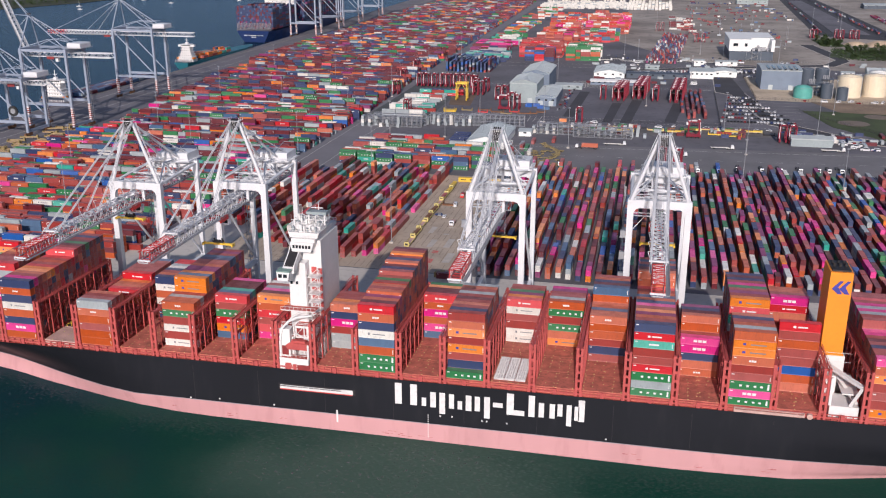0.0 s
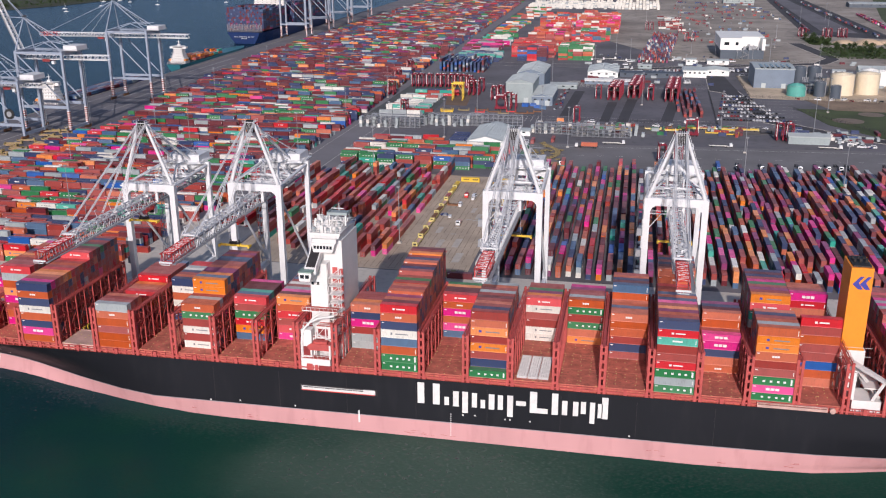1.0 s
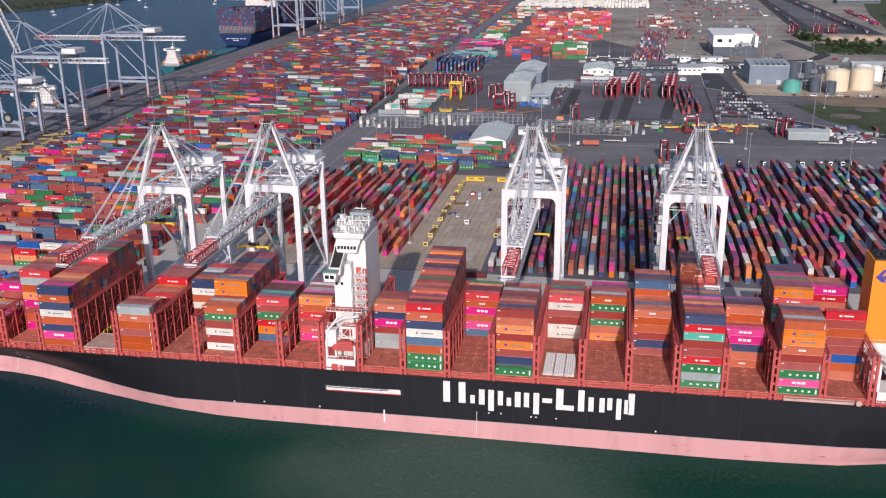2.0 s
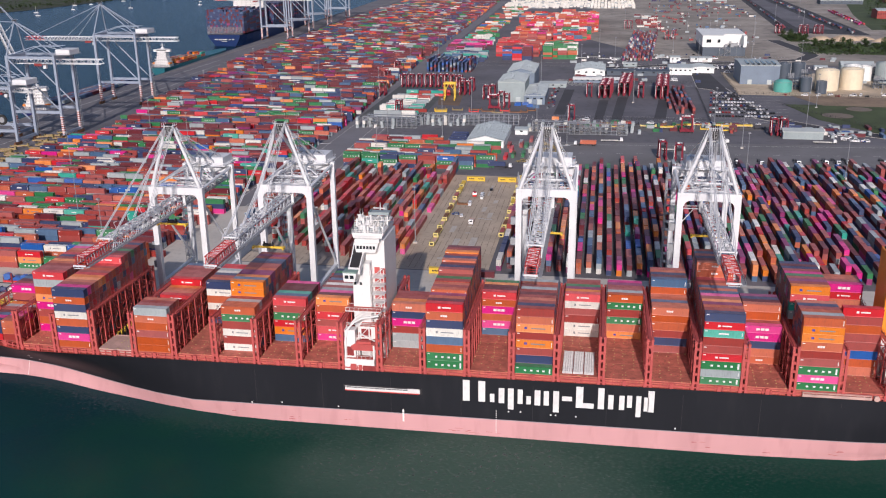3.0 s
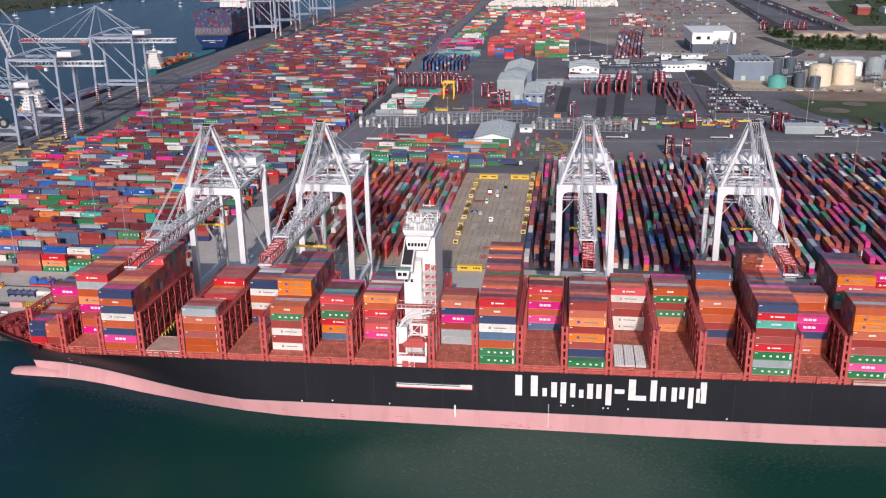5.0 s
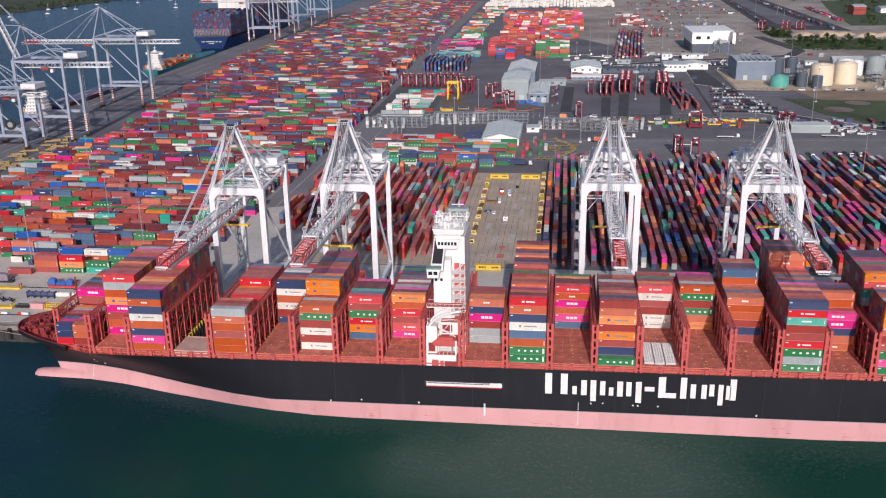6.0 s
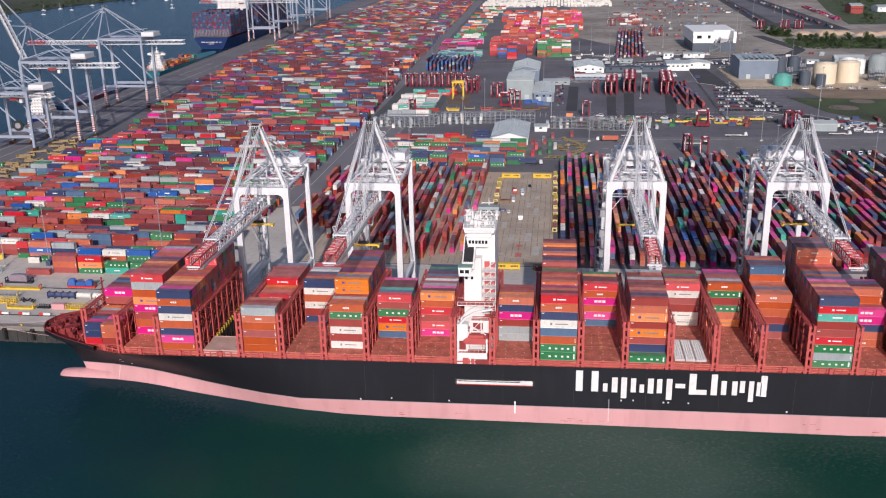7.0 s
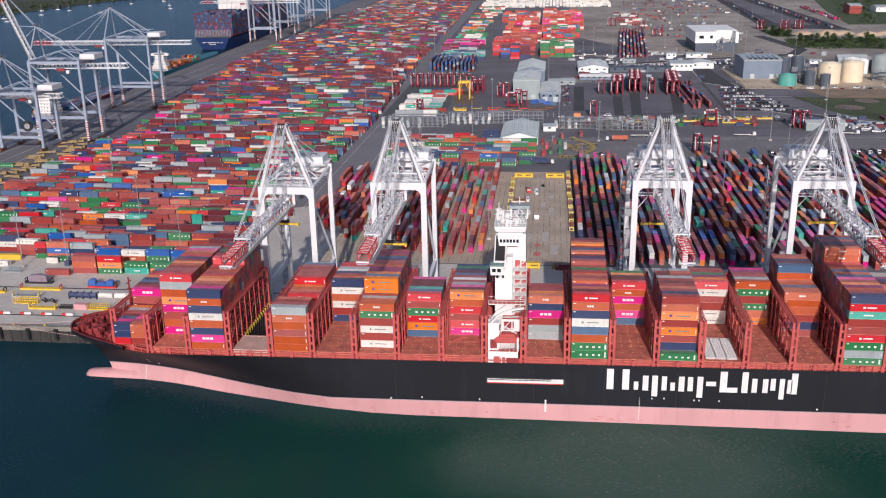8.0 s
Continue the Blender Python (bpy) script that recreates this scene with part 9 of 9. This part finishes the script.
# trees and bushes
def tree(at, tall):
    c = thing("tree", "leafy green tree beyond the works", "tree", at, 0, "trees")
    m = Mesh()
    m.tube((0, 0, 0), (0.2, 0.1, tall * 0.5), 0.3, 7, 0.15)
    for k in range(5):
        a = k * 1.256
        m.tube((0.1, 0, tall * (0.25 + 0.05 * k)), (math.cos(a) * tall * 0.25, math.sin(a) * tall * 0.25, tall * (0.5 + 0.06 * k)), 0.12, 5, 0.05)
    part("trunk", m, bark, c)
    m = Mesh()
    tr = random.Random(int(tall * 100))
    for k in range(420):
        u, v, w = tr.gauss(0, 1), tr.gauss(0, 1), tr.gauss(0, 1)
        n = math.sqrt(u * u + v * v + w * w)
        q = tr.random() ** 0.4
        lob = 1 + 0.35 * math.sin(3 * math.atan2(v, u) + 1)
        p = Vector((u / n * q * tall * 0.34 * lob, v / n * q * tall * 0.34 * lob, tall * 0.62 + w / n * q * tall * 0.36))
        s = tr.uniform(0.5, 1.0)
        a, b = tr.uniform(0, 6.28), tr.uniform(-0.6, 0.6)
        e1 = Vector((math.cos(a), math.sin(a), b)) * s
        e2 = Vector((-math.sin(a), math.cos(a), tr.uniform(-0.6, 0.6))) * s
        m.add([p - e1, p - e2 * 0.6, p + e1, p + e2 * 0.6], [(0, 1, 2, 3)])
    part("crown", m, leaf_green, c)
    return c


trees = [tree((270, 1400, 0), 9), tree((300, 1330, 0), 12), tree((340, 1300, 0), 7)]
spots = []
for k in range(110):  # hedge bank behind the works
    x = yrng.uniform(250, 600)
    spots.append((x, 1310 + (x - 250) * 0.02 + 110 * yrng.random() ** 1.4))
for k in range(14):
    spots.append((yrng.uniform(238, 266), yrng.uniform(1465, 1550)))
for k in range(84):
    y = yrng.uniform(1665, 2400)
    spots.append((yrng.uniform(lerp_table(y, (1665, 2400), (425, 560)), 660 + (y - 1500) * 0.3), y))
for x, y in spots:
    copy_thing(yrng.choice(trees), pose(x, y, 0.18, 0, 0, yrng.uniform(0, 360)))
for k in range(84):
    t = yrng.random()
    copy_thing(yrng.choice(trees), pose(-1480 + 180 * t + yrng.uniform(-60, 0), 1900 + 1000 * t, WATER + 0.7, 0, 0, yrng.uniform(0, 360)))

# low scrub: many ragged clumps of leaves
def scrub_patch(count, spot, seed, label):
    r = random.Random(seed)
    m = Mesh()
    for k in range(count):
        cx, cy = spot(r)
        rad, tall = r.uniform(1.6, 4.5), r.uniform(1.2, 4.5)
        for q in range(16):
            a, d = r.uniform(0, 6.28), rad * r.random() ** 0.5
            p = Vector((cx + d * math.cos(a), cy + d * math.sin(a), 0.2 + tall * (1 - (d / rad) ** 2) * r.uniform(0.3, 1.0)))
            e, f = r.uniform(0, 6.28), r.uniform(0.5, 1.3)
            e1, e2 = Vector((math.cos(e), math.sin(e), r.uniform(-0.5, 0.5))) * f, Vector((-math.sin(e), math.cos(e), r.uniform(-0.2, 1.0))) * f
            m.add([p - e1, p - e2 * 0.7, p + e1, p + e2 * 0.7], [(0, 1, 2, 3)])
    me = bpy.data.meshes.new("scrub")
    me.from_pydata(m.v, [], m.f)
    me.materials.append(leaf_green)
    tagged(new("scrub_bushes", me), label, "bushes", kind="stuff")


scrub_patch(900, lambda r: (lambda x: (x, 1302 + (x - 240) * 0.02 + 125 * r.random()))(r.uniform(236, 620)), 4, "belt of dark green scrub behind the works")
scrub_patch(160, lambda r: (r.uniform(236, 268), r.uniform(1464, 1552)), 5, "patch of dark green scrub beside the road")
scrub_patch(900, lambda r: (lambda y: (r.uniform(lerp_table(y, (1665, 2400), (420, 550)), 660 + (y - 1500) * 0.3), y))(r.uniform(1650, 2400)), 6, "dark green scrub beyond the railway")
scrub_patch(1100, lambda r: (lambda t: (-1490 + 230 * t - 260 * r.random(), 1800 + 1300 * t))(r.random()), 7, "dark wooded bank of the far shore")
bpy.data.objects["scrub_bushes.003"].location.z = WATER + 0.7

# clutter: rail wagons, mounds, huts, parts
st = Stack()
for k in range(24):
    t = k / 32
    for off in (0, 8):
        if yrng.random() < 0.85:
            st.put(399 + 19 * t + off, 1740 + 420 * t, 1.2, yrng.choice("KKMPKRWM"), LONG, LOW, "y")
for k in range(60):
    t = k / 60
    if yrng.random() < 0.6:
        st.put(353 + 5 * (k % 2), 1590 + 800 * t, 1.2, yrng.choice("NRDNYD"), LONG, LOW, "y")
    if yrng.random() < 0.5:
        st.put(264 + 38 * t, 1660 + 760 * t, 1.2, yrng.choice("NDRYD"), LONG, LOW, "y")
st.make("wagon_load", "red and magenta containers on rail wagons", "rail wagons")
m = Mesh()
for xa, xb in ((264, 302), (270, 308), (348, 350), (353, 355), (358, 360), (366, 368)):
    m.bar((xa, 1600, 0.25), (xb + 8, 2580, 0.25), 0.9, 0.3)
tagged(part("rail_track", m, dark_steel), "rail tracks in dark ballast", "rail track", kind="structure")
for k, (x, y, r, hgt) in enumerate(((288, 1496, 16, 5), (318, 1484, 22, 8), (345, 1500, 18, 5), (375, 1476, 20, 6), (410, 1492, 20, 5))):
    m = Mesh()
    rings, seg = 5, 18
    for i in range(rings + 1):
        for j in range(seg):
            a = 2 * math.pi * j / seg
            q = 1 - i / rings
            rr = r * q * (1 + 0.18 * math.sin(3 * a + k))
            m.v.append((x + rr * math.cos(a), y + rr * 0.7 * math.sin(a), hgt * (1 - q * q) - 0.05))
    for i in range(rings):
        for j in range(seg):
            p, q = i * seg + j, i * seg + (j + 1) % seg
            m.f.append((p, q, q + seg, p + seg)), m.m.append(0)
    tagged(part("sand_mound", m, material("sand", srgb(190, 166, 140), 0.95, 0, 0.2, 0.1, 0.3)), "heap of pale sand beyond the works", "heap", "sand heaps")
st = Stack()
for k in range(150):
    x, y = yrng.uniform(-90, 260), yrng.uniform(1035, 1290)
    if 95 < x < 165 and y > 1000:
        continue
    if yrng.random() < 0.5:
        st.put(x, y, 0.05, yrng.choice("WYYYDN"), SHORT, LOW, "x")
for k in range(60):
    st.put(yrng.uniform(-70, 100), yrng.uniform(760, 795), 0.05, yrng.choice("WYRDNDYG"), SHORT, LOW, yrng.choice("xy"))
for k in range(34):
    st.put(yrng.uniform(110, 200), yrng.uniform(748, 800), 0.05, yrng.choice("UWYNDYB"), yrng.choice((SHORT, LONG)), LOW, yrng.choice("xy"))
for k in range(60):
    st.put(yrng.uniform(60, 200), yrng.uniform(1430, 1900), 0.05, yrng.choice("WYRDNDYDB"), SHORT, LOW, yrng.choice("xxy"))
for k in range(110):
    st.put(yrng.uniform(60, 250), yrng.uniform(1900, 2400), 0.05, yrng.choice("WYYBDRND"), yrng.choice((SHORT, LONG)), LOW, yrng.choice("xy"))
st.make("scattered_store_boxes", "scattered pale and coloured store boxes and huts")
for k in range(75):
    z = yrng.random()
    if z < 0.4:
        x, y = yrng.uniform(-95, 230), yrng.uniform(1100, 1290)
    elif z < 0.6:
        x, y = yrng.uniform(60, 205), yrng.uniform(1420, 1900)
    elif z < 0.8:
        x, y = yrng.uniform(-60, 110), yrng.uniform(790, 806)
    else:
        x, y = yrng.uniform(140, 330), yrng.uniform(950, 965)
    copy_thing(yrng.choice(cars + vans), pose(x, y, 0.05, 0, 0, yrng.uniform(0, 180)))


def pipe_frame(at, w, d, h):
    c = thing("process_frame", "grey steel frame with pipes at the works", "steel frame", at, 0, "process frames")
    m = Mesh()
    for x in np.linspace(0, w, 4):
        for y in np.linspace(0, d, 3):
            m.box(x - 0.2, x + 0.2, y - 0.2, y + 0.2, 0, h)
    for z in np.arange(4, h + 1, 4):
        m.box(-0.3, w + 0.3, -0.3, d + 0.3, z - 0.2, z)
    tagged(part("frame", m, wall_dark, c), kind="stuff")
    m = Mesh()
    for k in range(4):
        m.tube((1 + k * 1.6, d / 2, 0), (1 + k * 1.6, d / 2, h + 2), 0.6, 8)
    tagged(part("pipe", m, crane_grey, c), kind="stuff")


for x, y, w, d, h in ((152, 992, 12, 10, 15), (166, 1000, 10, 8, 18), (240, 1010, 14, 10, 11), (205, 1035, 10, 8, 13), (256, 1085, 16, 10, 14), (280, 1010, 12, 10, 12)):
    pipe_frame((x, y, 0), w, d, h)
for x, y, r, h in ((275, 1000, 8, 16), (292, 1030, 9, 18), (310, 1005, 7, 14), (244, 1070, 8, 15), (330, 1050, 10, 15)):
    tank(x, y, r, h, (tank_cream, wall_white, wall_grey)[int(x) % 3], 1.5, "pale cylindrical storage tank at the works")

for k in range(34):  # lorries and vans side by side on the truck park
    t = k / 34
    copy_thing(yrng.choice((cars[2], vans[0], cars[0], vans[1])), pose(-34 + 158 * t, 1108 + 50 * t, 0.08, 0, 0, yrng.uniform(-6, 6)))
    copy_thing(yrng.choice((cars[2], cars[4], vans[0])), pose(-34 + 158 * t, 1120 + 50 * t, 0.08, 0, 0, yrng.uniform(-6, 6)))
for k in range(12):
    copy_thing(tr2, pose(-70 + 14.5 * k, 1226 + (k % 3) * 9, 0.03, 0, 0, 88 + (k * 5) % 7))

# kerbs, parking lines, fences and masts round the gates
m = Mesh()
for pts in (((66, 1120), (63, 1000), (78, 985), (98, 830), (140, 782), (200, 742), (420, 700)), ((92, 1000), (112, 838), (150, 795), (205, 758), (420, 722)), ((226, 1480), (244, 1330), (244, 1290), (218, 1235), (100, 1190), (-40, 1135)), ((206, 1480), (228, 1300), (206, 1250), (96, 1208), (-40, 1152))):
    for (xa, ya), (xb, yb) in zip(pts, pts[1:]):
        m.bar((xa, ya, 0.1), (xb, yb, 0.1), 0.7, 0.24)
tagged(part("kerb", m, concrete), "pale concrete kerbs along the roads", "kerb", kind="structure")
m = Mesh()
for k in range(44):
    m.box(-72 + k * 3.6, -71.7 + k * 3.6, 1236, 1250, 0.0, 0.09)
    m.box(60 + k * 3.4, 60.3 + k * 3.4, 1262, 1274, 0.0, 0.09)
for k in range(24):
    m.box(-210 + k * 5.0, -209.6 + k * 5.0, 800, 824, 0.0, 0.03)
    m.box(-86, -40, 1000 + k * 2.0, 1000.25 + k * 2.0, 0.0, 0.03)
for y in (812, 826, 1010, 1160, 1190):
    m.box(-210, 60, y, y + 0.35, 0.0, 0.03)
tagged(part("parking_line", m, line_white), "worn white parking lines by the gates", "marking", kind="structure")


def fence(p, q):
    c = thing("fence", "dark steel boundary fence", "fence", (p[0], p[1], 0), 0, "fences")
    dx, dy = q[0] - p[0], q[1] - p[1]
    n = int(math.hypot(dx, dy) / 6)
    m = Mesh()
    for k in range(n + 1):
        m.box(dx * k / n - 0.1, dx * k / n + 0.1, dy * k / n - 0.1, dy * k / n + 0.1, 0, 2.6)
    tagged(part("fence_post", m, dark_steel, c), kind="stuff")
    for z in (0.5, 1.4, 2.4):
        m = Mesh()
        m.bar((0, 0, z), (dx, dy, z), 0.12)
        part("fence_rail", m, dark_steel, c)


for p, q in (((-75, 810), (58, 812)), ((58, 812), (62, 1000)), ((100, 965), (420, 930)), ((100, 965), (100, 1120)), ((132, 900), (200, 766)), ((-60, 1030), (60, 1030)), ((160, 1130), (420, 1140)), ((246, 1420), (246, 1330))):
    fence(p, q)
for x, y in ((80, 1180), (-20, 1200), (150, 1230), (200, 1180), (60, 1330), (-40, 1300), (120, 1450), (180, 1420), (20, 1480), (200, 1560), (100, 1600), (0, 1650), (160, 1720), (60, 1800), (240, 980), (300, 960), (340, 1010), (160, 890), (250, 860), (320, 800), (-150, 820), (-100, 1010), (300, 1700), (330, 1900), (270, 1800)):
    copy_thing(p0, pose(x, y, 0))
shed("hut", -482, -462, 1021, 1034, 5, 1.5, rusty, rusty, "weathered brown hut on the berth road", "x", 2)
for x, y, w, d, hh, wall in ((-46, 1120, 10, 8, 4, wall_white), (48, 1204, 12, 9, 7, wall_white), (74, 1214, 26, 12, 5, wall_white), (170, 1120, 9, 6, 4, wall_grey), (210, 1150, 14, 8, 4, wall_white), (-10, 1160, 16, 7, 4, wall_grey), (250, 985, 10, 8, 5, wall_grey), (320, 965, 16, 9, 5, wall_white), (140, 1005, 8, 7, 6, tank_cream)):
    shed("hut", x, x + w, y, y + d, hh, 1.0, wall, roof_grey, "small pale hut by the gates", "x", 2)
